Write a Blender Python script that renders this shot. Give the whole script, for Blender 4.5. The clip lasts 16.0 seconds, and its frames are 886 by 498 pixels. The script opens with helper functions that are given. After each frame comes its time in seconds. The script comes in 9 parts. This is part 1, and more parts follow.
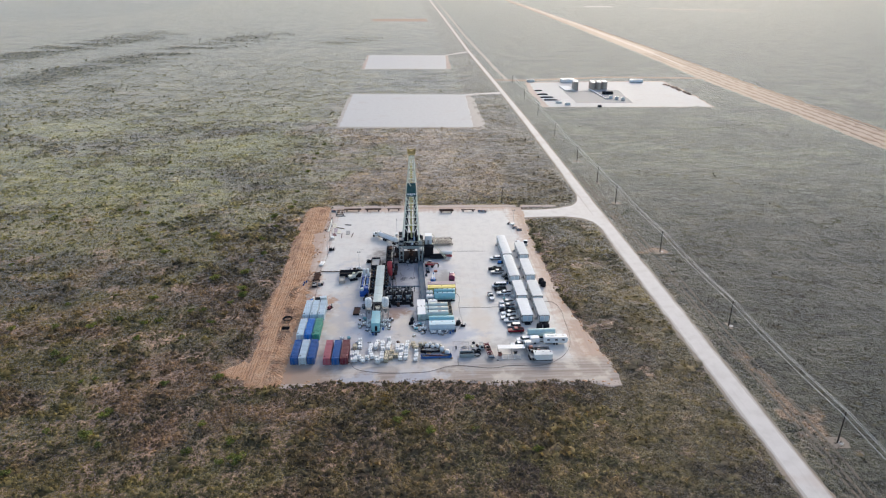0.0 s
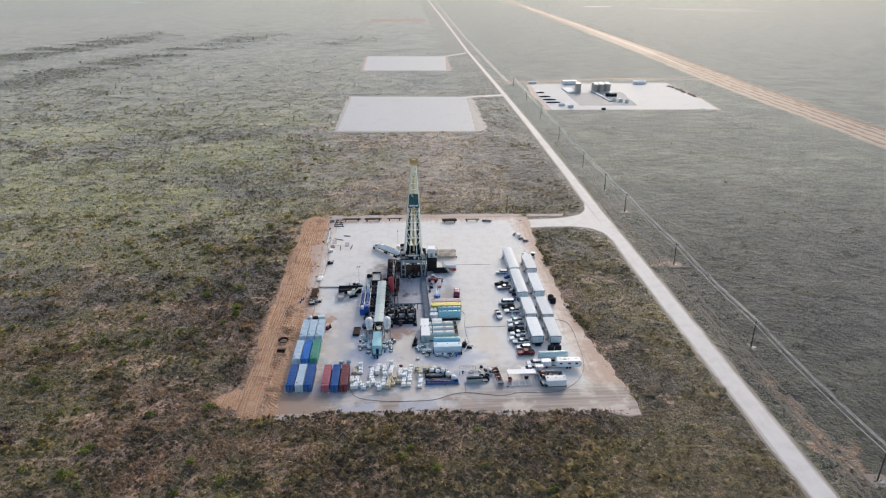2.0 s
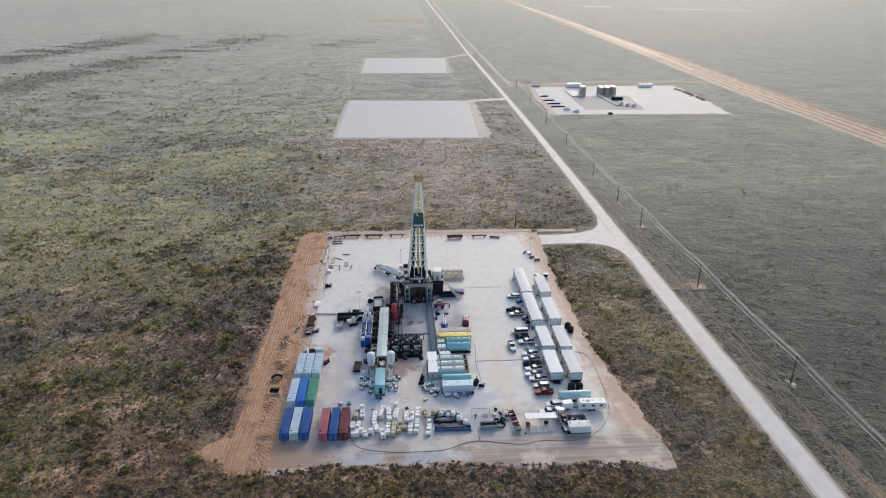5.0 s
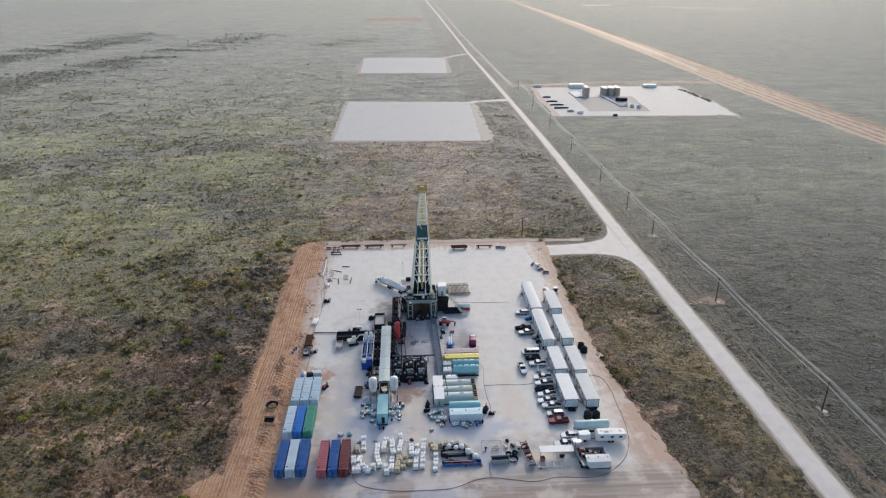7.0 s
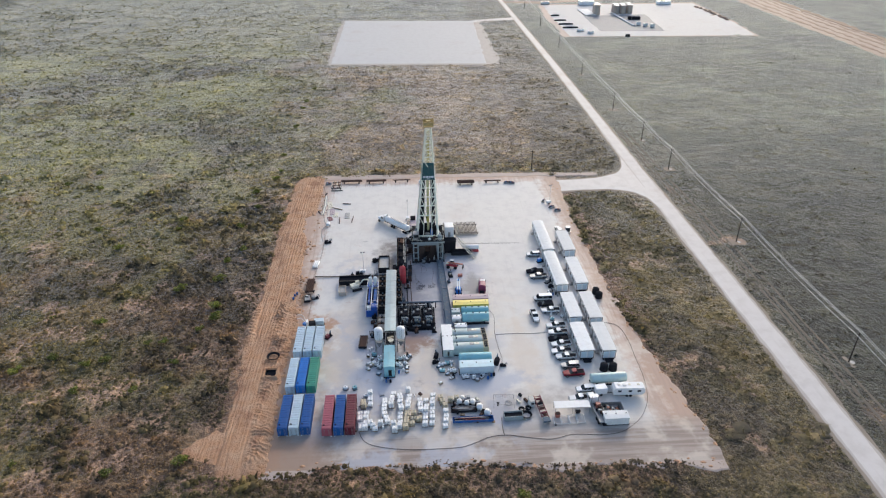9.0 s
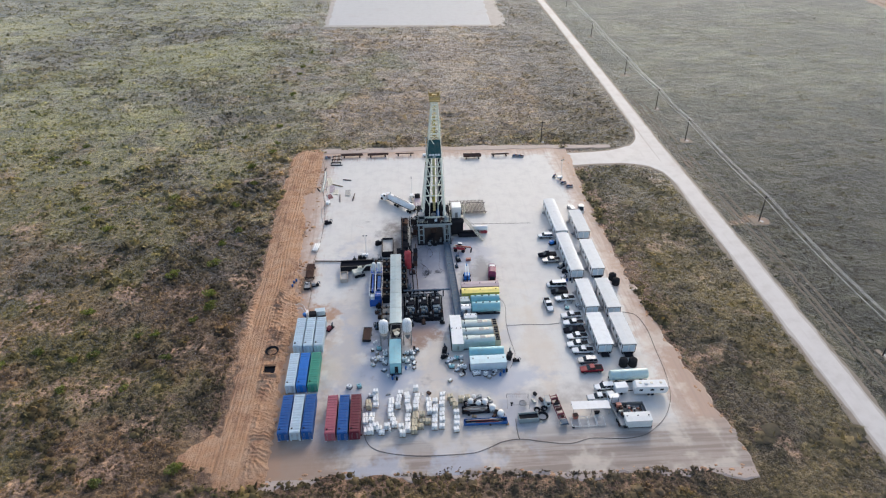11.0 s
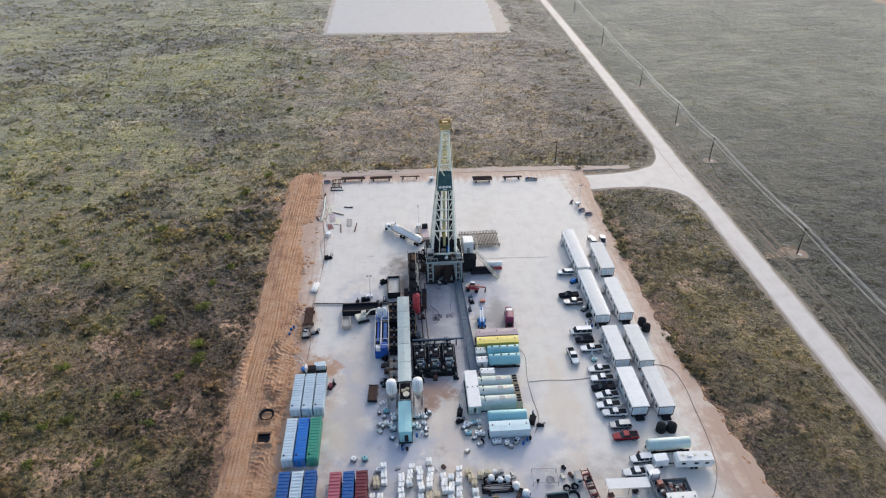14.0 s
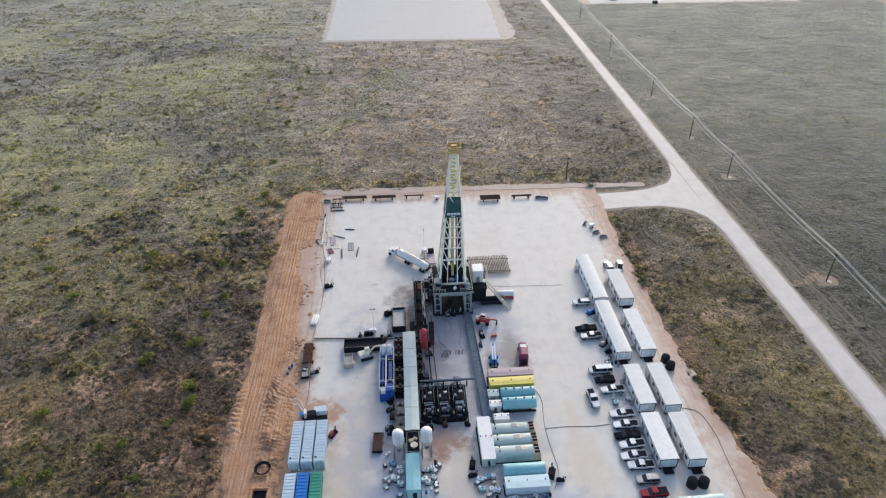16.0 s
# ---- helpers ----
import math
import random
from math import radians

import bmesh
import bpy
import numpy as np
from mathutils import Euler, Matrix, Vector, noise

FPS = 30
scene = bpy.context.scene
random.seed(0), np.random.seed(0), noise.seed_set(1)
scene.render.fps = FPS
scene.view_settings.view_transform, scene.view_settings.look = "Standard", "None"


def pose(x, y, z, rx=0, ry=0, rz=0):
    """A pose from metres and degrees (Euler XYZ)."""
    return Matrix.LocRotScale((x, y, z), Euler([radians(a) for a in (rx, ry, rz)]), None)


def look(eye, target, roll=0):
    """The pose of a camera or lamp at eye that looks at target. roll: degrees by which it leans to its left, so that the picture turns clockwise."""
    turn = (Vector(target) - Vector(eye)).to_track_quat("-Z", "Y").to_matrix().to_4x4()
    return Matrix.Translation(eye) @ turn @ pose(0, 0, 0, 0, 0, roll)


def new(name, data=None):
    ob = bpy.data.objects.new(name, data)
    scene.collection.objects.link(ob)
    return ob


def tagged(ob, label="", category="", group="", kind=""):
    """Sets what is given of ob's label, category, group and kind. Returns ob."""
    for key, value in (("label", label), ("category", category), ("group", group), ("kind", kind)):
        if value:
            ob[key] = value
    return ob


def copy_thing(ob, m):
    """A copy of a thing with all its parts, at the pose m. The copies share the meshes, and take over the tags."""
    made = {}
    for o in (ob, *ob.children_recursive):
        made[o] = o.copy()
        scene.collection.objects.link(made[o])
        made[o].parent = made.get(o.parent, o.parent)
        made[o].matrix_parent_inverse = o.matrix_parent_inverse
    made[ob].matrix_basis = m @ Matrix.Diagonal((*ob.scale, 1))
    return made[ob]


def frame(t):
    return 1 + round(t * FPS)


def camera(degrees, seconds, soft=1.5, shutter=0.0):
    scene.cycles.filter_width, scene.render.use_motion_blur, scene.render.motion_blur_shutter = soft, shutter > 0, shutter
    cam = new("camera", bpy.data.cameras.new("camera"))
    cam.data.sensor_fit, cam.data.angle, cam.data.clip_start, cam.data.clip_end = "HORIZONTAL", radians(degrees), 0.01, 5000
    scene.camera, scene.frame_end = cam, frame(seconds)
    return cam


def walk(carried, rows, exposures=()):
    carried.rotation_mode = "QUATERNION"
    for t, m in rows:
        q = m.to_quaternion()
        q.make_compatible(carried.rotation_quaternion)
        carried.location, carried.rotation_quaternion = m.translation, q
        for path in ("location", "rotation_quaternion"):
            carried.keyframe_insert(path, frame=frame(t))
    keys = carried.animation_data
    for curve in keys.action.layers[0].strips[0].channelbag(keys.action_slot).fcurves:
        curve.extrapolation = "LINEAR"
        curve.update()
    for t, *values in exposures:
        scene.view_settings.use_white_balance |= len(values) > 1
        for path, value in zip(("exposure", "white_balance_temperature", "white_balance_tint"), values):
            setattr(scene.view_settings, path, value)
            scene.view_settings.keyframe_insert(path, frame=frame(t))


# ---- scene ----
cam = camera(68.7, 16.0, soft=1.2)
METRES, EYE, TILT, LEAN, TURN = 122.08, 120.0, 0.0, 0.0, -2.7
ROWS = [
    (0.0, 0.0, 0.0, 0.0, -0.05, -22.84, 0.12),
    (1.0, -0.0096, 0.0618, 0.0011, -0.14, -22.85, 0.16),
    (2.0, -0.019, 0.1235, 0.0017, -0.22, -22.85, 0.18),
    (3.0, -0.0284, 0.1855, 0.0027, -0.29, -22.85, 0.21),
    (4.0, -0.0381, 0.2473, 0.0037, -0.36, -22.85, 0.23),
    (5.25, -0.0503, 0.3245, 0.0049, -0.46, -22.86, 0.235),
    (6.5, -0.0625, 0.4018, 0.0058, -0.56, -22.87, 0.24),
    (7.0, -0.0675, 0.4311, 0.0053, -0.6, -22.99, 0.24),
    (7.1, -0.0686, 0.4371, 0.0052, -0.6, -23.72, 0.24),
    (7.2, -0.0697, 0.4432, 0.0051, -0.6, -24.62, 0.24),
    (7.3, -0.0707, 0.4492, 0.005, -0.6, -25.72, 0.24),
    (7.4, -0.0718, 0.4553, 0.005, -0.6, -26.85, 0.24),
    (7.5, -0.0728, 0.4613, 0.0049, -0.6, -27.98, 0.24),
    (7.6, -0.0739, 0.4673, 0.0048, -0.6, -29.0, 0.25),
    (7.7, -0.075, 0.4734, 0.0047, -0.59, -29.62, 0.26),
    (7.8, -0.0761, 0.4794, 0.0046, -0.59, -29.84, 0.27),
    (8.0, -0.0782, 0.4915, 0.0045, -0.58, -29.85, 0.28),
    (9.0, -0.0876, 0.5533, 0.0047, -0.64, -29.81, 0.32),
    (9.2, -0.0895, 0.5655, 0.0048, -0.65, -29.83, 0.33),
    (9.7, -0.0944, 0.596, 0.0049, -0.68, -30.55, 0.36),
    (10.3, -0.1002, 0.6325, 0.0051, -0.71, -32.1, 0.39),
    (10.9, -0.106, 0.669, 0.0053, -0.75, -33.25, 0.42),
    (11.3, -0.1099, 0.6933, 0.0055, -0.77, -33.47, 0.44),
    (12.0, -0.1168, 0.737, 0.0062, -0.83, -33.5, 0.47),
    (13.0, -0.1259, 0.7993, 0.007, -0.9, -33.5, 0.53),
    (14.0, -0.1352, 0.862, 0.0079, -0.96, -33.5, 0.57),
    (15.0, -0.1443, 0.9246, 0.0087, -1.02, -33.49, 0.62),
    (16.0, -0.1539, 0.987, 0.0095, -1.09, -33.48, 0.66),
]
walk(cam, [(t, pose(0, 0, EYE, TILT, LEAN, TURN) @ pose(METRES * x, METRES * y, METRES * z, 90 + pitch, roll, yaw)) for t, x, y, z, yaw, pitch, roll in ROWS],
     exposures=[(t, stops, 6400, 9) for t, stops in ((0.0, -0.07), (3.5, -0.15), (5.2, -0.21), (7.0, -0.28), (7.6, -0.22), (8.2, -0.1), (10.2, -0.03), (11.5, 0.0), (12.5, -0.03), (16.0, -0.05))])

# ---- light: a low hazy sun ahead, a pale sky ----
SUN_AZ, SUN_EL = 22.0, 24.0          # degrees east of north (+y), above the horizon
world = bpy.data.worlds.new("sky")
scene.world = world
world.use_nodes = True
wt = world.node_tree
wt.nodes.clear()
sky = wt.nodes.new("ShaderNodeTexSky")
sky.sky_type = "NISHITA"
sky.sun_disc = False
sky.sun_elevation, sky.sun_rotation = radians(SUN_EL), radians(SUN_AZ)
sky.air_density, sky.dust_density, sky.ozone_density = 1.0, 3.0, 1.0
bg = wt.nodes.new("ShaderNodeBackground")
bg.inputs["Strength"].default_value = 0.225
out = wt.nodes.new("ShaderNodeOutputWorld")
wt.links.new(sky.outputs[0], bg.inputs[0])
wt.links.new(bg.outputs[0], out.inputs[0])
sun = new("sun", bpy.data.lights.new("sun", "SUN"))
sun.data.energy, sun.data.angle, sun.data.color = 0.95, radians(11.0), (1.0, 0.96, 0.93)
sun_dir = Vector((math.sin(radians(SUN_AZ)) * math.cos(radians(SUN_EL)), math.cos(radians(SUN_AZ)) * math.cos(radians(SUN_EL)), math.sin(radians(SUN_EL))))
sun.matrix_world = look((0, 0, 300), Vector((0, 0, 300)) - sun_dir)


# ---- materials ----
def nodes(name):
    m = bpy.data.materials.new(name)
    m.use_nodes = True
    t = m.node_tree
    return m, t, t.nodes["Principled BSDF"]


def add(t, kind, **inputs):
    n = t.nodes.new(kind)
    for k, v in inputs.items():
        n.inputs[k.replace("_", " ")].default_value = v
    return n


def coords(t, local=False):
    if local:
        return t.nodes.new("ShaderNodeTexCoord").outputs["Object"]
    return t.nodes.new("ShaderNodeNewGeometry").outputs["Position"]


def noise_at(t, where, scale, detail=3.0, rough=0.55):
    n = add(t, "ShaderNodeTexNoise", Scale=scale, Detail=detail, Roughness=rough)
    t.links.new(where, n.inputs["Vector"])
    return n.outputs["Fac"]


def span(t, value, a, b, c=0.0, d=1.0, smooth=True):
    n = t.nodes.new("ShaderNodeMapRange")
    n.interpolation_type = "SMOOTHSTEP" if smooth else "LINEAR"
    for i, v in enumerate((a, b, c, d)):
        n.inputs[i + 1].default_value = v
    t.links.new(value, n.inputs[0])
    return n.outputs[0]


def mixed(t, fac, a, b, how="MIX"):
    n = t.nodes.new("ShaderNodeMix")
    n.data_type, n.blend_type = "RGBA", how
    for sock, v in ((n.inputs[0], fac), (n.inputs[6], a), (n.inputs[7], b)):
        if hasattr(v, "is_output"):
            t.links.new(v, sock)
        elif isinstance(v, tuple):
            sock.default_value = (*v, 1.0)
        else:
            sock.default_value = v
    return n.outputs[2]


def maths(t, how, a, b):
    n = t.nodes.new("ShaderNodeMath")
    n.operation = how
    for sock, v in zip(n.inputs, (a, b)):
        if hasattr(v, "is_output"):
            t.links.new(v, sock)
        else:
            sock.default_value = v
    return n.outputs[0]


def bumped(t, p, height, strength, dist):
    n = add(t, "ShaderNodeBump", Strength=strength, Distance=dist)
    t.links.new(height, n.inputs["Height"])
    t.links.new(n.outputs[0], p.inputs["Normal"])


def paint(name, colour, rough=0.5, metal=0.0, dirt=0.35, dirt_colour=(0.32, 0.27, 0.22), scale=0.9, spread=0.08, gloss=0.5):
    """Weathered paint or metal: blotches, dust, streaks, and a slight change from one piece to the next."""
    m, t, p = nodes(name)
    at = coords(t, True)
    big, fine = noise_at(t, at, scale, 4.0), noise_at(t, at, scale * 9, 3.0)
    grime = maths(t, "MULTIPLY", span(t, big, 0.42, 0.75), span(t, fine, 0.3, 0.7))
    info = t.nodes.new("ShaderNodeObjectInfo").outputs["Random"]
    tone = mixed(t, span(t, info, 0, 1, 0.0, 1.0, False), tuple(c * (1 - spread) for c in colour), tuple(min(1, c * (1 + spread)) for c in colour))
    t.links.new(mixed(t, maths(t, "MULTIPLY", grime, dirt * 2), tone, dirt_colour), p.inputs["Base Color"])
    t.links.new(span(t, fine, 0.2, 0.8, max(0.05, rough - 0.12), min(1, rough + 0.15), False), p.inputs["Roughness"])
    p.inputs["Metallic"].default_value = metal
    p.inputs["Specular IOR Level"].default_value = gloss
    bumped(t, p, fine, 0.15, 0.02)
    return m


OLIVE, TAN, GREYBUSH = (0.4, 0.37, 0.21), (0.58, 0.48, 0.34), (0.25, 0.21, 0.168)
BROWN, EASTGREY, FAR_HAZE, SOIL = (0.465, 0.38, 0.318), (0.188, 0.204, 0.168), (0.295, 0.33, 0.32), (0.5, 0.33, 0.235)


def land_colour(t, at):
    """Colour of what grows on the range by place: olive, tan and grey patches, brown to the north, greyer in the east;
    painted far haze and a darker south.
    """
    broad, mid = noise_at(t, at, 0.014, 5.0, 0.6), noise_at(t, at, 0.05, 5.0, 0.62)
    sep = t.nodes.new("ShaderNodeSeparateXYZ")
    t.links.new(at, sep.inputs[0])
    stretch = t.nodes.new("ShaderNodeMapping")
    stretch.inputs["Scale"].default_value = (0.005, 0.016, 1)
    stretch.inputs["Rotation"].default_value = (0, 0, 0.35)
    t.links.new(at, stretch.inputs[0])
    bands = noise_at(t, stretch.outputs[0], 1.0, 6.0, 0.65)
    east = span(t, sep.outputs[0], 84, 116)
    north = span(t, sep.outputs[1], 320, 400)
    drift = maths(t, "ADD", sep.outputs[0], span(t, noise_at(t, at, 0.018, 5.0, 0.65), 0.3, 0.7, -75, 75, False))
    middle = maths(t, "MULTIPLY", maths(t, "MULTIPLY", maths(t, "MULTIPLY", span(t, drift, -80, -25), span(t, sep.outputs[0], 105, 85)), north), span(t, sep.outputs[1], 800, 520))
    verge = maths(t, "MULTIPLY", span(t, sep.outputs[0], 52, 64), span(t, sep.outputs[0], 118, 94))
    west = span(t, sep.outputs[0], 90, 50)
    base = mixed(t, span(t, mid, 0.42, 0.47), GREYBUSH, mixed(t, span(t, mid, 0.51, 0.57), OLIVE, TAN))
    base = mixed(t, span(t, broad, 0.5, 0.54, 0, 0.7), base, OLIVE)
    base = mixed(t, span(t, bands, 0.495, 0.535, 0, 0.88), base, GREYBUSH)
    # distance haze put into the colour: pale blue-grey northwards
    base = mixed(t, maths(t, "MULTIPLY", span(t, sep.outputs[1], 260, 900), 0.75), base, FAR_HAZE)
    base = mixed(t, maths(t, "MULTIPLY", maths(t, "MULTIPLY", span(t, sep.outputs[1], 420, 620), span(t, noise_at(t, stretch.outputs[0], 2.3, 7.0, 0.7), 0.5, 0.6)), maths(t, "MULTIPLY", west, 0.75)), base, (0.165, 0.175, 0.165))
    green = maths(t, "MULTIPLY", maths(t, "MULTIPLY", span(t, sep.outputs[1], 285, 350), span(t, drift, -30, -80)), maths(t, "MULTIPLY", span(t, mid, 0.62, 0.45, 0.35, 0.8), span(t, sep.outputs[1], 1500, 500, 0.3, 1.0)))
    base = mixed(t, green, base, (0.385, 0.365, 0.245))
    base = mixed(t, maths(t, "MULTIPLY", maths(t, "MULTIPLY", span(t, sep.outputs[1], 225, 185), span(t, sep.outputs[0], 70, 40)), span(t, mid, 0.42, 0.56, 0.05, 0.35)), base, (0.4, 0.31, 0.22))
    hollow = maths(t, "MULTIPLY", span(t, sep.outputs[0], -850, -1150, 0, 0.6), span(t, sep.outputs[1], 1900, 2400))   # greyer country far to the north-west
    base = mixed(t, hollow, base, (0.19, 0.215, 0.22))
    base = mixed(t, maths(t, "MULTIPLY", middle, 0.93), base, BROWN)
    base = mixed(t, maths(t, "MULTIPLY", east, 0.8), base, EASTGREY)
    base = mixed(t, maths(t, "MULTIPLY", maths(t, "MULTIPLY", span(t, sep.outputs[0], 96, 112), span(t, sep.outputs[1], 460, 260)), 0.8), base, (0.066, 0.066, 0.055))
    base = mixed(t, maths(t, "MULTIPLY", verge, 0.65), base, (0.188, 0.172, 0.138))
    kinds = t.nodes.new("ShaderNodeAttribute")
    kinds.attribute_name = "cover"
    shares = t.nodes.new("ShaderNodeSeparateColor")
    t.links.new(kinds.outputs["Color"], shares.inputs[0])
    for share, most, colour in ((shares.outputs[0], 0.88, (0.41, 0.395, 0.195)), (shares.outputs[2], 0.75, (0.205, 0.185, 0.17)), (kinds.outputs["Alpha"], 0.6, (0.42, 0.35, 0.16)), (shares.outputs[1], 0.65, (0.56, 0.39, 0.28))):
        base = mixed(t, maths(t, "MULTIPLY", share, most), base, colour)
    close = maths(t, "MULTIPLY", span(t, sep.outputs[1], 420, 210), maths(t, "MULTIPLY", span(t, sep.outputs[0], 104, 90), span(t, sep.outputs[0], 45, -35, 0.72, 1.0)))   # colour itself multiplied darker towards the south
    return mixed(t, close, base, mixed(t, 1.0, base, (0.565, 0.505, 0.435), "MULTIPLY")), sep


def beside_pad(t, sep, at):
    """How near to the graded pad's edge, broken up by noise: 1 at the edge, 0 some metres off."""
    ragged = span(t, noise_at(t, at, 0.22, 5.0, 0.65), 0.25, 0.75, -5.0, 5.0, False)
    dx = maths(t, "MAXIMUM", maths(t, "SUBTRACT", -57.0, sep.outputs[0]), maths(t, "SUBTRACT", sep.outputs[0], 61.0))
    dy = maths(t, "MAXIMUM", maths(t, "SUBTRACT", 174.0, sep.outputs[1]), maths(t, "SUBTRACT", sep.outputs[1], 345.0))
    return span(t, maths(t, "ADD", maths(t, "MAXIMUM", dx, dy), ragged), 6.0, 0.0)


def land():
    m, t, p = nodes("range_land")
    at = coords(t)
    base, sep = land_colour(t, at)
    base = mixed(t, 1.0, base, (0.8, 0.79, 0.78), "MULTIPLY")
    patch = span(t, noise_at(t, at, 0.07, 7.0, 0.68), 0.53, 0.63)
    west = maths(t, "MULTIPLY", span(t, sep.outputs[0], 120, 40), span(t, sep.outputs[1], 420, 240))
    base = mixed(t, maths(t, "MULTIPLY", maths(t, "MULTIPLY", patch, west), 0.75), base, SOIL)
    near_south = maths(t, "MULTIPLY", span(t, sep.outputs[1], 230, 185), span(t, sep.outputs[0], 60, 20))
    base = mixed(t, maths(t, "MULTIPLY", near_south, span(t, noise_at(t, at, 0.09, 6.0, 0.66), 0.46, 0.6, 0, 0.6)), base, (0.42, 0.28, 0.2))
    base = mixed(t, maths(t, "MULTIPLY", beside_pad(t, sep, at), 0.85), base, (0.3, 0.185, 0.125))
    tuft, clump = noise_at(t, at, 0.8, 6.0, 0.72), noise_at(t, at, 0.25, 5.0, 0.7)
    sweep = noise_at(t, at, 0.03, 6.0, 0.72)
    base = mixed(t, span(t, sweep, 0.4, 0.6), mixed(t, 1.0, base, (0.76, 0.77, 0.79), "MULTIPLY"), mixed(t, 1.0, base, (1.17, 1.15, 1.12), "MULTIPLY"))
    rows = t.nodes.new("ShaderNodeMapping")    # streaks of growth across the even range
    rows.inputs["Scale"].default_value = (0.045, 0.13, 1)
    rows.inputs["Rotation"].default_value = (0, 0, -0.12)
    t.links.new(at, rows.inputs[0])
    streak = noise_at(t, rows.outputs[0], 1.0, 6.0, 0.7)
    flat = maths(t, "MAXIMUM", span(t, sep.outputs[0], 92, 110), span(t, sep.outputs[1], 330, 380))
    streaked = mixed(t, span(t, streak, 0.36, 0.6), mixed(t, 1.0, base, (0.7, 0.72, 0.72), "MULTIPLY"), mixed(t, 1.0, base, (1.2, 1.19, 1.13), "MULTIPLY"))
    base = mixed(t, flat, base, streaked)
    plain, even = base, maths(t, "MAXIMUM", span(t, sep.outputs[0], 80, 150), span(t, sep.outputs[1], 300, 520))
    base = mixed(t, span(t, clump, 0.4, 0.62), mixed(t, 1.0, base, (0.72, 0.7, 0.69), "MULTIPLY"), mixed(t, 1.0, base, (1.25, 1.21, 1.14), "MULTIPLY"))
    base = mixed(t, span(t, tuft, 0.44, 0.58), mixed(t, 1.0, base, (0.69, 0.68, 0.69), "MULTIPLY"), mixed(t, 1.0, base, (1.27, 1.23, 1.14), "MULTIPLY"))
    # mottling softened northwards as by haze, and in the east
    base = mixed(t, maths(t, "MULTIPLY", even, 0.6), base, plain)
    t.links.new(base, p.inputs["Base Color"])
    p.inputs["Roughness"].default_value = 0.8
    p.inputs["Specular IOR Level"].default_value = 0.3
    # sheen whitens the far land at grazing view, in place of haze
    p.inputs["Sheen Weight"].default_value = 0.55
    p.inputs["Sheen Roughness"].default_value = 0.25
    p.inputs["Sheen Tint"].default_value = (0.95, 0.97, 1.0, 1.0)
    bumped(t, p, maths(t, "ADD", tuft, maths(t, "MULTIPLY", clump, 2.0)), 0.8, 0.6)
    return m


def leafy(name, low, high, local=True):
    """Leaves: each spray its own tone between two colours; local ones take the colour of the land around."""
    m, t, p = nodes(name)
    at = coords(t)
    isle = t.nodes.new("ShaderNodeNewGeometry").outputs["Random Per Island"]
    col = mixed(t, span(t, isle, 0, 1, 0, 1, False), low, high)
    if local:
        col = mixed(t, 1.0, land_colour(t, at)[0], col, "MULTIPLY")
    patch = noise_at(t, at, 0.12, 4.0, 0.6)
    col = mixed(t, span(t, patch, 0.35, 0.65), mixed(t, 1.0, col, (0.72, 0.74, 0.76), "MULTIPLY"), mixed(t, 1.0, col, (1.28, 1.23, 1.13), "MULTIPLY"))
    blotch = noise_at(t, at, 0.4, 4.0, 0.6)
    col = mixed(t, span(t, blotch, 0.4, 0.6), mixed(t, 1.0, col, (0.8, 0.8, 0.81), "MULTIPLY"), mixed(t, 1.0, col, (1.15, 1.13, 1.09), "MULTIPLY"))
    t.links.new(col, p.inputs["Base Color"])
    p.inputs["Roughness"].default_value = 0.8
    through_leaf = t.nodes.new("ShaderNodeBsdfTranslucent")
    t.links.new(mixed(t, 1.0, col, (1.2, 1.15, 0.8), "MULTIPLY"), through_leaf.inputs[0])
    both = add(t, "ShaderNodeMixShader", Fac=0.35)
    t.links.new(p.outputs[0], both.inputs[1])
    t.links.new(through_leaf.outputs[0], both.inputs[2])
    t.links.new(both.outputs[0], t.nodes["Material Output"].inputs["Surface"])
    return m


# sunlit beige and blue-grey shade painted on the pad: middle, half widths, strength, tone
LIT_BEIGE, SHADE_GREY = (0.66, 0.57, 0.48), (0.45, 0.475, 0.55)
LIT_AND_SHADED = [(-4.5, 210, 8, 16, 0.7, LIT_BEIGE), (-29, 214, 6, 14, 0.5, LIT_BEIGE), (24, 214, 5, 22, 0.55, LIT_BEIGE), (-27, 236, 7, 14, 0.45, LIT_BEIGE), (-17, 208, 9, 13, 0.75, SHADE_GREY), (-21, 222, 5, 12, 0.6, SHADE_GREY), (12, 204.5, 14, 7, 0.75, SHADE_GREY), (7, 268, 7, 9, 0.5, SHADE_GREY)]


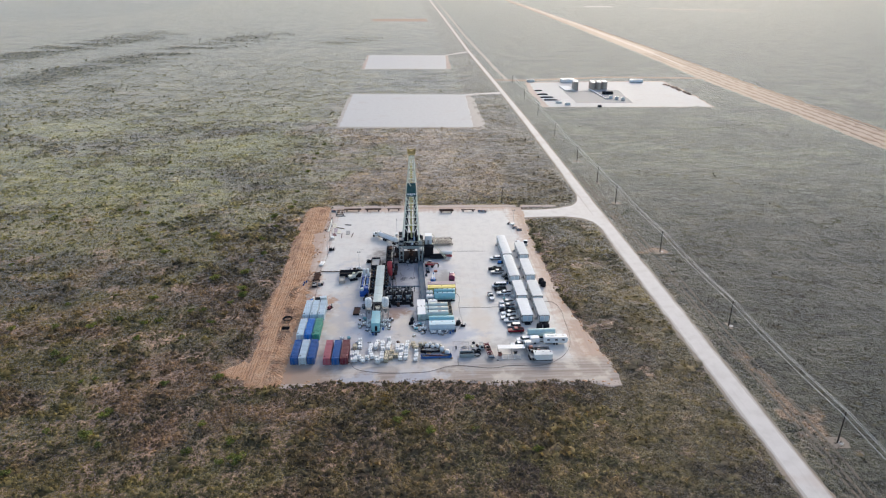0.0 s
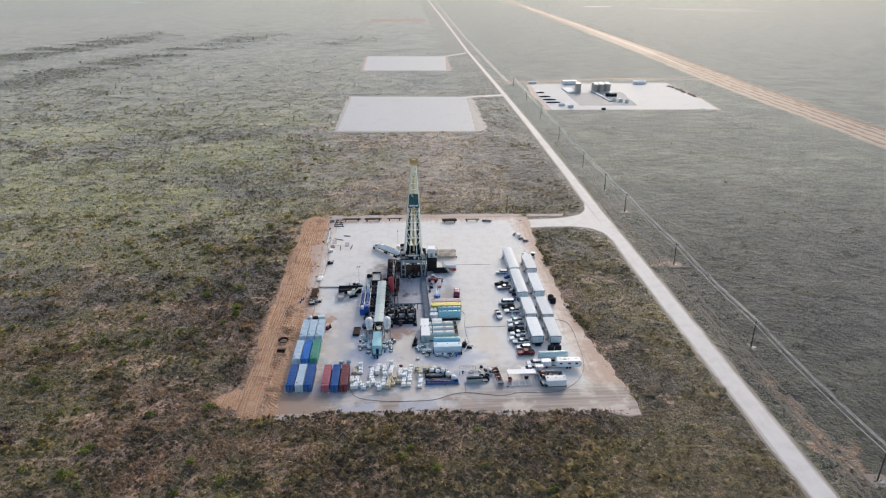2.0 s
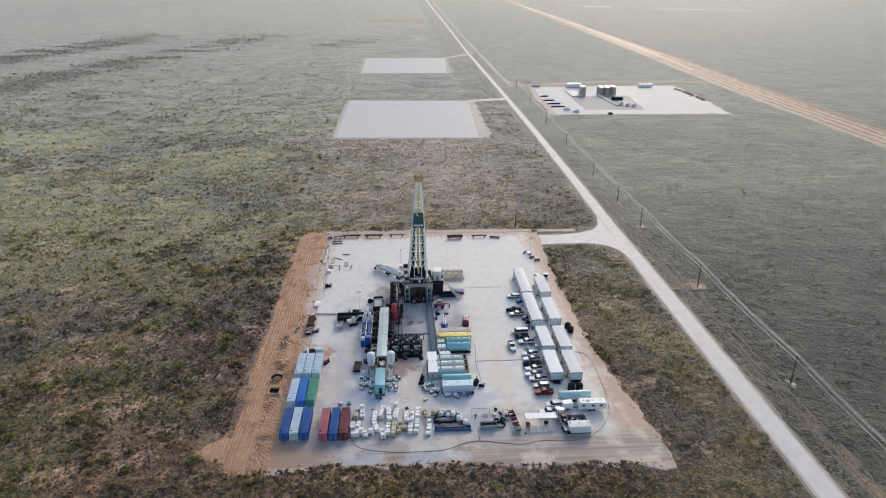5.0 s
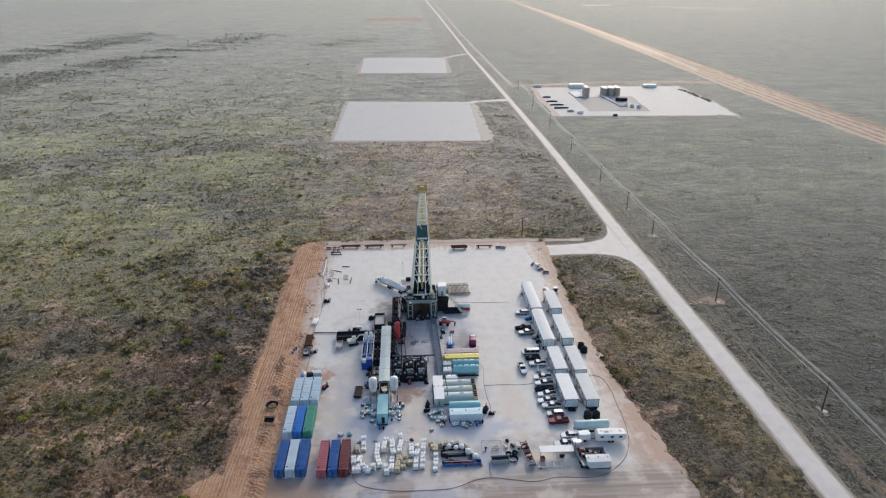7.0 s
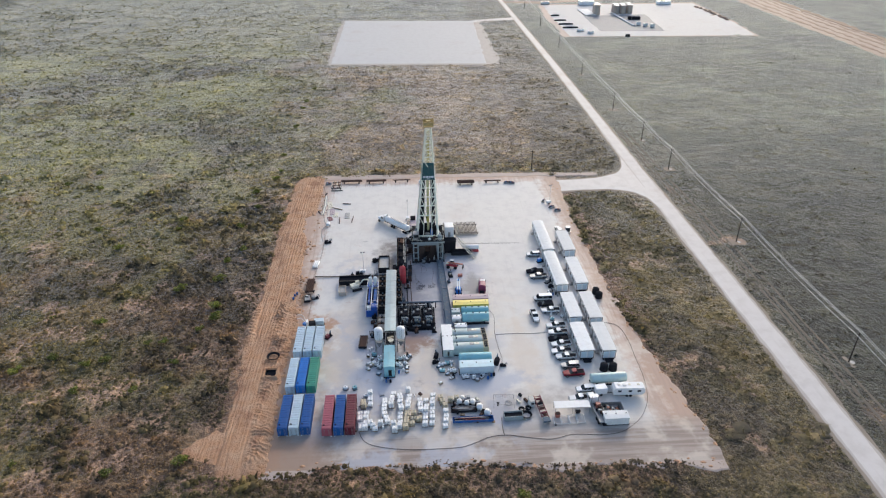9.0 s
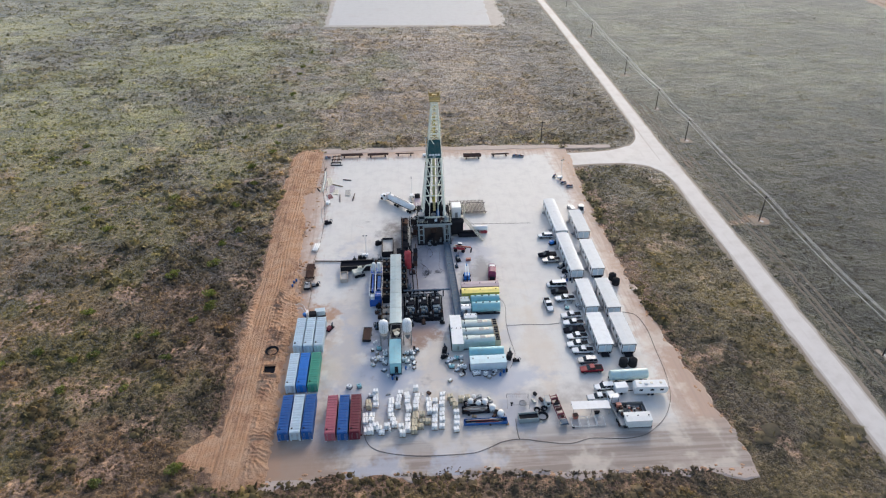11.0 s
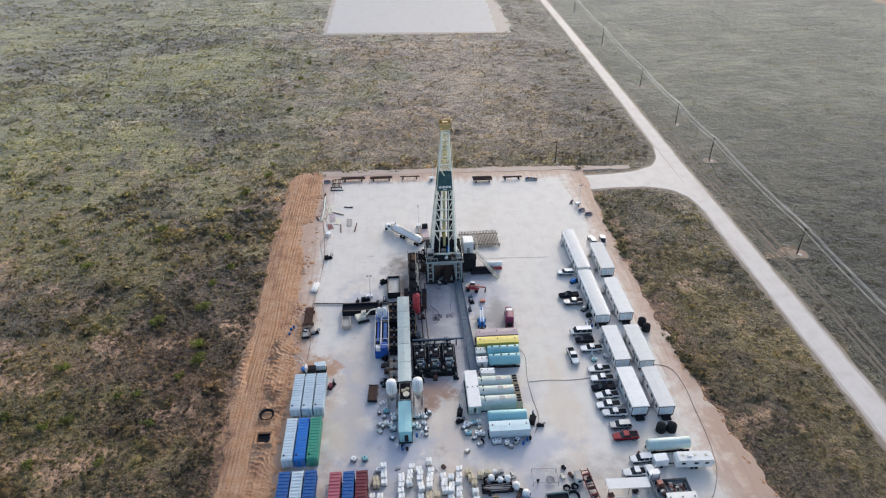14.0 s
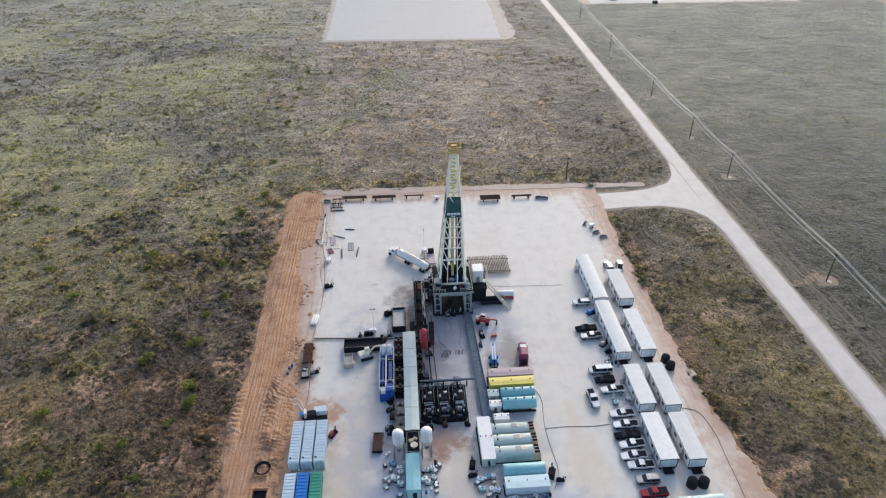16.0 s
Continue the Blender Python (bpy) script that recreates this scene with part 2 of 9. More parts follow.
def caliche(name, colour, stain, red=(0.42, 0.27, 0.19), redness=0.25, gloss=0.5, edged=False):
    """Compacted pale gravel with drive marks, red dust, wet ground and painted blue shade."""
    m, t, p = nodes(name)
    at = coords(t)
    big, mid, fine = noise_at(t, at, 0.045, 4.0), noise_at(t, at, 0.25, 5.0, 0.65), noise_at(t, at, 3.0, 4.0, 0.7)
    lanes = t.nodes.new("ShaderNodeMapping")
    lanes.inputs["Scale"].default_value = (0.9, 0.05, 1)
    t.links.new(at, lanes.inputs[0])
    ruts = noise_at(t, lanes.outputs[0], 1.0, 3.0)
    col = mixed(t, span(t, mid, 0.4, 0.72, 0, 0.55), colour, stain)
    col = mixed(t, span(t, big, 0.55, 0.75, 0, redness), col, red)
    col = mixed(t, span(t, ruts, 0.56, 0.7, 0, 0.28), col, stain)
    col = mixed(t, span(t, fine, 0.55, 0.75, 0, 0.25), col, stain)
    if edged:                                  # red dust and mud creep in over the pad's margins
        sep = t.nodes.new("ShaderNodeSeparateXYZ")
        t.links.new(at, sep.inputs[0])
        slant = maths(t, "MULTIPLY", maths(t, "SUBTRACT", 335.0, sep.outputs[1]), 0.014)
        far_e = maths(t, "SUBTRACT", sep.outputs[0], maths(t, "ADD", slant, 52.9))
        far_w = maths(t, "SUBTRACT", -43.0, sep.outputs[0])
        far_n, far_s = maths(t, "SUBTRACT", sep.outputs[1], 339.5), maths(t, "SUBTRACT", 178.5, sep.outputs[1])
        out_by = maths(t, "MAXIMUM", maths(t, "MAXIMUM", far_e, far_w), maths(t, "MAXIMUM", far_n, far_s))
        wide = t.nodes.new("ShaderNodeMapping")
        wide.inputs["Scale"].default_value = (0.03, 0.7, 1)
        t.links.new(at, wide.inputs[0])
        marks = noise_at(t, wide.outputs[0], 1.0, 5.0, 0.65)
        jag = maths(t, "ADD", out_by, span(t, noise_at(t, at, 0.3, 6.0, 0.7), 0.2, 0.8, -4.0, 4.0, False))
        col = mixed(t, span(t, jag, -3.5, 0.5, 0, 0.82), col, (0.55, 0.415, 0.345))
        col = mixed(t, span(t, jag, 0.0, 4.0, 0, 0.85), col, (0.46, 0.31, 0.23))
        col = mixed(t, maths(t, "MULTIPLY", span(t, jag, -5.0, -1.0), span(t, ruts, 0.5, 0.6, 0, 0.5)), col, (0.42, 0.3, 0.24))
        south = span(t, sep.outputs[1], 189.5, 182.0)
        col = mixed(t, maths(t, "MULTIPLY", south, 0.85), col, (0.37, 0.31, 0.275))
        col = mixed(t, maths(t, "MULTIPLY", south, span(t, marks, 0.42, 0.58, 0, 0.85)), col, (0.26, 0.205, 0.175))
        store = maths(t, "MULTIPLY", maths(t, "MULTIPLY", span(t, sep.outputs[1], 203, 198), span(t, sep.outputs[1], 180, 186)), span(t, sep.outputs[0], 46, 30))
        col = mixed(t, maths(t, "MULTIPLY", store, span(t, mid, 0.3, 0.65, 0.2, 0.75)), col, (0.4, 0.36, 0.335))
        by_boxes = maths(t, "MULTIPLY", span(t, sep.outputs[0], -26, -34), span(t, sep.outputs[1], 245, 228))
        col = mixed(t, maths(t, "MULTIPLY", by_boxes, span(t, mid, 0.35, 0.65, 0.1, 0.8)), col, (0.47, 0.36, 0.29))
        oil = span(t, noise_at(t, at, 0.11, 5.0, 0.7), 0.58, 0.72, 0, 0.5)
        busy = maths(t, "MULTIPLY", maths(t, "MULTIPLY", span(t, sep.outputs[0], -35, -24), span(t, sep.outputs[0], 22, 10)), maths(t, "MULTIPLY", span(t, sep.outputs[1], 186, 200), span(t, sep.outputs[1], 300, 285)))
        # blue shade round the machines, put into the gravel's colour
        blue_shade = maths(t, "MULTIPLY", span(t, noise_at(t, at, 0.06, 5.0, 0.62), 0.46, 0.56, 0, 0.8), maths(t, "MULTIPLY", maths(t, "MULTIPLY", span(t, sep.outputs[0], -40, -30), span(t, sep.outputs[0], 22, 12)), span(t, sep.outputs[1], 285, 262)))
        col = mixed(t, blue_shade, col, (0.43, 0.445, 0.51))
        beige = maths(t, "MULTIPLY", span(t, noise_at(t, at, 0.085, 4.0, 0.6), 0.5, 0.62, 0, 0.5), maths(t, "MULTIPLY", span(t, sep.outputs[0], -42, -30), span(t, sep.outputs[1], 262, 230)))
        col = mixed(t, beige, col, (0.7, 0.63, 0.55))
        # lit and shaded tones blotted into the colour
        for cx, cy, rx, ry, most, tone in LIT_AND_SHADED:
            far = maths(t, "ADD", maths(t, "DIVIDE", maths(t, "ABSOLUTE", maths(t, "SUBTRACT", sep.outputs[0], cx), 0.0), rx), maths(t, "DIVIDE", maths(t, "ABSOLUTE", maths(t, "SUBTRACT", sep.outputs[1], cy), 0.0), ry))
            col = mixed(t, span(t, maths(t, "ADD", far, span(t, mid, 0.3, 0.7, 0.35, -0.35, False)), 1.35, 0.55, 0, most), col, tone)
        spill = maths(t, "MULTIPLY", span(t, noise_at(t, at, 0.16, 5.0, 0.7), 0.62, 0.72, 0, 0.6), span(t, sep.outputs[1], 300, 270))
        col = mixed(t, maths(t, "MULTIPLY", spill, busy), col, (0.4, 0.22, 0.15))
        col = mixed(t, maths(t, "MULTIPLY", oil, busy), col, (0.22, 0.2, 0.21))
        pits = maths(t, "MULTIPLY", maths(t, "MULTIPLY", span(t, sep.outputs[0], -21, -18), span(t, sep.outputs[0], 0, -7)), maths(t, "MULTIPLY", span(t, sep.outputs[1], 221, 229), span(t, sep.outputs[1], 290, 282)))
        col = mixed(t, maths(t, "MULTIPLY", pits, span(t, mid, 0.3, 0.65, 0.25, 0.85)), col, (0.15, 0.125, 0.12))
        rough_ring = maths(t, "ADD", maths(t, "ADD", maths(t, "ABSOLUTE", maths(t, "ADD", sep.outputs[0], 7.4), 0.0), maths(t, "ABSOLUTE", maths(t, "SUBTRACT", sep.outputs[1], 222.8), 0.0)), span(t, mid, 0.3, 0.7, 4.0, -4.0, False))
        col = mixed(t, span(t, rough_ring, 9.0, 3.0, 0, 0.85), col, (0.27, 0.15, 0.11))
        corner_mud = maths(t, "ADD", sep.outputs[0], span(t, noise_at(t, at, 0.25, 5.0, 0.7), 0.25, 0.75, -6.0, 6.0, False))
        col = mixed(t, maths(t, "MULTIPLY", span(t, corner_mud, -22, -36, 0, 0.85), span(t, sep.outputs[1], 190, 182)), col, (0.37, 0.25, 0.18))
        spoil = maths(t, "ADD", maths(t, "ADD", maths(t, "MULTIPLY", maths(t, "ABSOLUTE", maths(t, "ADD", sep.outputs[0], 38.5), 0.0), 0.7), maths(t, "ABSOLUTE", maths(t, "SUBTRACT", sep.outputs[1], 233.5), 0.0)), span(t, mid, 0.3, 0.7, 3.5, -3.5, False))
        col = mixed(t, span(t, spoil, 7.0, 3.0, 0, 0.85), col, (0.42, 0.23, 0.135))
        rim_w = maths(t, "ADD", sep.outputs[0], span(t, noise_at(t, at, 0.5, 5.0, 0.7), 0.25, 0.75, -3.0, 3.0, False))
        col = mixed(t, maths(t, "MULTIPLY", span(t, rim_w, -38.5, -43.0, 0, 0.7), span(t, sep.outputs[1], 270, 250)), col, (0.42, 0.25, 0.16))
        smear = maths(t, "ADD", maths(t, "ADD", maths(t, "ABSOLUTE", maths(t, "SUBTRACT", sep.outputs[0], 12.5), 0.0), maths(t, "MULTIPLY", maths(t, "ABSOLUTE", maths(t, "SUBTRACT", sep.outputs[1], 251.0), 0.0), 0.6)), span(t, mid, 0.3, 0.7, 3.0, -3.0, False))
        col = mixed(t, span(t, smear, 8.0, 3.0, 0, 0.85), col, (0.3, 0.29, 0.29))
        wet = maths(t, "MULTIPLY", maths(t, "MULTIPLY", span(t, sep.outputs[0], -15, -11), span(t, sep.outputs[0], 3.5, 1.5)), maths(t, "MULTIPLY", span(t, sep.outputs[1], 222, 228), span(t, sep.outputs[1], 290, 282)))
        col = mixed(t, maths(t, "MULTIPLY", wet, span(t, mid, 0.3, 0.7, 0.45, 0.8)), col, (0.33, 0.335, 0.39))
    t.links.new(col, p.inputs["Base Color"])
    p.inputs["Roughness"].default_value = 0.7
    p.inputs["Specular IOR Level"].default_value = gloss
    bumped(t, p, fine, 0.25, 0.04)
    return m


def red_dirt():
    m, t, p = nodes("red_dirt")
    at = coords(t)
    lanes = t.nodes.new("ShaderNodeMapping")
    lanes.inputs["Scale"].default_value = (1.3, 0.06, 1)
    t.links.new(at, lanes.inputs[0])
    ruts, mid, fine = noise_at(t, lanes.outputs[0], 1.0, 4.0), noise_at(t, at, 0.3, 5.0, 0.65), noise_at(t, at, 2.5, 4.0, 0.7)
    col = mixed(t, span(t, mid, 0.35, 0.7), (0.5, 0.275, 0.15), (0.55, 0.35, 0.225))
    col = mixed(t, span(t, noise_at(t, at, 0.13, 5.0, 0.7), 0.5, 0.64, 0, 0.75), col, (0.33, 0.165, 0.095))
    sep = t.nodes.new("ShaderNodeSeparateXYZ")
    t.links.new(at, sep.inputs[0])
    driven = maths(t, "MAXIMUM", span(t, sep.outputs[0], -49.0, -51.0), span(t, sep.outputs[1], 246, 256))
    ruts = maths(t, "MULTIPLY", ruts, driven)
    col = mixed(t, span(t, ruts, 0.5, 0.68, 0, 0.35), col, (0.3, 0.17, 0.105))
    col = mixed(t, span(t, fine, 0.5, 0.75, 0, 0.35), col, (0.3, 0.165, 0.105))
    t.links.new(col, p.inputs["Base Color"])
    p.inputs["Roughness"].default_value = 0.9
    bumped(t, p, maths(t, "ADD", fine, maths(t, "MULTIPLY", ruts, 2.0)), 0.9, 0.3)
    return m


def glass():
    m, t, p = nodes("tinted_glass")
    p.inputs["Base Color"].default_value = (0.02, 0.025, 0.03, 1)
    p.inputs["Roughness"].default_value = 0.06
    return m


M = {
    "land": land(), "scrub": leafy("brush_leaves", (0.52, 0.51, 0.49), (1.25, 1.22, 1.12)), "far_scrub": leafy("far_brush_leaves", (0.24, 0.245, 0.225), (0.38, 0.385, 0.35), False), "thicket": leafy("thicket_leaves", (0.25, 0.245, 0.225), (1.5, 1.44, 1.2)), "pale_brush": leafy("pale_brush_leaves", (0.8, 0.8, 0.78), (1.2, 1.18, 1.1)), "straw": leafy("dry_grass_blades", (0.8, 0.79, 0.75), (1.15, 1.12, 1.02)), "green": leafy("mesquite_leaves", (0.11, 0.14, 0.03), (0.27, 0.3, 0.08), False),
    "caliche": caliche("caliche_pad", (0.7, 0.675, 0.64), (0.57, 0.545, 0.525), redness=0.2, edged=True),
    "road": caliche("caliche_road", (0.65, 0.615, 0.59), (0.53, 0.49, 0.46), redness=0.35),
    "far": caliche("far_caliche", (0.61, 0.6, 0.59), (0.54, 0.53, 0.52), redness=0.12, gloss=0.12),
    "dirt": red_dirt(), "pink": caliche("pink_caliche", (0.51, 0.41, 0.355), (0.44, 0.335, 0.275), redness=0.35, gloss=0.3), "yard": caliche("grey_gravel", (0.3, 0.305, 0.315), (0.25, 0.255, 0.265), redness=0.05, gloss=0.25),
    "shoulder": caliche("dirt_shoulder", (0.33, 0.275, 0.225), (0.22, 0.185, 0.15), redness=0.5, gloss=0.1),
    "cut_dark": caliche("turned_red_earth", (0.33, 0.235, 0.18), (0.24, 0.17, 0.13), redness=0.3, gloss=0.1), "cut": caliche("faded_red_earth", (0.44, 0.335, 0.27), (0.34, 0.25, 0.195), redness=0.4, gloss=0.16),
    "dusty": caliche("dusty_gravel", (0.52, 0.475, 0.435), (0.42, 0.37, 0.33), redness=0.4, gloss=0.2),
    "track": caliche("dusty_track", (0.2, 0.17, 0.14), (0.13, 0.115, 0.095), redness=0.4, gloss=0.1),
    "white": paint("white_paint", (0.82, 0.83, 0.84), 0.4, dirt=0.12), "cream": paint("cream_paint", (0.72, 0.68, 0.56), 0.5),
    "grey": paint("grey_steel", (0.32, 0.33, 0.34), 0.5, 0.3), "dark": paint("dark_steel", (0.028, 0.028, 0.033), 0.6, 0.0, 0.2, (0.05, 0.048, 0.05), gloss=0.0),
    "black": paint("black_rubber", (0.028, 0.028, 0.032), 0.75, 0, 0.12, (0.07, 0.065, 0.06), gloss=0.02), "rust": paint("rusty_pipe", (0.11, 0.07, 0.058), 0.75, 0.0, 0.4, (0.05, 0.04, 0.04), gloss=0.0),
    "blue": paint("blue_paint", (0.02, 0.2, 0.62), 0.5, dirt=0.2, gloss=0.3), "navy": paint("navy_paint", (0.02, 0.115, 0.36), 0.55, dirt=0.25, gloss=0.25), "crown": paint("weathered_yellow_paint", (0.6, 0.44, 0.17), 0.5, dirt=0.4), "deep_blue": paint("deep_blue_paint", (0.012, 0.09, 0.4), 0.45, dirt=0.12, gloss=0.3), "tan_tank": paint("tan_tank_steel", (0.5, 0.42, 0.35), 0.6, dirt=0.2), "dark_red": paint("dark_red_car_paint", (0.27, 0.008, 0.025), 0.35, 0, 0.0, gloss=0.3),
    "green_box": paint("green_paint", (0.04, 0.32, 0.22), 0.38, dirt=0.2), "red": paint("red_paint", (0.5, 0.045, 0.06), 0.45, dirt=0.2),
    "rose": paint("faded_red_paint", (0.45, 0.11, 0.15), 0.5, dirt=0.25), "maroon": paint("maroon_paint", (0.16, 0.012, 0.03), 0.4, dirt=0.2), "teal": paint("teal_paint", (0.26, 0.54, 0.6), 0.45, dirt=0.2),
    "teal_dark": paint("dark_teal_sheet", (0.015, 0.09, 0.10), 0.6, dirt=0.2), "steel_blue": paint("blue_grey_steel", (0.1, 0.15, 0.21), 0.6, 0.0, gloss=0.12),
    "yellow": paint("yellow_paint", (0.72, 0.6, 0.13), 0.45, dirt=0.25), "pale": paint("pale_roof_sheet", (0.5, 0.59, 0.58), 0.45, 0.0, dirt=0.2),
    "rail_yellow": paint("faded_yellow_paint", (0.78, 0.7, 0.36), 0.5, dirt=0.25), "pale_roof": paint("white_roof_sheet", (0.86, 0.86, 0.85), 0.7, 0.0, dirt=0.12, gloss=0.2), "roof": paint("grey_white_roof", (0.81, 0.805, 0.785), 0.75, 0.0, dirt=0.18, dirt_colour=(0.52, 0.49, 0.44), gloss=0.2), "mauve": paint("mauve_paint", (0.42, 0.33, 0.38), 0.5),
    "orange": paint("orange_paint", (0.48, 0.16, 0.11), 0.5), "lime": paint("faded_green_tank", (0.5, 0.66, 0.66), 0.45, dirt=0.2),
    "sack": paint("white_sacks", (0.88, 0.87, 0.85), 0.7, dirt=0.12, scale=2.0), "tansack": paint("tan_sacks", (0.58, 0.5, 0.36), 0.75, dirt=0.25, scale=2.0),
    "wood": paint("pallet_wood", (0.3, 0.21, 0.13), 0.8, scale=2.0), "pole": paint("creosoted_wood", (0.05, 0.04, 0.035), 0.85), "wire": paint("aluminium_wire", (0.75, 0.75, 0.75), 0.45, 0.3),
    "mast": paint("white_mast_steel", (1.0, 0.945, 0.79), 0.5, 0.0, dirt=0.06, dirt_colour=(0.4, 0.33, 0.25)), "silver": paint("silver_car_paint", (0.42, 0.43, 0.45), 0.3, 0.4, 0.1), "glass": glass(),
    "hose": paint("worn_hose_rubber", (0.15, 0.125, 0.105), 0.8, 0, 0.5, (0.2, 0.17, 0.14), gloss=0.2), "plum": paint("plum_red_paint", (0.25, 0.05, 0.12), 0.4, dirt=0.15),
    "car_black": paint("black_car_paint", (0.016, 0.017, 0.024), 0.5, 0.0, 0.0, gloss=0.0), "steel_light": paint("light_grey_steel", (0.32, 0.37, 0.38), 0.55, 0.0, 0.3, gloss=0.25), "pale_ice": paint("ice_blue_roof", (0.64, 0.8, 0.84), 0.55, dirt=0.15, gloss=0.3), "pale_blue": paint("pale_blue_paint", (0.6, 0.71, 0.78), 0.38, 0.0, 0.15), "concrete": paint("pale_concrete", (0.55, 0.54, 0.52), 0.8), "pipe": paint("drill_pipe", (0.2, 0.185, 0.175), 0.55, 0.2, 0.4, (0.1, 0.075, 0.065), gloss=0.2),
}


# ---- mesh helpers ----
class Shape:
    def __init__(self):
        self.v, self.f, self.s = [], [], []

    def put(self, vs, fs, smooth=False):
        o = len(self.v)
        self.v += [tuple(p) for p in vs]
        self.f += [tuple(i + o for i in q) for q in fs]
        self.s += [smooth] * len(fs)
        return self

    def box(self, c, s, rz=0.0, ch=0.04):
        """Block with chamfered edges: c its middle, s its size, rz its turn in degrees."""
        h = [k / 2 for k in s]
        ch = min(ch, min(h) * 0.45)
        ids, vs, fs = {}, [], []
        signs = [(a, b, d) for a in (-1, 1) for b in (-1, 1) for d in (-1, 1)]
        for g in signs:
            for ax in range(3):
                ids[g, ax] = len(vs)
                vs.append(Vector([g[i] * (h[i] if i == ax else h[i] - ch) for i in range(3)]))
        for ax in range(3):
            u, w = [i for i in range(3) if i != ax]
            for sg in (-1, 1):
                q = []
                for a, b in ((-1, -1), (1, -1), (1, 1), (-1, 1)):
                    g = [0, 0, 0]
                    g[ax], g[u], g[w] = sg, a, b
                    q.append(ids[tuple(g), ax])
                fs.append(q)
        for ax in range(3):
            u, w = [i for i in range(3) if i != ax]
            for a in (-1, 1):
                for b in (-1, 1):
                    lo, hi = [0, 0, 0], [0, 0, 0]
                    lo[ax], hi[ax], lo[u], hi[u], lo[w], hi[w] = -1, 1, a, a, b, b
                    fs.append([ids[tuple(lo), u], ids[tuple(hi), u], ids[tuple(hi), w], ids[tuple(lo), w]])
        fs += [[ids[g, 0], ids[g, 1], ids[g, 2]] for g in signs]
        for q in fs:
            n = (vs[q[1]] - vs[q[0]]).cross(vs[q[2]] - vs[q[0]])
            if n.dot(sum((vs[i] for i in q), Vector())) < 0:
                q.reverse()
        m = Matrix.Translation(c) @ Matrix.Rotation(radians(rz), 4, "Z")
        return self.put([m @ p for p in vs], fs)

    def cyl(self, p, q, r, n=10, r2=None, smooth=True):
        """Round bar from p to q."""
        p, q = Vector(p), Vector(q)
        turn = (q - p).to_track_quat("Z", "Y").to_matrix()
        r2 = r if r2 is None else r2
        ring = [Vector((math.cos(2 * math.pi * i / n), math.sin(2 * math.pi * i / n), 0)) for i in range(n)]
        self.put([p + turn @ (k * r) for k in ring] + [q + turn @ (k * r2) for k in ring], [(i, (i + 1) % n, n + (i + 1) % n, n + i) for i in range(n)], smooth)
        return self.put([p + turn @ (k * r) for k in ring] + [q + turn @ (k * r2) for k in ring], [tuple(range(n - 1, -1, -1)), tuple(range(n, 2 * n))])

    def spun(self, p, q, profile, n=14):
        """Turned body along p to q: profile of (share of the way, radius)."""
        p, q = Vector(p), Vector(q)
        turn, vs, fs = (q - p).to_track_quat("Z", "Y").to_matrix(), [], []
        for a, r in profile:
            for i in range(n):
                vs.append(p.lerp(q, a) + turn @ Vector((r * math.cos(2 * math.pi * i / n), r * math.sin(2 * math.pi * i / n), 0)))
        for k in range(len(profile) - 1):
            fs += [(k * n + i, k * n + (i + 1) % n, (k + 1) * n + (i + 1) % n, (k + 1) * n + i) for i in range(n)]
        self.put(vs, fs, True)
        return self.put([vs[i] for i in range(n)] + vs[-n:], [tuple(range(n - 1, -1, -1)), tuple(range(n, 2 * n))])

    def capsule(self, p, q, r, n=14):
        d = (Vector(q) - Vector(p)).length
        e = min(0.45, 0.5 * r / d)
        return self.spun(p, q, [(0, r * 0.25), (e * 0.25, r * 0.68), (e * 0.6, r * 0.92), (e, r), (1 - e, r), (1 - e * 0.6, r * 0.92), (1 - e * 0.25, r * 0.68), (1, r * 0.25)], n)

    def tube(self, pts, r, n=6):
        pts, vs, fs = [Vector(p) for p in pts], [], []
        for k, p in enumerate(pts):
            d = (pts[min(k + 1, len(pts) - 1)] - pts[max(k - 1, 0)])
            turn = d.to_track_quat("Z", "Y").to_matrix()
            vs += [p + turn @ Vector((r * math.cos(2 * math.pi * i / n), r * math.sin(2 * math.pi * i / n), 0)) for i in range(n)]
        for k in range(len(pts) - 1):
            fs += [(k * n + i, k * n + (i + 1) % n, (k + 1) * n + (i + 1) % n, (k + 1) * n + i) for i in range(n)]
        return self.put(vs, fs, True)

    def extrude(self, outline, a, b, axis="y"):
        """Closed outline of (across, up) carried along y (or x) from a to b; given anticlockwise."""
        n = len(outline)
        if axis == "y":
            vs = [(u, a, w) for u, w in outline] + [(u, b, w) for u, w in outline]
        else:
            vs = [(a, -u, w) for u, w in outline] + [(b, -u, w) for u, w in outline]
        return self.put(vs, [(i, (i + 1) % n, n + (i + 1) % n, n + i) for i in range(n)] + [tuple(range(n - 1, -1, -1)), tuple(range(n, 2 * n))])

    def mesh(self, name):
        me = bpy.data.meshes.new(name)
        me.from_pydata(self.v, [], self.f)
        me.polygons.foreach_set("use_smooth", self.s)
        me.update()
        return me


def part(name, shape, material, parent=None, label=""):
    ob = new(name, shape.mesh(name))
    ob.data.materials.append(M[material])
    if parent is not None:
        ob.parent = parent
    return tagged(ob, label) if label else ob


def again(ob, parent, m):
    """Another piece on the same mesh, placed by m under parent."""
    o = new(ob.name.split(".")[0], ob.data)
    o.parent = parent
    o.matrix_basis = m
    return o


def thing(name, x, y, z=0.0, rz=0.0, label="", category="", group="", kind=""):
    ob = new(name)
    ob.empty_display_size = 0.5
    ob.matrix_basis = pose(x, y, z, 0, 0, rz)
    return tagged(ob, label, category, group, kind)


PAD = 0.12    # height of the pad's surface over the plain


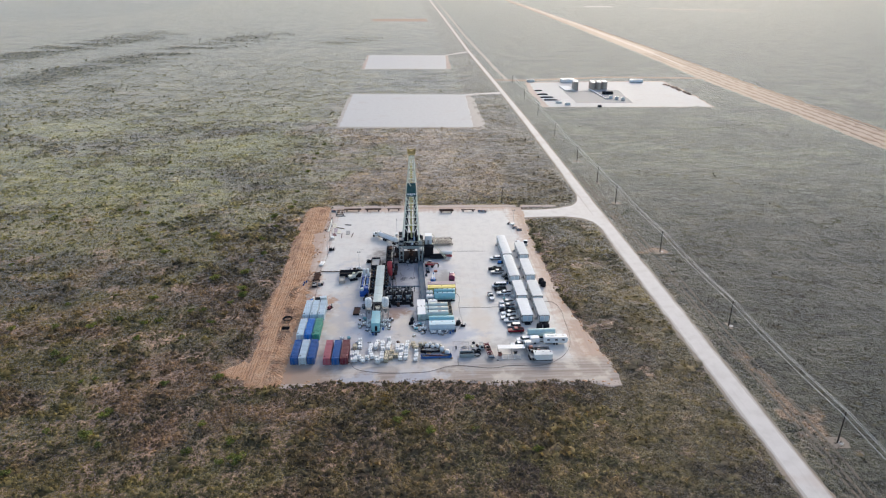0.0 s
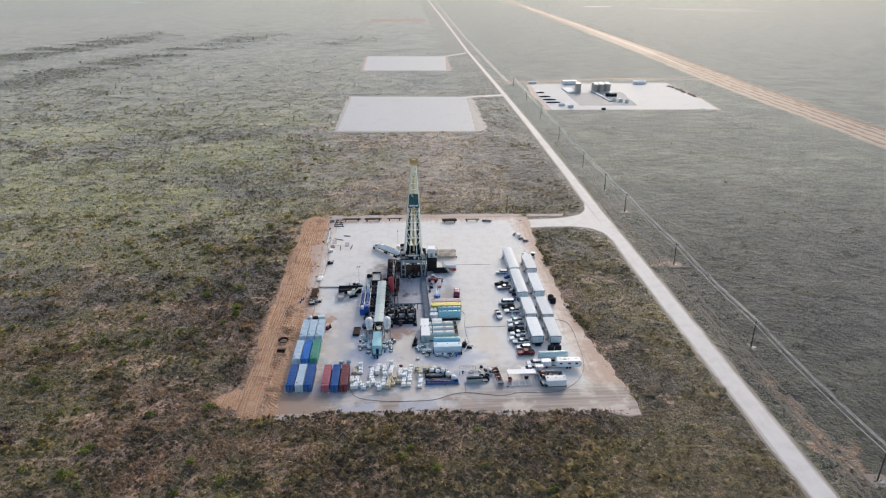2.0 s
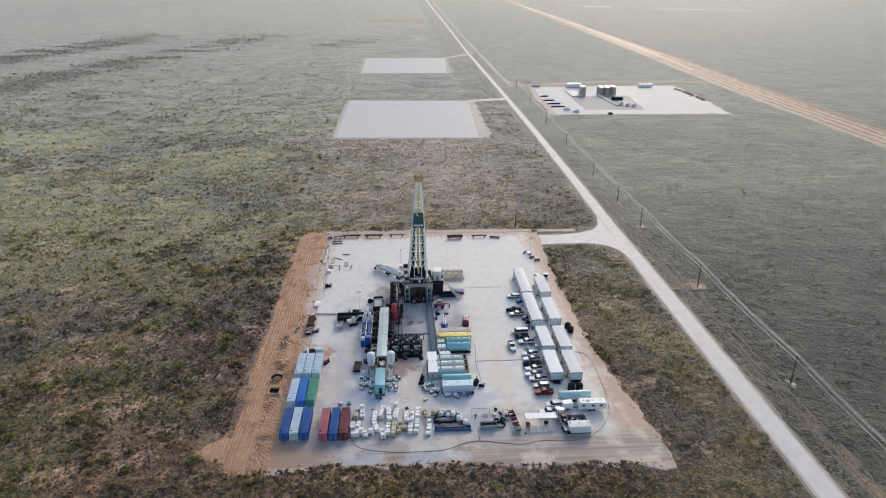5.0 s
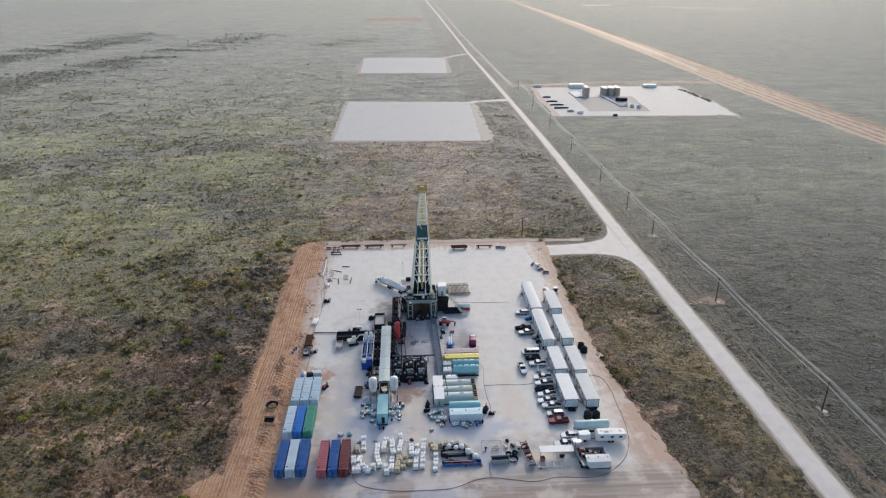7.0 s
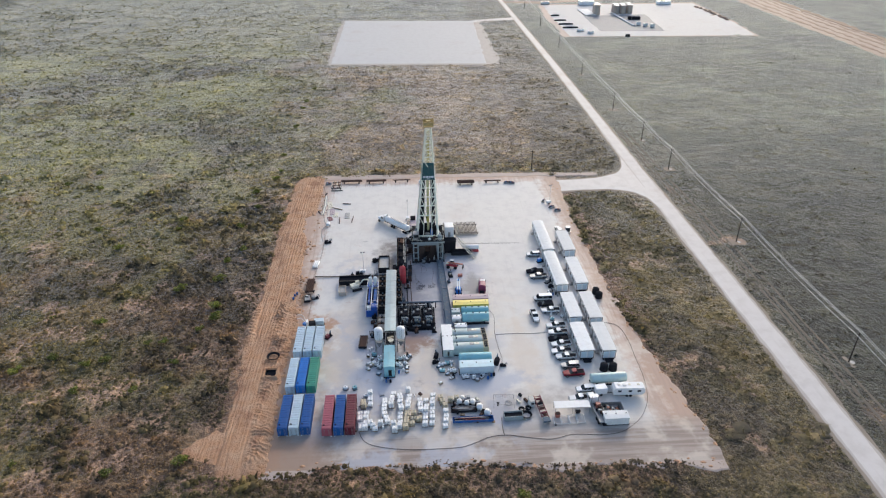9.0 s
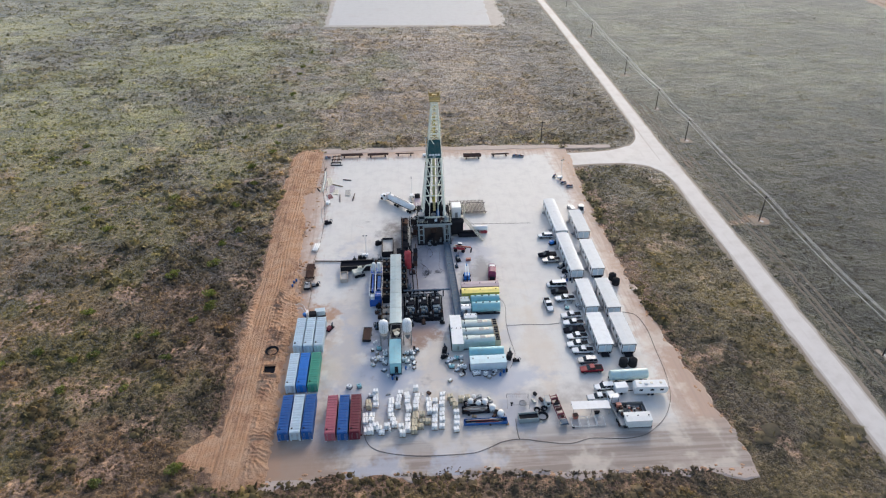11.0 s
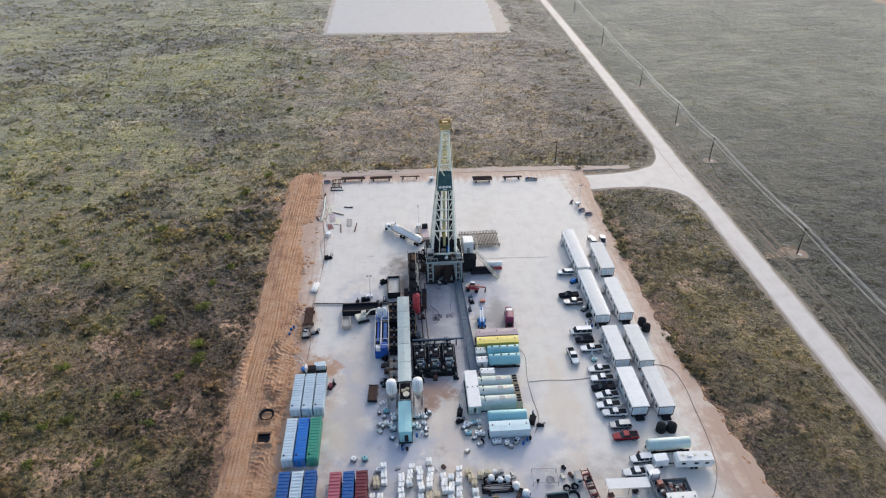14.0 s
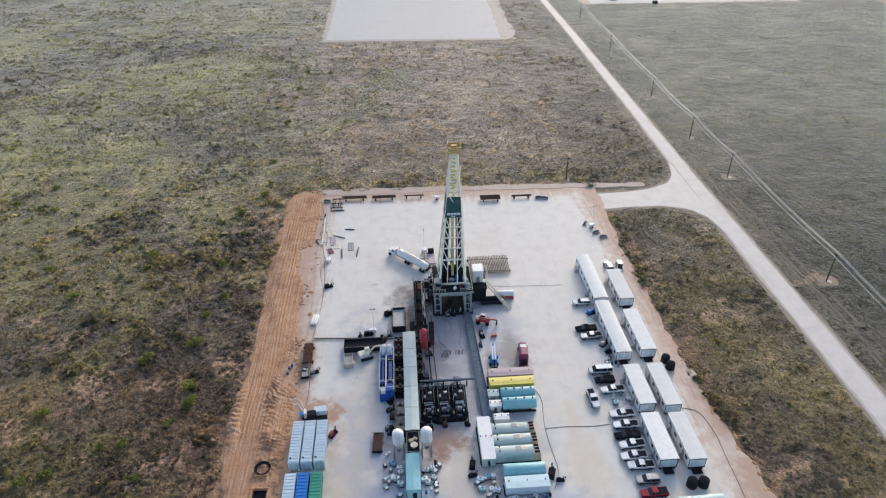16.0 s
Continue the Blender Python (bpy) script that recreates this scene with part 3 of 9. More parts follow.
# ---- the plain and what is graded into it ----
def value_noise(x, y, cell, seed):
    r = np.random.RandomState(seed)
    g = r.rand(256, 256)
    u, w = x / cell + 1000, y / cell + 1000
    i, j = np.floor(u).astype(int), np.floor(w).astype(int)
    a, b = u - i, w - j
    a, b = a * a * (3 - 2 * a), b * b * (3 - 2 * b)
    i, j = i % 256, j % 256
    k, m = (i + 1) % 256, (j + 1) % 256
    return g[i, j] * (1 - a) * (1 - b) + g[k, j] * a * (1 - b) + g[i, m] * (1 - a) * b + g[k, m] * a * b


def is_open(x, y):
    """True where the plain is not graded away."""
    ragged = 1.6 * (value_noise(x, y, 3.0, 77) - 0.5)
    wide = 3.0 * (value_noise(x, y, 6.0, 78) - 0.5) + ragged
    pad = (x > -59.0 + wide) & (x < 58.6 + wide + np.clip((236 - y) * 0.12, 0, 7.4)) & (y > 176.4 - np.clip((x + 10) / 75, 0, 1) * 4 + wide) & (y < 347.5 + 0.5 * wide)
    road = (x > 94.7 + ragged) & (x < 104.2 + ragged)
    branch = (x > 55) & (x < 96) & (y > 325 - np.clip(x - 84, 0, 12) * 1.2 + ragged) & (y < 341 + np.clip(x - 84, 0, 12) * 1.5 + ragged)
    p1 = (x > -66) & (x < 62) & (y > 552) & (y < 730)
    p2 = (x > -70) & (x < 58) & (y > 932) & (y < 1112)
    bat = (x > 124) & (x < 312 ) & (y > 640) & (y < 840)
    cut = (x > 340 + 0.045 * np.clip(y - 700, 0, 9e9)) & (x < 402 + 0.05 * np.clip(y - 700, 0, 9e9))
    apron = (x > -65 + ragged) & (x < -42) & (y > 174.3 + (-40 - x) * 0.33 + ragged) & (y < 181 + (-43 - x) * 0.6 + ragged)
    return ~(apron | pad | road | branch | p1 | p2 | bat | cut)


def fbm(x, y, cell, seed):
    return 0.5 * value_noise(x, y, cell, seed) + 0.3 * value_noise(x, y, cell / 2.3, seed + 1) + 0.2 * value_noise(x, y, cell / 5.1, seed + 2)


# where the range differs: middle and half widths of each patch
MEADOWS = [(-182, 300, 44, 40), (-118, 242, 28, 13), (-100, 236, 13, 10), (-130, 384, 24, 24), (-134, 358, 24, 24), (-187, 376, 26, 30), (-146, 322, 18, 18), (-290, 570, 50, 35)]
GREYS = [(-122, 268, 20, 12), (-150, 246, 14, 10), (-84, 186.5, 15, 6), (-68, 315, 12, 12), (-98, 386, 14, 6), (-57, 220, 8, 7), (-69, 217, 7, 8), (-121, 260, 12, 11), (-90, 240, 15, 7), (-35, 169.5, 9, 5)]
BARES = [(-149, 218, 8, 5), (-116.5, 216, 7, 4), (-89, 173, 11, 4.5), (-73, 155, 9, 4), (-40, 160, 10, 4), (-52, 161, 7, 4), (-88, 190.5, 6, 3), (-70.5, 175.5, 8, 3), (-54, 181, 10, 4), (-63, 229, 6, 3), (-75, 183, 11, 3.5), (112, 172, 0.6, 9), (113, 150, 1.0, 12), (110, 276.5, 4, 1)]
YELLOWS = [(-10.4, 167, 9, 5), (-90, 137, 11, 4), (75, 252, 12, 11), (88, 232, 12, 7), (64, 244, 7, 5), (-2, 152, 10, 5)]


def cover(x, y):
    """What covers the plain at each place: shares of meadow, bare red soil, grey low growth and yellowing brush."""
    u = x + 16 * (fbm(x, y, 17.0, 201) - 0.5) + 7 * (value_noise(x, y, 4.0, 205) - 0.5)
    w = y + 16 * (fbm(x, y, 17.0, 211) - 0.5) + 7 * (value_noise(x, y, 4.0, 215) - 0.5)
    res = []
    for spots in (MEADOWS, BARES, GREYS, YELLOWS):
        most = np.zeros_like(x)
        for cx, cy, rx, ry in spots:
            d = np.sqrt(((u - cx) / (rx + 1.5)) ** 2 + ((w - cy) / (ry + 1.5)) ** 2)
            most = np.maximum(most, np.clip((1.3 - d) / 0.6, 0, 1))
        res.append(most * most * (3 - 2 * most))
    north = np.clip((u + 110) / 40, 0, 1) * np.clip((w - 335) / 25, 0, 1) * np.clip((700 - w) / 60, 0, 1)   # evenly brown range beyond the pad
    west = np.clip((58 - x) / 20, 0, 1) * (1 - 0.9 * north)
    res[0] = np.maximum(res[0], west * np.clip((fbm(u, w, 62.0, 241) + 0.1 * np.clip((-x - 70) / 120, -0.6, 1) - 0.53) * 11, 0, 0.85))
    res[1] = np.maximum(res[1], west * np.clip((fbm(u, w, 24.0, 245) - 0.63) * 9, 0, 0.6) * (y < 420))
    res[2] = np.maximum(res[2], west * np.clip((fbm(u, w, 38.0, 251) - 0.555) * 11, 0, 0.75))
    res[3] = np.maximum(res[3], np.clip((fbm(u, w, 30.0, 255) - 0.6) * 9, 0, 0.5) * np.clip((104 - x) / 10, 0, 1) * (y < 345))
    near = np.clip((680 - y) / 110, 0, 1) * np.clip((x + 380) / 50, 0, 1) * np.clip((330 - x) / 40, 0, 1)
    return np.stack(res, -1) * near[..., None]


GRID_X, GRID_Y, GRID = np.arange(-360, 301, 1.6), np.arange(70, 661, 1.6), {}


def relief(x, y):
    """Height of the plain: hummocks round the brush, level where the ground was graded."""
    if not GRID:
        gx, gy = np.meshgrid(GRID_X, GRID_Y)
        free = (is_open(gx, gy) & ~((gx > 93) & (gx < 124)) & ~((gx > -72) & (gx < 70) & (gy > 545))).astype(float)
        for k in range(2):                     # ease down towards graded ground
            free = sum(np.roll(np.roll(free, i, 0), j, 1) for i in (-1, 0, 1) for j in (-1, 0, 1)) / 9
        free[:4], free[-4:], free[:, :4], free[:, -4:] = 0, 0, 0, 0
        c = cover(gx, gy)
        rough = (1 - 0.65 * c[..., 0]) * (1 - 0.45 * c[..., 2]) * np.where(gx > 100, 0.35, np.where((gx > 55) & (gy < 340), 0.7, 1.0))
        bumps = 0.75 * (fbm(gx, gy, 6.5, 221) - 0.5) + 0.5 * (value_noise(gx, gy, 2.9, 225) - 0.5) + 0.9 * (fbm(gx, gy, 24.0, 228) - 0.5)
        GRID["h"] = np.clip(free * 1.3 - 0.3, 0, 1) * (0.06 + bumps * rough)
    i = np.clip((x - GRID_X[0]) / 1.6, 0, len(GRID_X) - 1.001)
    j = np.clip((y - GRID_Y[0]) / 1.6, 0, len(GRID_Y) - 1.001)
    a, b = i.astype(int), j.astype(int)
    f, g, h = i - a, j - b, GRID["h"]
    return h[b, a] * (1 - f) * (1 - g) + h[b, a + 1] * f * (1 - g) + h[b + 1, a] * (1 - f) * g + h[b + 1, a + 1] * f * g


def set_cover(me, x, y):
    """Writes the cover of each vertex into the mesh, for its material to read."""
    me.attributes.new("cover", "FLOAT_COLOR", "POINT").data.foreach_set("color", cover(x, y).astype(np.float32).ravel())


def sheet(name, pts_l, pts_r, z, material, label, step=4.0, wobble=0.6, seed=1, kind="structure"):
    """Graded strip between two edge lines, with ragged edges and a low shoulder."""
    rnd = random.Random(seed)

    def dense(pts):
        res = []
        for a, b in zip(pts, pts[1:]):
            n = max(1, int(math.dist(a, b) / step))
            res += [(a[0] + (b[0] - a[0]) * i / n, a[1] + (b[1] - a[1]) * i / n) for i in range(n)]
        return res + [pts[-1]]

    def length(pts):
        return sum(math.dist(a, b) for a, b in zip(pts, pts[1:]))

    def even(pts, n):
        total, res, k, done = length(pts), [], 0, 0.0
        for i in range(n):
            s = total * i / (n - 1)
            while k < len(pts) - 2 and done + math.dist(pts[k], pts[k + 1]) < s:
                done += math.dist(pts[k], pts[k + 1])
                k += 1
            d = math.dist(pts[k], pts[k + 1]) or 1
            f = (s - done) / d
            res.append((pts[k][0] + (pts[k + 1][0] - pts[k][0]) * f, pts[k][1] + (pts[k + 1][1] - pts[k][1]) * f))
        return res

    n = max(3, int(max(length(pts_l), length(pts_r)) / step))
    L, R = even(dense(pts_l), n), even(dense(pts_r), n)
    vs, fs = [], []
    for i in range(n):
        a, b = Vector(L[i]), Vector(R[i])
        d = (b - a).normalized()
        wl, wr = [2.2 * wobble * (noise.noise((L[i][0] * 0.11 + s, L[i][1] * 0.11, seed)) + 0.5 * noise.noise((L[i][0] * 0.4 + s, L[i][1] * 0.4, seed))) for s in (0, 90)]
        a, b = a - d * wl, b + d * wr
        c = (a + b) / 2
        vs += [(*(a - d * 0.5), -0.03), (*a, z), (*c, z + 0.01), (*b, z), (*(b + d * 0.5), -0.03)]
    for i in range(n - 1):
        fs += [(i * 5 + k, i * 5 + k + 1, i * 5 + k + 6, i * 5 + k + 5) for k in range(4)]
    s = Shape().put(vs, fs)
    ob = part(name, s, material)
    return tagged(ob, label, "ground", "", kind)


def ground():
    """One sheet: fine and hummocky where the camera passes, wide flat cells out to the horizon."""
    xs = np.concatenate([[-9000, -4000, -1800, -900, -550], GRID_X, [380, 520, 900, 1800, 4000, 9000]])
    ys = np.concatenate([[-9000, -3000, -900, -200], GRID_Y, [760, 950, 1300, 2000, 3500, 9000]])
    gx, gy = [k.ravel() for k in np.meshgrid(xs, ys)]
    inside = (gx >= GRID_X[0]) & (gx <= GRID_X[-1]) & (gy >= GRID_Y[0]) & (gy <= GRID_Y[-1])
    z = np.where(inside, relief(gx, gy), 0.0)
    nx, ny = len(xs), len(ys)
    first = (np.arange(ny - 1)[:, None] * nx + np.arange(nx - 1)[None]).ravel()
    quads = np.stack([first, first + 1, first + nx + 1, first + nx], -1).astype(np.int32)
    me = bpy.data.meshes.new("ground")
    me.vertices.add(nx * ny)
    me.vertices.foreach_set("co", np.stack([gx, gy, z], -1).astype(np.float32).ravel())
    me.loops.add(quads.size)
    me.loops.foreach_set("vertex_index", quads.ravel())
    me.polygons.add(len(quads))
    me.polygons.foreach_set("loop_start", np.arange(0, quads.size, 4, dtype=np.int32))
    me.polygons.foreach_set("use_smooth", np.ones(len(quads), dtype=bool))
    me.update(calc_edges=True)
    set_cover(me, gx, gy)
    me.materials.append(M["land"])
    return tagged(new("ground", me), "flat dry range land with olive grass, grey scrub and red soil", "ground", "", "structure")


ground()
# the drill pad: pale caliche, red margin round it
sheet("pad", [(-47, 176.2), (-47, 288), (-51, 297), (-51, 307), (-47, 314), (-46.5, 347)], [(65.4, 172.8), (64.0, 187), (61.8, 203), (59.2, 222), (57.8, 245), (57.8, 275), (58.4, 313), (59.5, 330), (60.5, 346)], PAD, "caliche", "pale compacted caliche drill pad with drive marks and red margins", 1.5, 0.9, 3)
sheet("pad_toe", [(-46, 178), (-20, 177.4), (10, 176.8), (40, 175.8), (65, 174.2)], [(-46, 174.2), (-20, 173.8), (10, 173.6), (40, 172.4), (65, 170.6)], 0.1, "pink", "ragged toe of tan dirt along the pad's south edge", 1.0, 1.3, 35)
sheet("pad_ridge", [(-48, 349.5), (-10, 349), (40, 347.5), (64, 346), (80, 345)], [(-48, 345), (-10, 345), (40, 343.8), (64, 342.6), (80, 342.5)], 0.22, "pink", "low ridge of pinkish dirt along the pad's north edge", 1.5, 0.5, 31)
# the lease road, its branch to the pad, and the junction's flare
ROAD_W = [(95.4, 40), (95.4, 150), (95.3, 206), (95.3, 270), (96, 330), (97.5, 420), (98.6, 560), (98.6, 800), (96.5, 1170), (100, 2200), (104, 4900)]
ROAD_E = [(103.2, 40), (103.2, 150), (103.6, 206), (103.8, 290), (103.6, 345), (104.4, 420), (105, 560), (104.6, 800), (102.5, 1170), (109, 2200), (117, 4900)]
sheet("road_shoulder", [(x - 0.5, y) for x, y in ROAD_W], [(x + 0.2, y) for x, y in ROAD_E], 0.05, "shoulder", "tan dirt shoulders of the lease road", 1.0, 0.3, 44)
sheet("road_edge", [(x + 0.35, y) for x, y in ROAD_W], [(x - 0.45, y) for x, y in ROAD_E], 0.075, "dusty", "dusty gravel edges of the lease road", 1.0, 0.22, 46)
sheet("road", [(x + 1.1, y) for x, y in ROAD_W], [(x - 1.15, y) for x, y in ROAD_E], 0.10, "road", "pale gravel lease road across the plain", 1.5, 0.14, 4)
sheet("road_shoulder", [(58, 338.6), (70, 339.3), (82, 341), (90, 345.5), (94, 353), (96.8, 368)], [(58, 325.2), (70, 325.4), (82, 325), (90, 321.8), (94, 316), (96.6, 300)], 0.05, "shoulder", "tan dirt shoulders of the pad's branch road", 2.0, 0.5, 45)
sheet("pad_road", [(58, 337.5), (70, 338.2), (82, 339.8), (90, 344), (94, 351), (97, 364)], [(58, 326.5), (70, 326.8), (82, 326.4), (90, 323.5), (94.5, 318), (97, 305)], 0.09, "road", "gravel branch road into the drill pad", 3.0, 0.3, 5)
for k, x in enumerate((108.6, 110.3, 113.2)):
    line = [(x, 95), (x + 0.5, 150), (x - 0.1, 205), (x + 0.2, 244), (x - 1.0, 288), (x - 2.2, 350), (x - 2.4, 400)]
    sheet("wheel_track", line, [(a + 0.4, b) for a, b in line], 0.03, "track", "faint wheel track worn beside the power line", 1.2, 0.16, 90 + k)
sheet("dirt_track", [(117.5, 812), (116, 950), (116, 1530), (126, 2500), (146, 4900)], [(121.0, 812), (119.6, 950), (120.2, 1530), (131, 2500), (153, 4900)], 0.04, "dusty", "pale track along the pipeline", 5.0, 0.8, 8)
# two empty pads ahead and a half-cleared third
sheet("far_pad_margin", [(-66.5, 558), (-67.5, 732)], [(63, 550), (65.5, 716)], 0.05, "dusty", "pinkish dirt round an empty caliche pad", 5.0, 0.9, 9)
sheet("far_pad", [(-63.2, 562), (-64.4, 729)], [(52.5, 554), (58.5, 719)], 0.10, "far", "empty pale caliche pad", 5.0, 0.6, 10)
sheet("far_pad_road", [(57, 720), (70, 726), (99, 734)], [(57, 712), (70, 719), (99, 722)], 0.08, "road", "short gravel road to an empty pad", 5.0, 0.3, 11)
sheet("far_pad_margin", [(-69.5, 938), (-71, 1114)], [(55.5, 930), (60, 1104)], 0.05, "pink", "red dirt round a second empty caliche pad", 6.0, 0.9, 12)
sheet("far_pad", [(-65, 941), (-68.6, 1112)], [(49, 932), (56.8, 1101)], 0.10, "far", "second empty pale caliche pad", 6.0, 0.6, 13)
sheet("far_pad_road", [(55, 1105), (96, 1160)], [(55, 1098), (96, 1145)], 0.08, "road", "short gravel road to an empty pad", 8.0, 0.3, 14)
sheet("far_clearing", [(-112, 1980), (-112, 2110)], [(48, 1960), (50, 2105)], 0.06, "cut", "distant half-cleared patch of red soil", 12.0, 4, 15)
# the broad red pipeline cut
sheet("pipeline_cut", [(342, 250), (352, 450), (358, 600), (361, 773), (382, 1108), (418, 1781), (474, 2906), (508, 3800), (566, 4900)],
      [(384, 250), (390, 450), (394, 600), (400, 773), (421, 1108), (455, 1781), (505, 2906), (540, 3800), (600, 4900)], 0.06, "cut", "wide red earth pipeline cut across the plain", 8.0, 1.5, 16)
sheet("pipeline_lane", [(385, 930), (402, 1108), (440, 1781), (490, 2906), (525, 3800)], [(389, 930), (409, 1108), (449, 1781), (500, 2906), (537, 3800)], 0.11, "pink", "pale driven lane along the pipeline cut", 8.0, 0.6, 17)
for k, (off, wide) in enumerate(((6, 2.2), (15, 1.6), (24, 2.4), (32, 1.5))):      # windrows of turned earth along the cut
    line = [(342 + off, 250), (352 + off, 450), (358 + off, 600), (362 + off, 773), (373 + off, 950), (383 + off, 1108)]
    sheet("pipeline_windrow", line, [(x + wide, y) for x, y in line], 0.25, "cut_dark", "low windrow of turned red earth along the pipeline cut", 4.0, 1.5, 80 + k)
sheet("pipeline_spoil", [(390, 450), (395, 600), (401, 773), (422, 1108), (456, 1781)], [(394, 450), (400, 600), (406, 773), (427, 1108), (461, 1781)], 0.3, "cut_dark", "low dark spoil ridge beside the pipeline cut", 6.0, 1.6, 86)
# the tank battery's pad
sheet("battery_margin", [(130, 641), (133, 745), (139, 806)], [(299, 630), (306, 690), (310, 804)], 0.05, "pink", "red dirt round the tank battery pad", 6.0, 1.2, 18)
sheet("battery_pad", [(136, 642), (139, 740), (143, 800)], [(297, 633), (304, 690), (307, 798)], 0.10, "far", "pale caliche pad of a distant tank battery", 6.0, 0.8, 19)
sheet("battery_yard", [(168.5, 661), (171, 735)], [(225.5, 657), (234, 738)], 0.14, "yard", "darker gravel yard under the distant tanks", 6.0, 0.5, 20)
sheet("battery_road", [(100, 830), (143, 826), (250, 845), (372, 830)], [(100, 822), (143, 812), (250, 836), (372, 818)], 0.08, "cut", "red dirt road behind the tank battery", 6.0, 0.6, 21)
# pale scrapes near the horizon
sheet("distant_scrape", [(722, 2830), (735, 2900)], [(835, 2820), (845, 2890)], 0.1, "far", "distant pale caliche scrape", 12.0, 10, 22)
for k, (x0, x1, y, w) in enumerate(((930, 1010, 2660, 60), (1000, 1100, 2560, 70), (1090, 1180, 2450, 50), (1120, 1290, 2560, 40), (1180, 1260, 2400, 40))):
    sheet("distant_scrape", [(x0, y), (x0 + 14, y + w)], [(x1, y - 30), (x1 + 20, y + w - 40)], 0.1, "dusty", "distant ragged caliche scrape", 10.0, 14, 23 + k)
sheet("distant_scrape", [(-1430, 3570), (-1425, 3650)], [(-1330, 3570), (-1330, 3650)], 0.1, "far", "distant pale caliche scrape", 20.0, 4, 30)


def berm():
    """Heap of red topsoil scraped up along the pad's west side, with ridges and dozer tracks."""
    s, west = Shape(), [(174, -55.5), (194, -56.3), (212, -56.8), (228, -59.5), (236, -59.8), (249, -57.6), (279, -58.8), (306, -60), (340, -59.6), (350, -56.5)]
    east = [(174, -43.5), (190, -43.4), (205, -44.9), (227, -44.4), (245, -45.8), (262, -46.6), (290, -47.6), (296, -50), (307, -50), (311, -46.4), (327, -45.8), (350, -46.5)]

    def at(line, y):
        for (a, p), (b, q) in zip(line, line[1:]):
            if y <= b:
                return p + (q - p) * (y - a) / (b - a)
        return line[-1][1]

    ny, nx, vs, fs = 760, 56, [], []
    for j in range(ny + 1):
        y = 174 + (350 - 174) * j / ny
        a, b = at(west, y) + 1.0 * noise.noise((y * 0.3, 0, 3)), at(east, y) + 1.3 * noise.noise((y * 0.25, 5, 3)) + 0.7 * noise.noise((y * 0.9, 5, 3))
        for i in range(nx + 1):
            u = i / nx
            x = a + (b - a) * u
            rise = (math.sin(math.pi * min(1, u * 1.0)) ** 0.7) * min(1, j / 24, (ny - j) / 24)
            lane = max(0.0, 1 - abs(u - 0.36) / 0.3) if y < 262 else 0.5     # driven smooth along the middle
            h = rise * (0.5 + 0.3 * noise.noise((x * 0.22, y * 0.07, 0)) + (1 - 0.8 * lane) * (0.2 * noise.noise((x * 0.9, y * 0.25, 4)) + 0.14 * noise.noise((x * 2.1, y * 1.3, 8))) + 0.13 * math.sin(6.5 * (x + 0.9 * noise.noise((0, y * 0.03, 7)))) * (0.4 + noise.noise((x * 0.3, y * 0.02, 2))))
            churn = max(0.0, min(1, (u - 0.5) * 6)) * min(1, max(0, (250 - y) / 6)) * max(0, min(1, 0.75 + 1.1 * noise.noise((x * 0.16, y * 0.09, 15))))
            if churn > 0:                      # short wavy windrows pushed up by the dozer
                bend = 1.5 * noise.noise((x * 0.22, y * 0.2, 9)) + 0.7 * noise.noise((x * 0.6, y * 0.5, 19))
                ridge = (1 - abs(math.sin(2.1 * (y + 0.45 * x + 1.6 * bend)))) ** 1.3 * (0.55 + 0.6 * noise.noise((x * 0.45, y * 0.3, 23)))
                h += rise * churn * (1.25 * max(0.0, ridge) + 0.4 * abs(noise.noise((x * 0.5 + y * 0.2, y * 0.4, 9))))
            if u < 0.25 and 222 < y < 245:
                h += 0.9 * math.sin(math.pi * u / 0.25) * math.sin(math.pi * (y - 222) / 23) * (0.7 + 0.6 * abs(math.sin(1.9 * y + 2 * noise.noise((x, y * 0.3, 2)))))
            dig = max(abs(x + 48.1) / 1.55, abs(y - 210.4) / 1.5) + 0.12 * noise.noise((x * 1.3, y * 1.3, 12))
            if dig < 1.6:                      # square pit with spoil heaped round its rim
                h = 0.0 if dig < 0.95 else max(h, 1.1 * min(1, (1.6 - dig) / 0.3) * min(1, (dig - 0.9) / 0.1))
            vs.append((x, y, -0.04 + max(0.0, h) + (0.13 if 0 < i < nx else 0)))
    for j in range(ny):
        fs += [(j * (nx + 1) + i, j * (nx + 1) + i + 1, (j + 1) * (nx + 1) + i + 1, (j + 1) * (nx + 1) + i) for i in range(nx)]
    s.put(vs, fs, True)
    return tagged(part("soil_berm", s, "dirt"), "long low berm of red topsoil with dozer tracks", "berm", "", "structure")


berm()
sheet("dirt_apron", [(-67, 182.5), (-62, 185.5), (-58, 190)], [(-40, 173.6), (-41, 177), (-43, 181)], 0.05, "dirt", "apron of red dirt spread from the pad's corner", 1.0, 1.6, 33)


# ---- the drilling rig ----
def strut(name, p, q, r, material, parent, n=6):
    return part(name, Shape().cyl(p, q, r, n), material, parent)


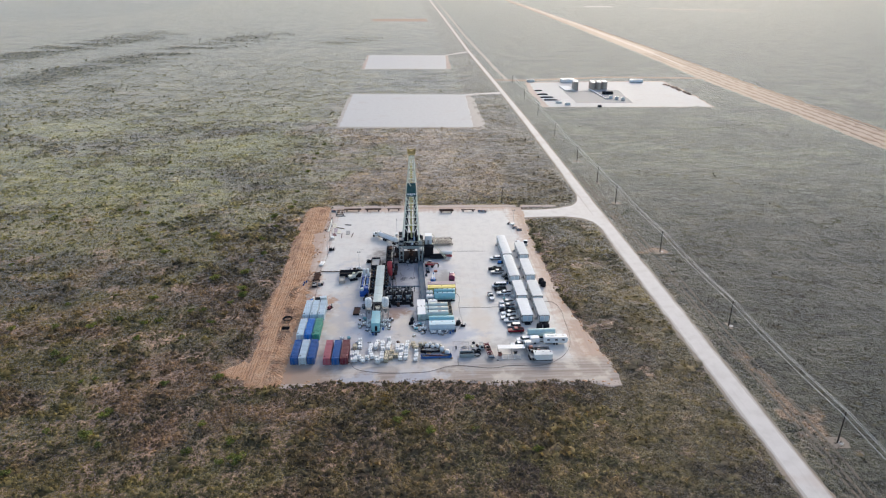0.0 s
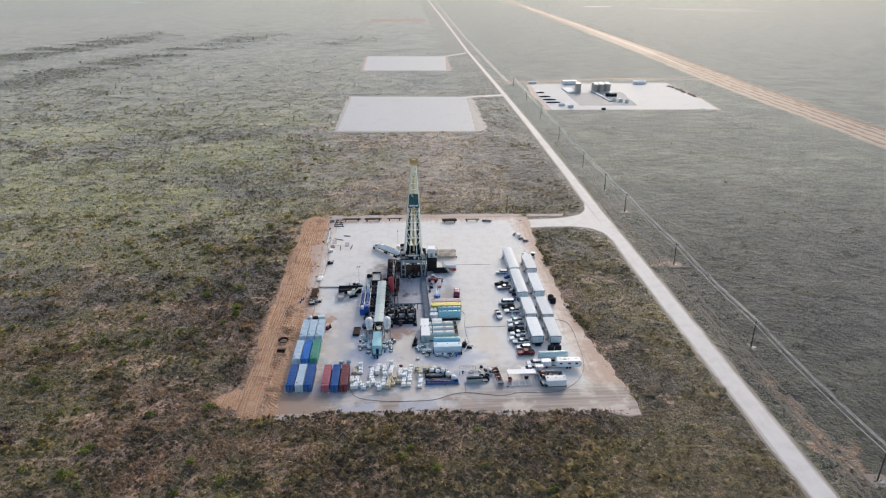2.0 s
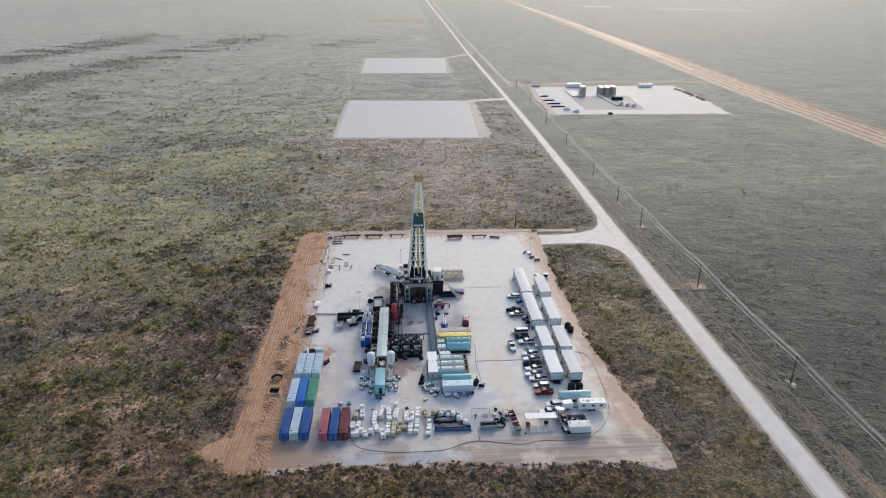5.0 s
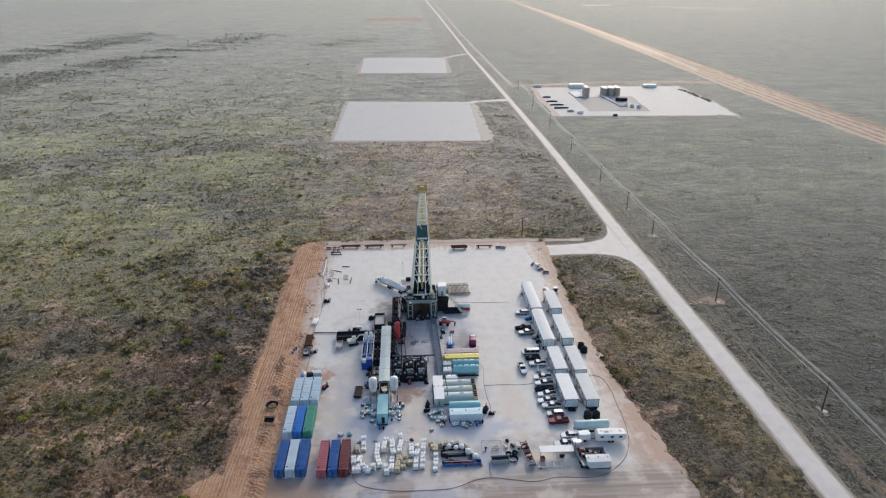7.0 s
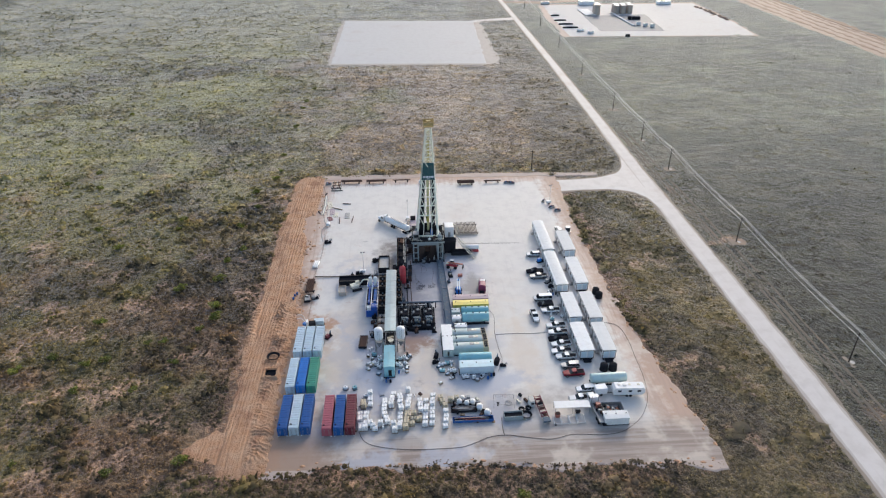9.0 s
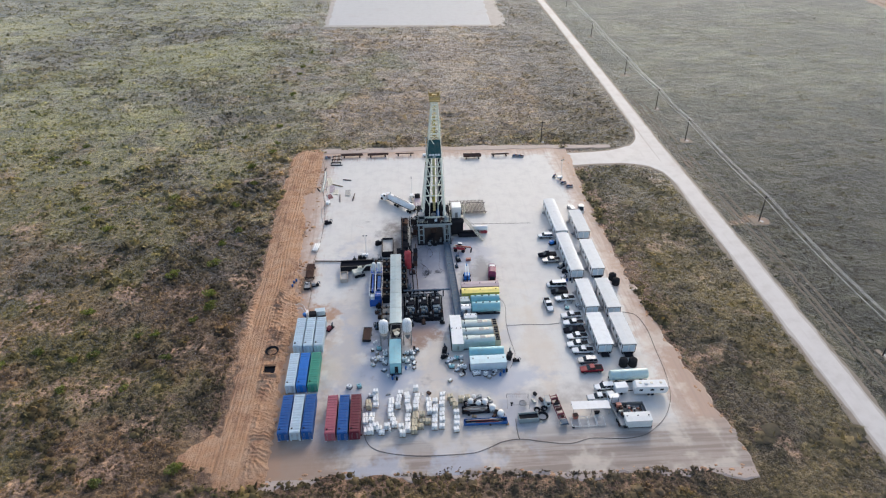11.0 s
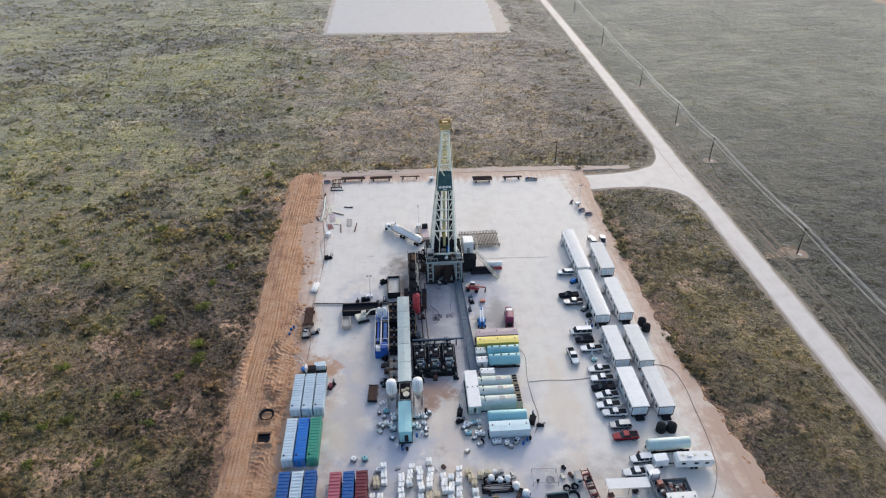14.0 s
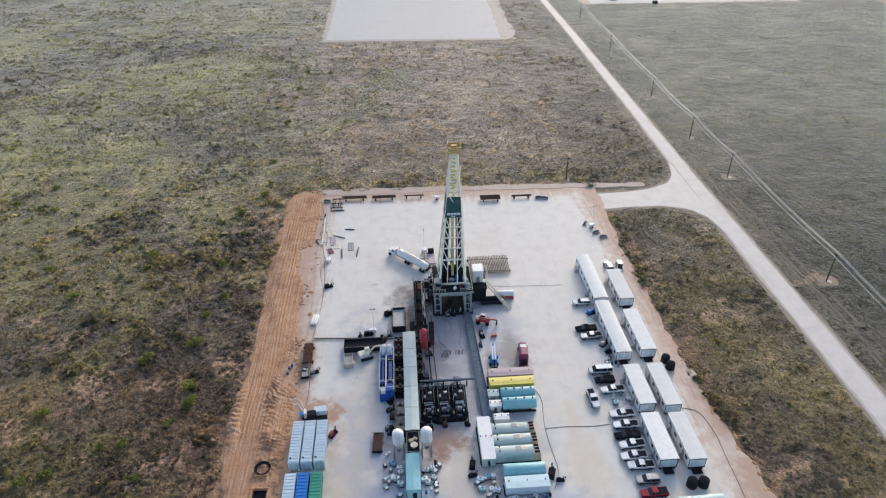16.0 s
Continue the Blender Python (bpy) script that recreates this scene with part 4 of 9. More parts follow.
def rig():
    g = thing("drilling_rig", -1.7, 275.0, PAD, 0, "land drilling rig with white lattice mast, yellow crown and grey substructure", "drilling rig")
    F = 8.4                                    # drill floor
    sub = part("substructure", Shape().box((0, 0, 0.35), (11.6, 13, 0.5)), "dark", g, "dark steel base skid")
    for x in (-5.2, -3.6, 3.6, 5.2):
        for y in (-5.9, 0, 5.9):
            part("post", Shape().box((x, y, 4.3), (0.45, 0.5, 7.6)), "steel_light", sub)
    for x in (-5.2, -3.6, 3.6, 5.2):
        for z in (2.6, 4.9, 7.2):
            part("girder", Shape().box((x, 0, z), (0.28, 12.2, 0.3)), "steel_light", sub)
    for y in (-5.9, 5.9):
        for a in (-1, 1):
            for z in (1.6, 3.8, 6.0):
                part("rung_beam", Shape().box((a * 4.4, y, z), (1.7, 0.26, 0.26)), "steel_light", sub)
        part("header_beam", Shape().box((0, y, 7.2), (7.0, 0.4, 0.7)), "steel_light", sub)
    for a in (-1, 1):
        for y0, y1 in ((-5.8, 0), (0, 5.8)):
            strut("brace", (a * 5.2, y0, 0.7), (a * 5.2, y1, 7.2), 0.13, "steel_light", sub)
    part("drill_floor", Shape().box((0, 0, F - 0.25), (11.4, 12.6, 0.5)), "black", g, "dark steel drill floor")
    part("floor_beam", Shape().box((0, -6.45, F - 0.3), (11.8, 0.3, 0.55)), "steel_light", g, "light grey front floor beam")
    for p, q in (((-5.6, -6.2), (-2.2, -6.2)), ((2.2, -6.2), (5.6, -6.2)), ((-5.6, -6.2), (-5.6, 6.2)), ((5.6, -6.2), (5.6, 6.2)), ((-5.6, 6.2), (5.6, 6.2))):
        s = Shape()
        n = max(2, int(math.dist(p, q) / 1.6))
        for k in range(n + 1):
            x, y = p[0] + (q[0] - p[0]) * k / n, p[1] + (q[1] - p[1]) * k / n
            s.cyl((x, y, F), (x, y, F + 1.1), 0.035, 5)
        for z in (0.6, 1.1):
            s.cyl((*p, F + z), (*q, F + z), 0.035, 5)
        part("floor_railing", s, "mast", g)
    # blowout preventer and cellar under the floor
    bop = part("blowout_preventer", Shape().cyl((0, 1, 0.2), (0, 1, 1.6), 0.75).cyl((0, 1, 1.6), (0, 1, 2.2), 1.0).cyl((0, 1, 2.2), (0, 1, 4.2), 0.65).cyl((0, 1, 4.2), (0, 1, 5.8), 0.9), "rust", g, "rusty blowout preventer stack")
    for z in (2.7, 3.6):
        part("ram", Shape().cyl((-1.7, 1, z), (1.7, 1, z), 0.32), "rust", bop)
    # what stands on the floor
    part("hoist_drum", Shape().box((0, 3.6, F + 0.9), (5.6, 3.0, 1.8), 0, 0.2).cyl((-2.2, 3.2, F + 1.9), (2.2, 3.2, F + 1.9), 0.8, 12), "dark", g, "dark drawworks housing")
    for k, (x, y, w, l, h, c) in enumerate(((-2.6, -4.8, 1.6, 0.8, 0.9, "dark"), (2.4, -4.6, 1.1, 1.2, 1.1, "rust"), (3.9, -1.6, 1.3, 2.2, 1.4, "grey"), (-3.9, 0.6, 1.2, 1.6, 1.2, "steel_blue"), (3.9, 2.6, 1.2, 1.8, 1.7, "dark"), (0.6, -4.9, 0.9, 0.7, 0.7, "white"), (4.3, -4.7, 1.2, 1.4, 1.8, "steel_light"))):
        part("floor_tool", Shape().box((x, y, F + h / 2), (w, l, h), 7 * k, 0.1).cyl((x, y, F + h), (x + 0.2, y, F + h + 0.5), 0.14, 6), c, g)
    part("iron_roughneck", Shape().box((1.5, -1.4, F + 1.0), (0.9, 1.2, 2.0), 0, 0.1).cyl((1.5, -1.4, F + 2.0), (1.5, -1.4, F + 2.8), 0.3), "blue", g)
    part("rotary_table", Shape().cyl((0, -0.5, F), (0, -0.5, F + 0.35), 0.9, 14), "grey", g)
    part("driller_cabin", Shape().box((-4.2, -3.6, F + 1.25), (2.2, 2.6, 2.5), 0, 0.12), "grey", g, "grey driller's cabin")
    part("cabin_window", Shape().box((-3.09, -3.6, F + 1.6), (0.06, 2.0, 1.0)).box((-4.2, -4.92, F + 1.6), (1.6, 0.06, 1.0)), "glass", g)
    # mast: front face leans back, rear face upright, narrowing to the crown
    mast = part("mast", Shape().box((0, -3.0, F + 0.35), (7.8, 0.3, 0.3)), "mast", g, "white lattice mast")
    part("base_beam", Shape().box((0, 4.2, F + 0.35), (7.8, 0.4, 0.4)), "mast", mast)
    TOP = 47.5

    def corner(sx, sy, z):
        u = (z - F) / (TOP - F)
        return Vector((0.35 + u * 0.75 + sx * (3.75 + (0.85 - 3.75) * u) - 0.35 * (1 - u), (-3.0 + 5.4 * u) if sy < 0 else (4.0 + 0.6 * u), z))

    for sx in (-1, 1):
        for sy in (-1, 1):
            leg = Shape()
            a, b = corner(sx, sy, F + 0.3), corner(sx, sy, TOP)
            leg.cyl(a, b, 0.42, 4, 0.28, False)
            part("mast_leg", leg, "mast", mast)
    levels = [F + 0.6, 13.4, 16.6, 20.2, 23.4, 26.6, 29.6, 32.4, 35.0, 37.4, 39.8, 42.2, 44.6, TOP - 0.9, TOP]
    for k, z in enumerate(levels):
        for face in ("back", "west", "east", "front"):
            if face == "front" and (z < 15 and k > 0):
                continue
            p, q = {"front": (corner(-1, -1, z), corner(1, -1, z)), "back": (corner(-1, 1, z), corner(1, 1, z)), "west": (corner(-1, -1, z), corner(-1, 1, z)), "east": (corner(1, -1, z), corner(1, 1, z))}[face]
            strut("girt", p, q, 0.15 if face != "front" else 0.26, "mast", mast, 5)
    for k, (z0, z1) in enumerate(zip(levels[1:], levels[2:])):
        for face in (0, 1, 2, 3):
            if face == 0:
                a, b, c, d = corner(-1, -1, z0), corner(1, -1, z0), corner(-1, -1, z1), corner(1, -1, z1)
                if z0 < 29:
                    strut("lattice_brace", a.lerp(b, 0.27), c, 0.16, "mast", mast, 4)
                    strut("lattice_brace", a.lerp(b, 0.73), d, 0.16, "mast", mast, 4)
                    continue
            elif face == 1:
                a, b, c, d = corner(-1, 1, z0), corner(1, 1, z0), corner(-1, 1, z1), corner(1, 1, z1)
            elif face == 2:
                a, b, c, d = corner(-1, -1, z0), corner(-1, 1, z0), corner(-1, -1, z1), corner(-1, 1, z1)
            else:
                a, b, c, d = corner(1, -1, z0), corner(1, 1, z0), corner(1, -1, z1), corner(1, 1, z1)
            if z0 > 29:
                strut("lattice_brace", a, d, 0.1, "mast", mast, 4)
            strut("lattice_brace", b, c, 0.12 if z0 < 29 else 0.1, "mast", mast, 4)
    for sx in (-1, 1):                         # inner uprights that guide the front opening
        strut("guide_post", corner(-1, -1, F + 0.5).lerp(corner(1, -1, F + 0.5), 0.5 + sx * 0.2), corner(-1, -1, 31).lerp(corner(1, -1, 31), 0.5 + sx * 0.24), 0.15, "mast", mast, 4)
    # windbreak sheet with its emblem, drawn as plain bars
    lo, hi = 29.6, 35.6
    s = Shape()
    quad = [corner(-1, -1, lo), corner(1, -1, lo), corner(1, -1, hi), corner(-1, -1, hi)]
    fwd = Vector((0, -0.32, 0))
    quad = [p + fwd + Vector(((-0.12 if i in (0, 3) else 0.12), 0, 0)) for i, p in enumerate(quad)]
    back = [p + Vector((0, 0.1, 0)) for p in quad]
    s.put(quad + back, [(0, 1, 2, 3), (7, 6, 5, 4), (0, 4, 5, 1), (1, 5, 6, 2), (2, 6, 7, 3), (3, 7, 4, 0)])
    wind = part("windbreak", s, "teal_dark", mast, "dark teal windbreak sheet with a white emblem bar")

    def on_sheet(u, w, d=-0.03):
        return quad[0].lerp(quad[1], u).lerp(quad[3].lerp(quad[2], u), w) + Vector((0, d, 0))

    for u0, u1, w0, w1 in ((0.1, 0.3, 0.13, 0.24), (0.33, 0.5, 0.13, 0.24), (0.53, 0.7, 0.13, 0.24), (0.73, 0.92, 0.13, 0.24), (0.38, 0.62, 0.05, 0.09)):
        q = [on_sheet(u0, w0), on_sheet(u1, w0), on_sheet(u1, w1), on_sheet(u0, w1)]
        part("emblem_bar", Shape().put(q + [p + Vector((0, 0.025, 0)) for p in q], [(0, 1, 2, 3), (0, 4, 5, 1), (1, 5, 6, 2), (2, 6, 7, 3), (3, 7, 4, 0)]), "white", wind)
    for sx in (-1, 1):
        a, b = corner(sx, -1, lo), corner(sx, -1, hi)
        c, d = corner(sx, 1, lo), corner(sx, 1, hi)
        o = Vector((sx * 0.15, 0, 0))
        q = [a + o, c + o, d + o, b + o]
        part("side_windbreak", Shape().put(q + [p + Vector((sx * 0.08, 0, 0)) for p in q], [(0, 1, 2, 3), (7, 6, 5, 4), (0, 4, 5, 1), (1, 5, 6, 2), (2, 6, 7, 3), (3, 7, 4, 0)]), "teal_dark", mast)
    part("racking_board", Shape().box((0.7, 1.0, 30.4), (4.6, 1.2, 0.2)).box((0.7, 3.4, 30.4), (4.8, 1.6, 0.2)), "dark", mast)
    strut("tugger_boom", on_sheet(0.45, 0.8, -0.3), on_sheet(0.12, 1.12, -0.5), 0.13, "mast", mast)
    strut("standpipe", (-3.6, 0, F), (-0.4, 1.8, 40), 0.1, "mast", mast)
    for a in (-1, 1):                          # ladder cage on the flank, service loop on the other
        strut("ladder_rail", corner(1, -1, 12) + Vector((0.5, 1 + a * 0.25, 0)), corner(1, -1, 44) + Vector((0.6, 0.6 + a * 0.25, 0)), 0.05, "mast", mast, 4)
    # drill pipe stands racked on both sides, top drive rail between
    for sx in (-1, 1):
        for i in range(5):
            for j in range(6):
                x, y = sx * (1.45 + i * 0.32), -1.2 + j * 0.34
                strut("pipe_stand", (x, y, F), (x * 0.72 + 0.5, y + 1.9, F + 21.0 + 0.25 * ((i + j) % 3)), 0.16, "dark", g, 5)
    part("top_drive_rail", Shape().box((0.35, 0.2, 20.0), (0.8, 0.4, 20.6), 0, 0.05), "rail_yellow", mast, "pale yellow top drive guide rail")
    part("top_drive", Shape().box((0.2, 0.3, 14.6), (1.1, 1.2, 2.6), 0, 0.15).cyl((0.2, 0.3, 11.6), (0.2, 0.3, 13.4), 0.28), "yellow", mast, "yellow top drive")
    part("travelling_block", Shape().box((0.3, 0.6, 17.6), (1.0, 0.9, 2.4), 0, 0.25), "yellow", mast)
    for k in range(6):
        strut("drill_line", (0.05 + k * 0.12, 0.7, 18.6), (0.6 + k * 0.16, 3.0, 47.7), 0.03, "yellow", mast, 4)
    part("kelly_hose", Shape().tube([(-2.2, 0.2, 28 - 0.0), (-1.6, -0.9, 22), (-0.8, -1.3, 17), (-0.2, -0.6, 14.6), (0.1, 0, 15.8)], 0.1), "black", mast)
    for x in (-0.1, 0.85):                     # yellow hangers high in the mast
        part("hanger_plate", Shape().box((0.65 + (x - 0.35) * 0.5, 1.7, 40.2), (0.26, 0.25, 5.6), 0, 0.05), "yellow", mast)
    crown = part("crown_block", Shape().box((1.05, 3.3, TOP + 0.5), (3.2, 3.4, 0.35)).box((1.05, 3.3, TOP + 1.4), (1.5, 1.2, 1.6), 0, 0.1), "crown", g, "yellow crown block with railings")
    for a in (-1, 1):
        part("sheave", Shape().cyl((1.05 + a * 0.4 - 0.08, 3.3, TOP + 1.6), (1.05 + a * 0.4 + 0.08, 3.3, TOP + 1.6), 0.6, 14), "tan_tank", crown)
        for b in (-1, 1):
            part("crown_post", Shape().cyl((1.05 + a * 1.6, 3.3 + b * 1.7, TOP + 0.4), (1.05 + a * 1.75, 3.3 + b * 1.8, TOP + 3.3), 0.08, 5), "crown", crown)
        part("crown_rail", Shape().cyl((1.05 + a * 1.7, 1.5, TOP + 3.2), (1.05 + a * 1.7, 5.1, TOP + 3.2), 0.06, 5).cyl((1.05 + a * 1.65, 1.5, TOP + 2.2), (1.05 + a * 1.65, 5.1, TOP + 2.2), 0.06, 5), "crown", crown)
        part("crown_rail", Shape().cyl((-0.7, 3.3 + a * 1.8, TOP + 3.2), (2.8, 3.3 + a * 1.8, TOP + 3.2), 0.06, 5).cyl((-0.6, 3.3 + a * 1.75, TOP + 2.2), (2.7, 3.3 + a * 1.75, TOP + 2.2), 0.06, 5), "crown", crown)
        part("crown_mesh", Shape().box((1.05 + a * 1.66, 3.3, TOP + 1.5), (0.06, 3.4, 1.1)), "crown", crown)
        part("crown_mesh", Shape().box((1.05, 3.3 + a * 1.74, TOP + 1.5), (3.2, 0.06, 1.1)), "crown", crown)
    # doghouse and tank platform on the east side, stair down to the pad
    east = part("side_platform", Shape().box((8.1, 2.6, 5.6), (4.6, 8.4, 0.4)), "dark", g)
    for x in (6.2, 10.0):
        for y in (-1.2, 6.4):
            part("platform_post", Shape().box((x, y, 2.8), (0.35, 0.35, 5.4)), "dark", east)
    part("doghouse", Shape().box((8.0, 3.2, 7.9), (3.2, 4.0, 4.2), 0, 0.12), "white", east, "white steel doghouse")
    part("doghouse_door", Shape().box((8.0, 1.17, 7.0), (0.9, 0.08, 2.0)), "grey", east)
    part("doghouse_window", Shape().box((9.62, 3.4, 8.4), (0.08, 1.6, 0.9)), "glass", east)
    part("under_tank", Shape().box((8.1, 2.6, 2.9), (4.0, 7.4, 4.8), 0, 0.1), "dark", east, "dark steel tank under the platform")
    part("side_skid", Shape().box((12.2, -1.4, 0.9), (7.4, 2.6, 1.3), 0, 0.1).cyl((9.2, -1.4, 1.9), (14.6, -1.4, 1.9), 0.45, 8), "dark", east, "dark pump skid beside the substructure")
    part("pipe_arm", Shape().tube([(9.6, 4.6, 9.4), (10.6, 4.4, 9.2), (11.0, 3.8, 7.8), (11.0, 3.6, 6.2)], 0.22, 8), "cream", east)
    stair = part("stair_landing", Shape().box((9.6, 2.0, 5.9), (1.6, 1.6, 0.15)), "cream", g, "cream steel stair")
    a, b = Vector((10.2, 1.6, 6.0)), Vector((17.0, -5.0, 0.1))
    side = (b - a).cross(Vector((0, 0, 1))).normalized()
    for k in (-0.6, 0.6):
        part("stringer", Shape().cyl(a + side * k, b + side * k, 0.14, 4), "cream", stair)
        part("handrail", Shape().cyl(a + side * k + Vector((0, 0, 1)), b + side * k + Vector((0, 0, 1)), 0.05, 5), "cream", stair)
    for k in range(26):
        c = a.lerp(b, (k + 0.5) / 26)
        t = Shape().box((0, 0, 0), (0.3, 1.15, 0.05), 0, 0.01)
        again_m = Matrix.Translation(c) @ Matrix.Rotation(math.atan2((b - a).y, (b - a).x), 4, "Z")
        if k == 0:
            first = part("tread", t, "cream", stair)
            first.matrix_basis = again_m
        else:
            again(first, stair, again_m)
    # choke lines and service gear west of the substructure
    for k in range(3):
        part("flow_line", Shape().tube([(-5.8, -2 + k, 1.2), (-8.5, -3 + k, 1.0), (-9.8, -6 + k, 1.0), (-9.8, -14, 1.0)], 0.12), "rust", g)
    part("flow_line_rack", Shape().box((-8.6, -4.5, 2.6), (0.9, 12, 0.3)).box((-8.6, -9, 1.3), (0.5, 0.5, 2.4)).box((-8.6, 0, 1.3), (0.5, 0.5, 2.4)), "grey", g)
    return g


def catwalk():
    g = thing("pipe_catwalk", 2.9, 248.5, PAD, 1.6, "long dark steel pipe catwalk with rails, from the rig floor south", "catwalk")
    part("deck", Shape().box((0, 0, 0.95), (2.1, 40, 0.2)), "steel_blue", g, "blue-grey steel deck")
    part("apron", Shape().box((-0.2, -15.5, 1.05), (2.3, 9.5, 0.25)), "steel_blue", g)
    for x in (-1.0, 1.0):
        part("rail", Shape().box((x, 0, 1.25), (0.22, 40, 0.34)), "steel_blue", g)
    for k in range(20):
        part("cross_bar", Shape().box((0, -19.4 + 2.04 * k, 1.06), (1.7, 0.1, 0.06)), "steel_blue", g)
    for k in range(11):
        part("trestle", Shape().box((0, -19 + k * 3.8, 0.45), (1.5, 0.25, 0.85)), "dark", g)
    part("v_door_ramp", Shape().cyl((-0.6, 19.8, 1.1), (-1.2, 23.2, 7.8), 0.14, 4).cyl((0.6, 19.8, 1.1), (0.2, 23.2, 7.8), 0.14, 4), "grey", g)
    return g


# ---- freight containers ----
def container(colour, label, x, y, z=0.16, rz=0.0):
    L, W, H = 12.19, 2.44, 2.6
    g = thing("shipping_container", x, y, PAD, rz, label, "container", "containers in rows")
    body = Shape()
    n = 26
    for s in (-1, 1):                          # corrugated sides
        vs, fs = [], []
        for k in range(n * 2 + 1):
            yy = -L / 2 + 0.1 + (L - 0.2) * k / (n * 2)
            dx = s * (W / 2 - (0.05 if (k // 1) % 2 else 0.0))
            vs += [(dx, yy, 0.3), (dx, yy, 0.1 + H)]
        fs = [(2 * k, 2 * k + 2, 2 * k + 3, 2 * k + 1) if s > 0 else (2 * k, 2 * k + 1, 2 * k + 3, 2 * k + 2) for k in range(n * 2)]
        body.put(vs, fs)
    body.box((0, 0, 1.42), (W - 0.16, L - 0.16, 2.5), 0, 0.02)
    part("body", body, colour, g)
    rib = None
    for k in range(14):                        # roof pressings
        yy = -L / 2 + 0.55 + (L - 1.1) * k / 13
        if rib is None:
            rib = part("roof_rib", Shape().extrude([(-W / 2 + 0.12, 0), (W / 2 - 0.12, 0), (W / 2 - 0.18, 0.11), (-W / 2 + 0.18, 0.11)], -0.2, 0.2), colour, g)
            rib.matrix_basis = pose(0, yy, 2.67)
        else:
            again(rib, g, pose(0, yy, 2.67))
    for sx in (-1, 1):
        part("top_rail", Shape().box((sx * (W / 2 - 0.06), 0, 0.06 + H), (0.12, L, 0.14)), colour, g)
        part("bottom_rail", Shape().box((sx * (W / 2 - 0.06), 0, 0.24), (0.12, L, 0.16)), colour, g)
        for sy in (-1, 1):
            part("corner_post", Shape().box((sx * (W / 2 - 0.08), sy * (L / 2 - 0.08), 1.42), (0.17, 0.17, 2.56)), colour, g)
            part("foot", Shape().box((sx * (W / 2 - 0.2), sy * (L / 2 - 0.1), 0.08), (0.42, 0.36, 0.16)), "white", g, "pale foot block")
    for sx in (-1, 1):
        d = part("door", Shape().box((sx * 0.58, -L / 2 + 0.02, 1.42), (1.1, 0.06, 2.35)), colour, g)
        for kx in (0.2, 0.42):
            part("lock_bar", Shape().cyl((sx * (0.58 + kx - 0.31), -L / 2 - 0.03, 0.3), (sx * (0.58 + kx - 0.31), -L / 2 - 0.03, 2.55), 0.025, 5), "grey", d)
    part("roof_vent", Shape().box((-0.72, -L / 2 + 1.3, 2.76), (0.42, 0.42, 0.14)), "black", g, "small black roof hatch")
    return g


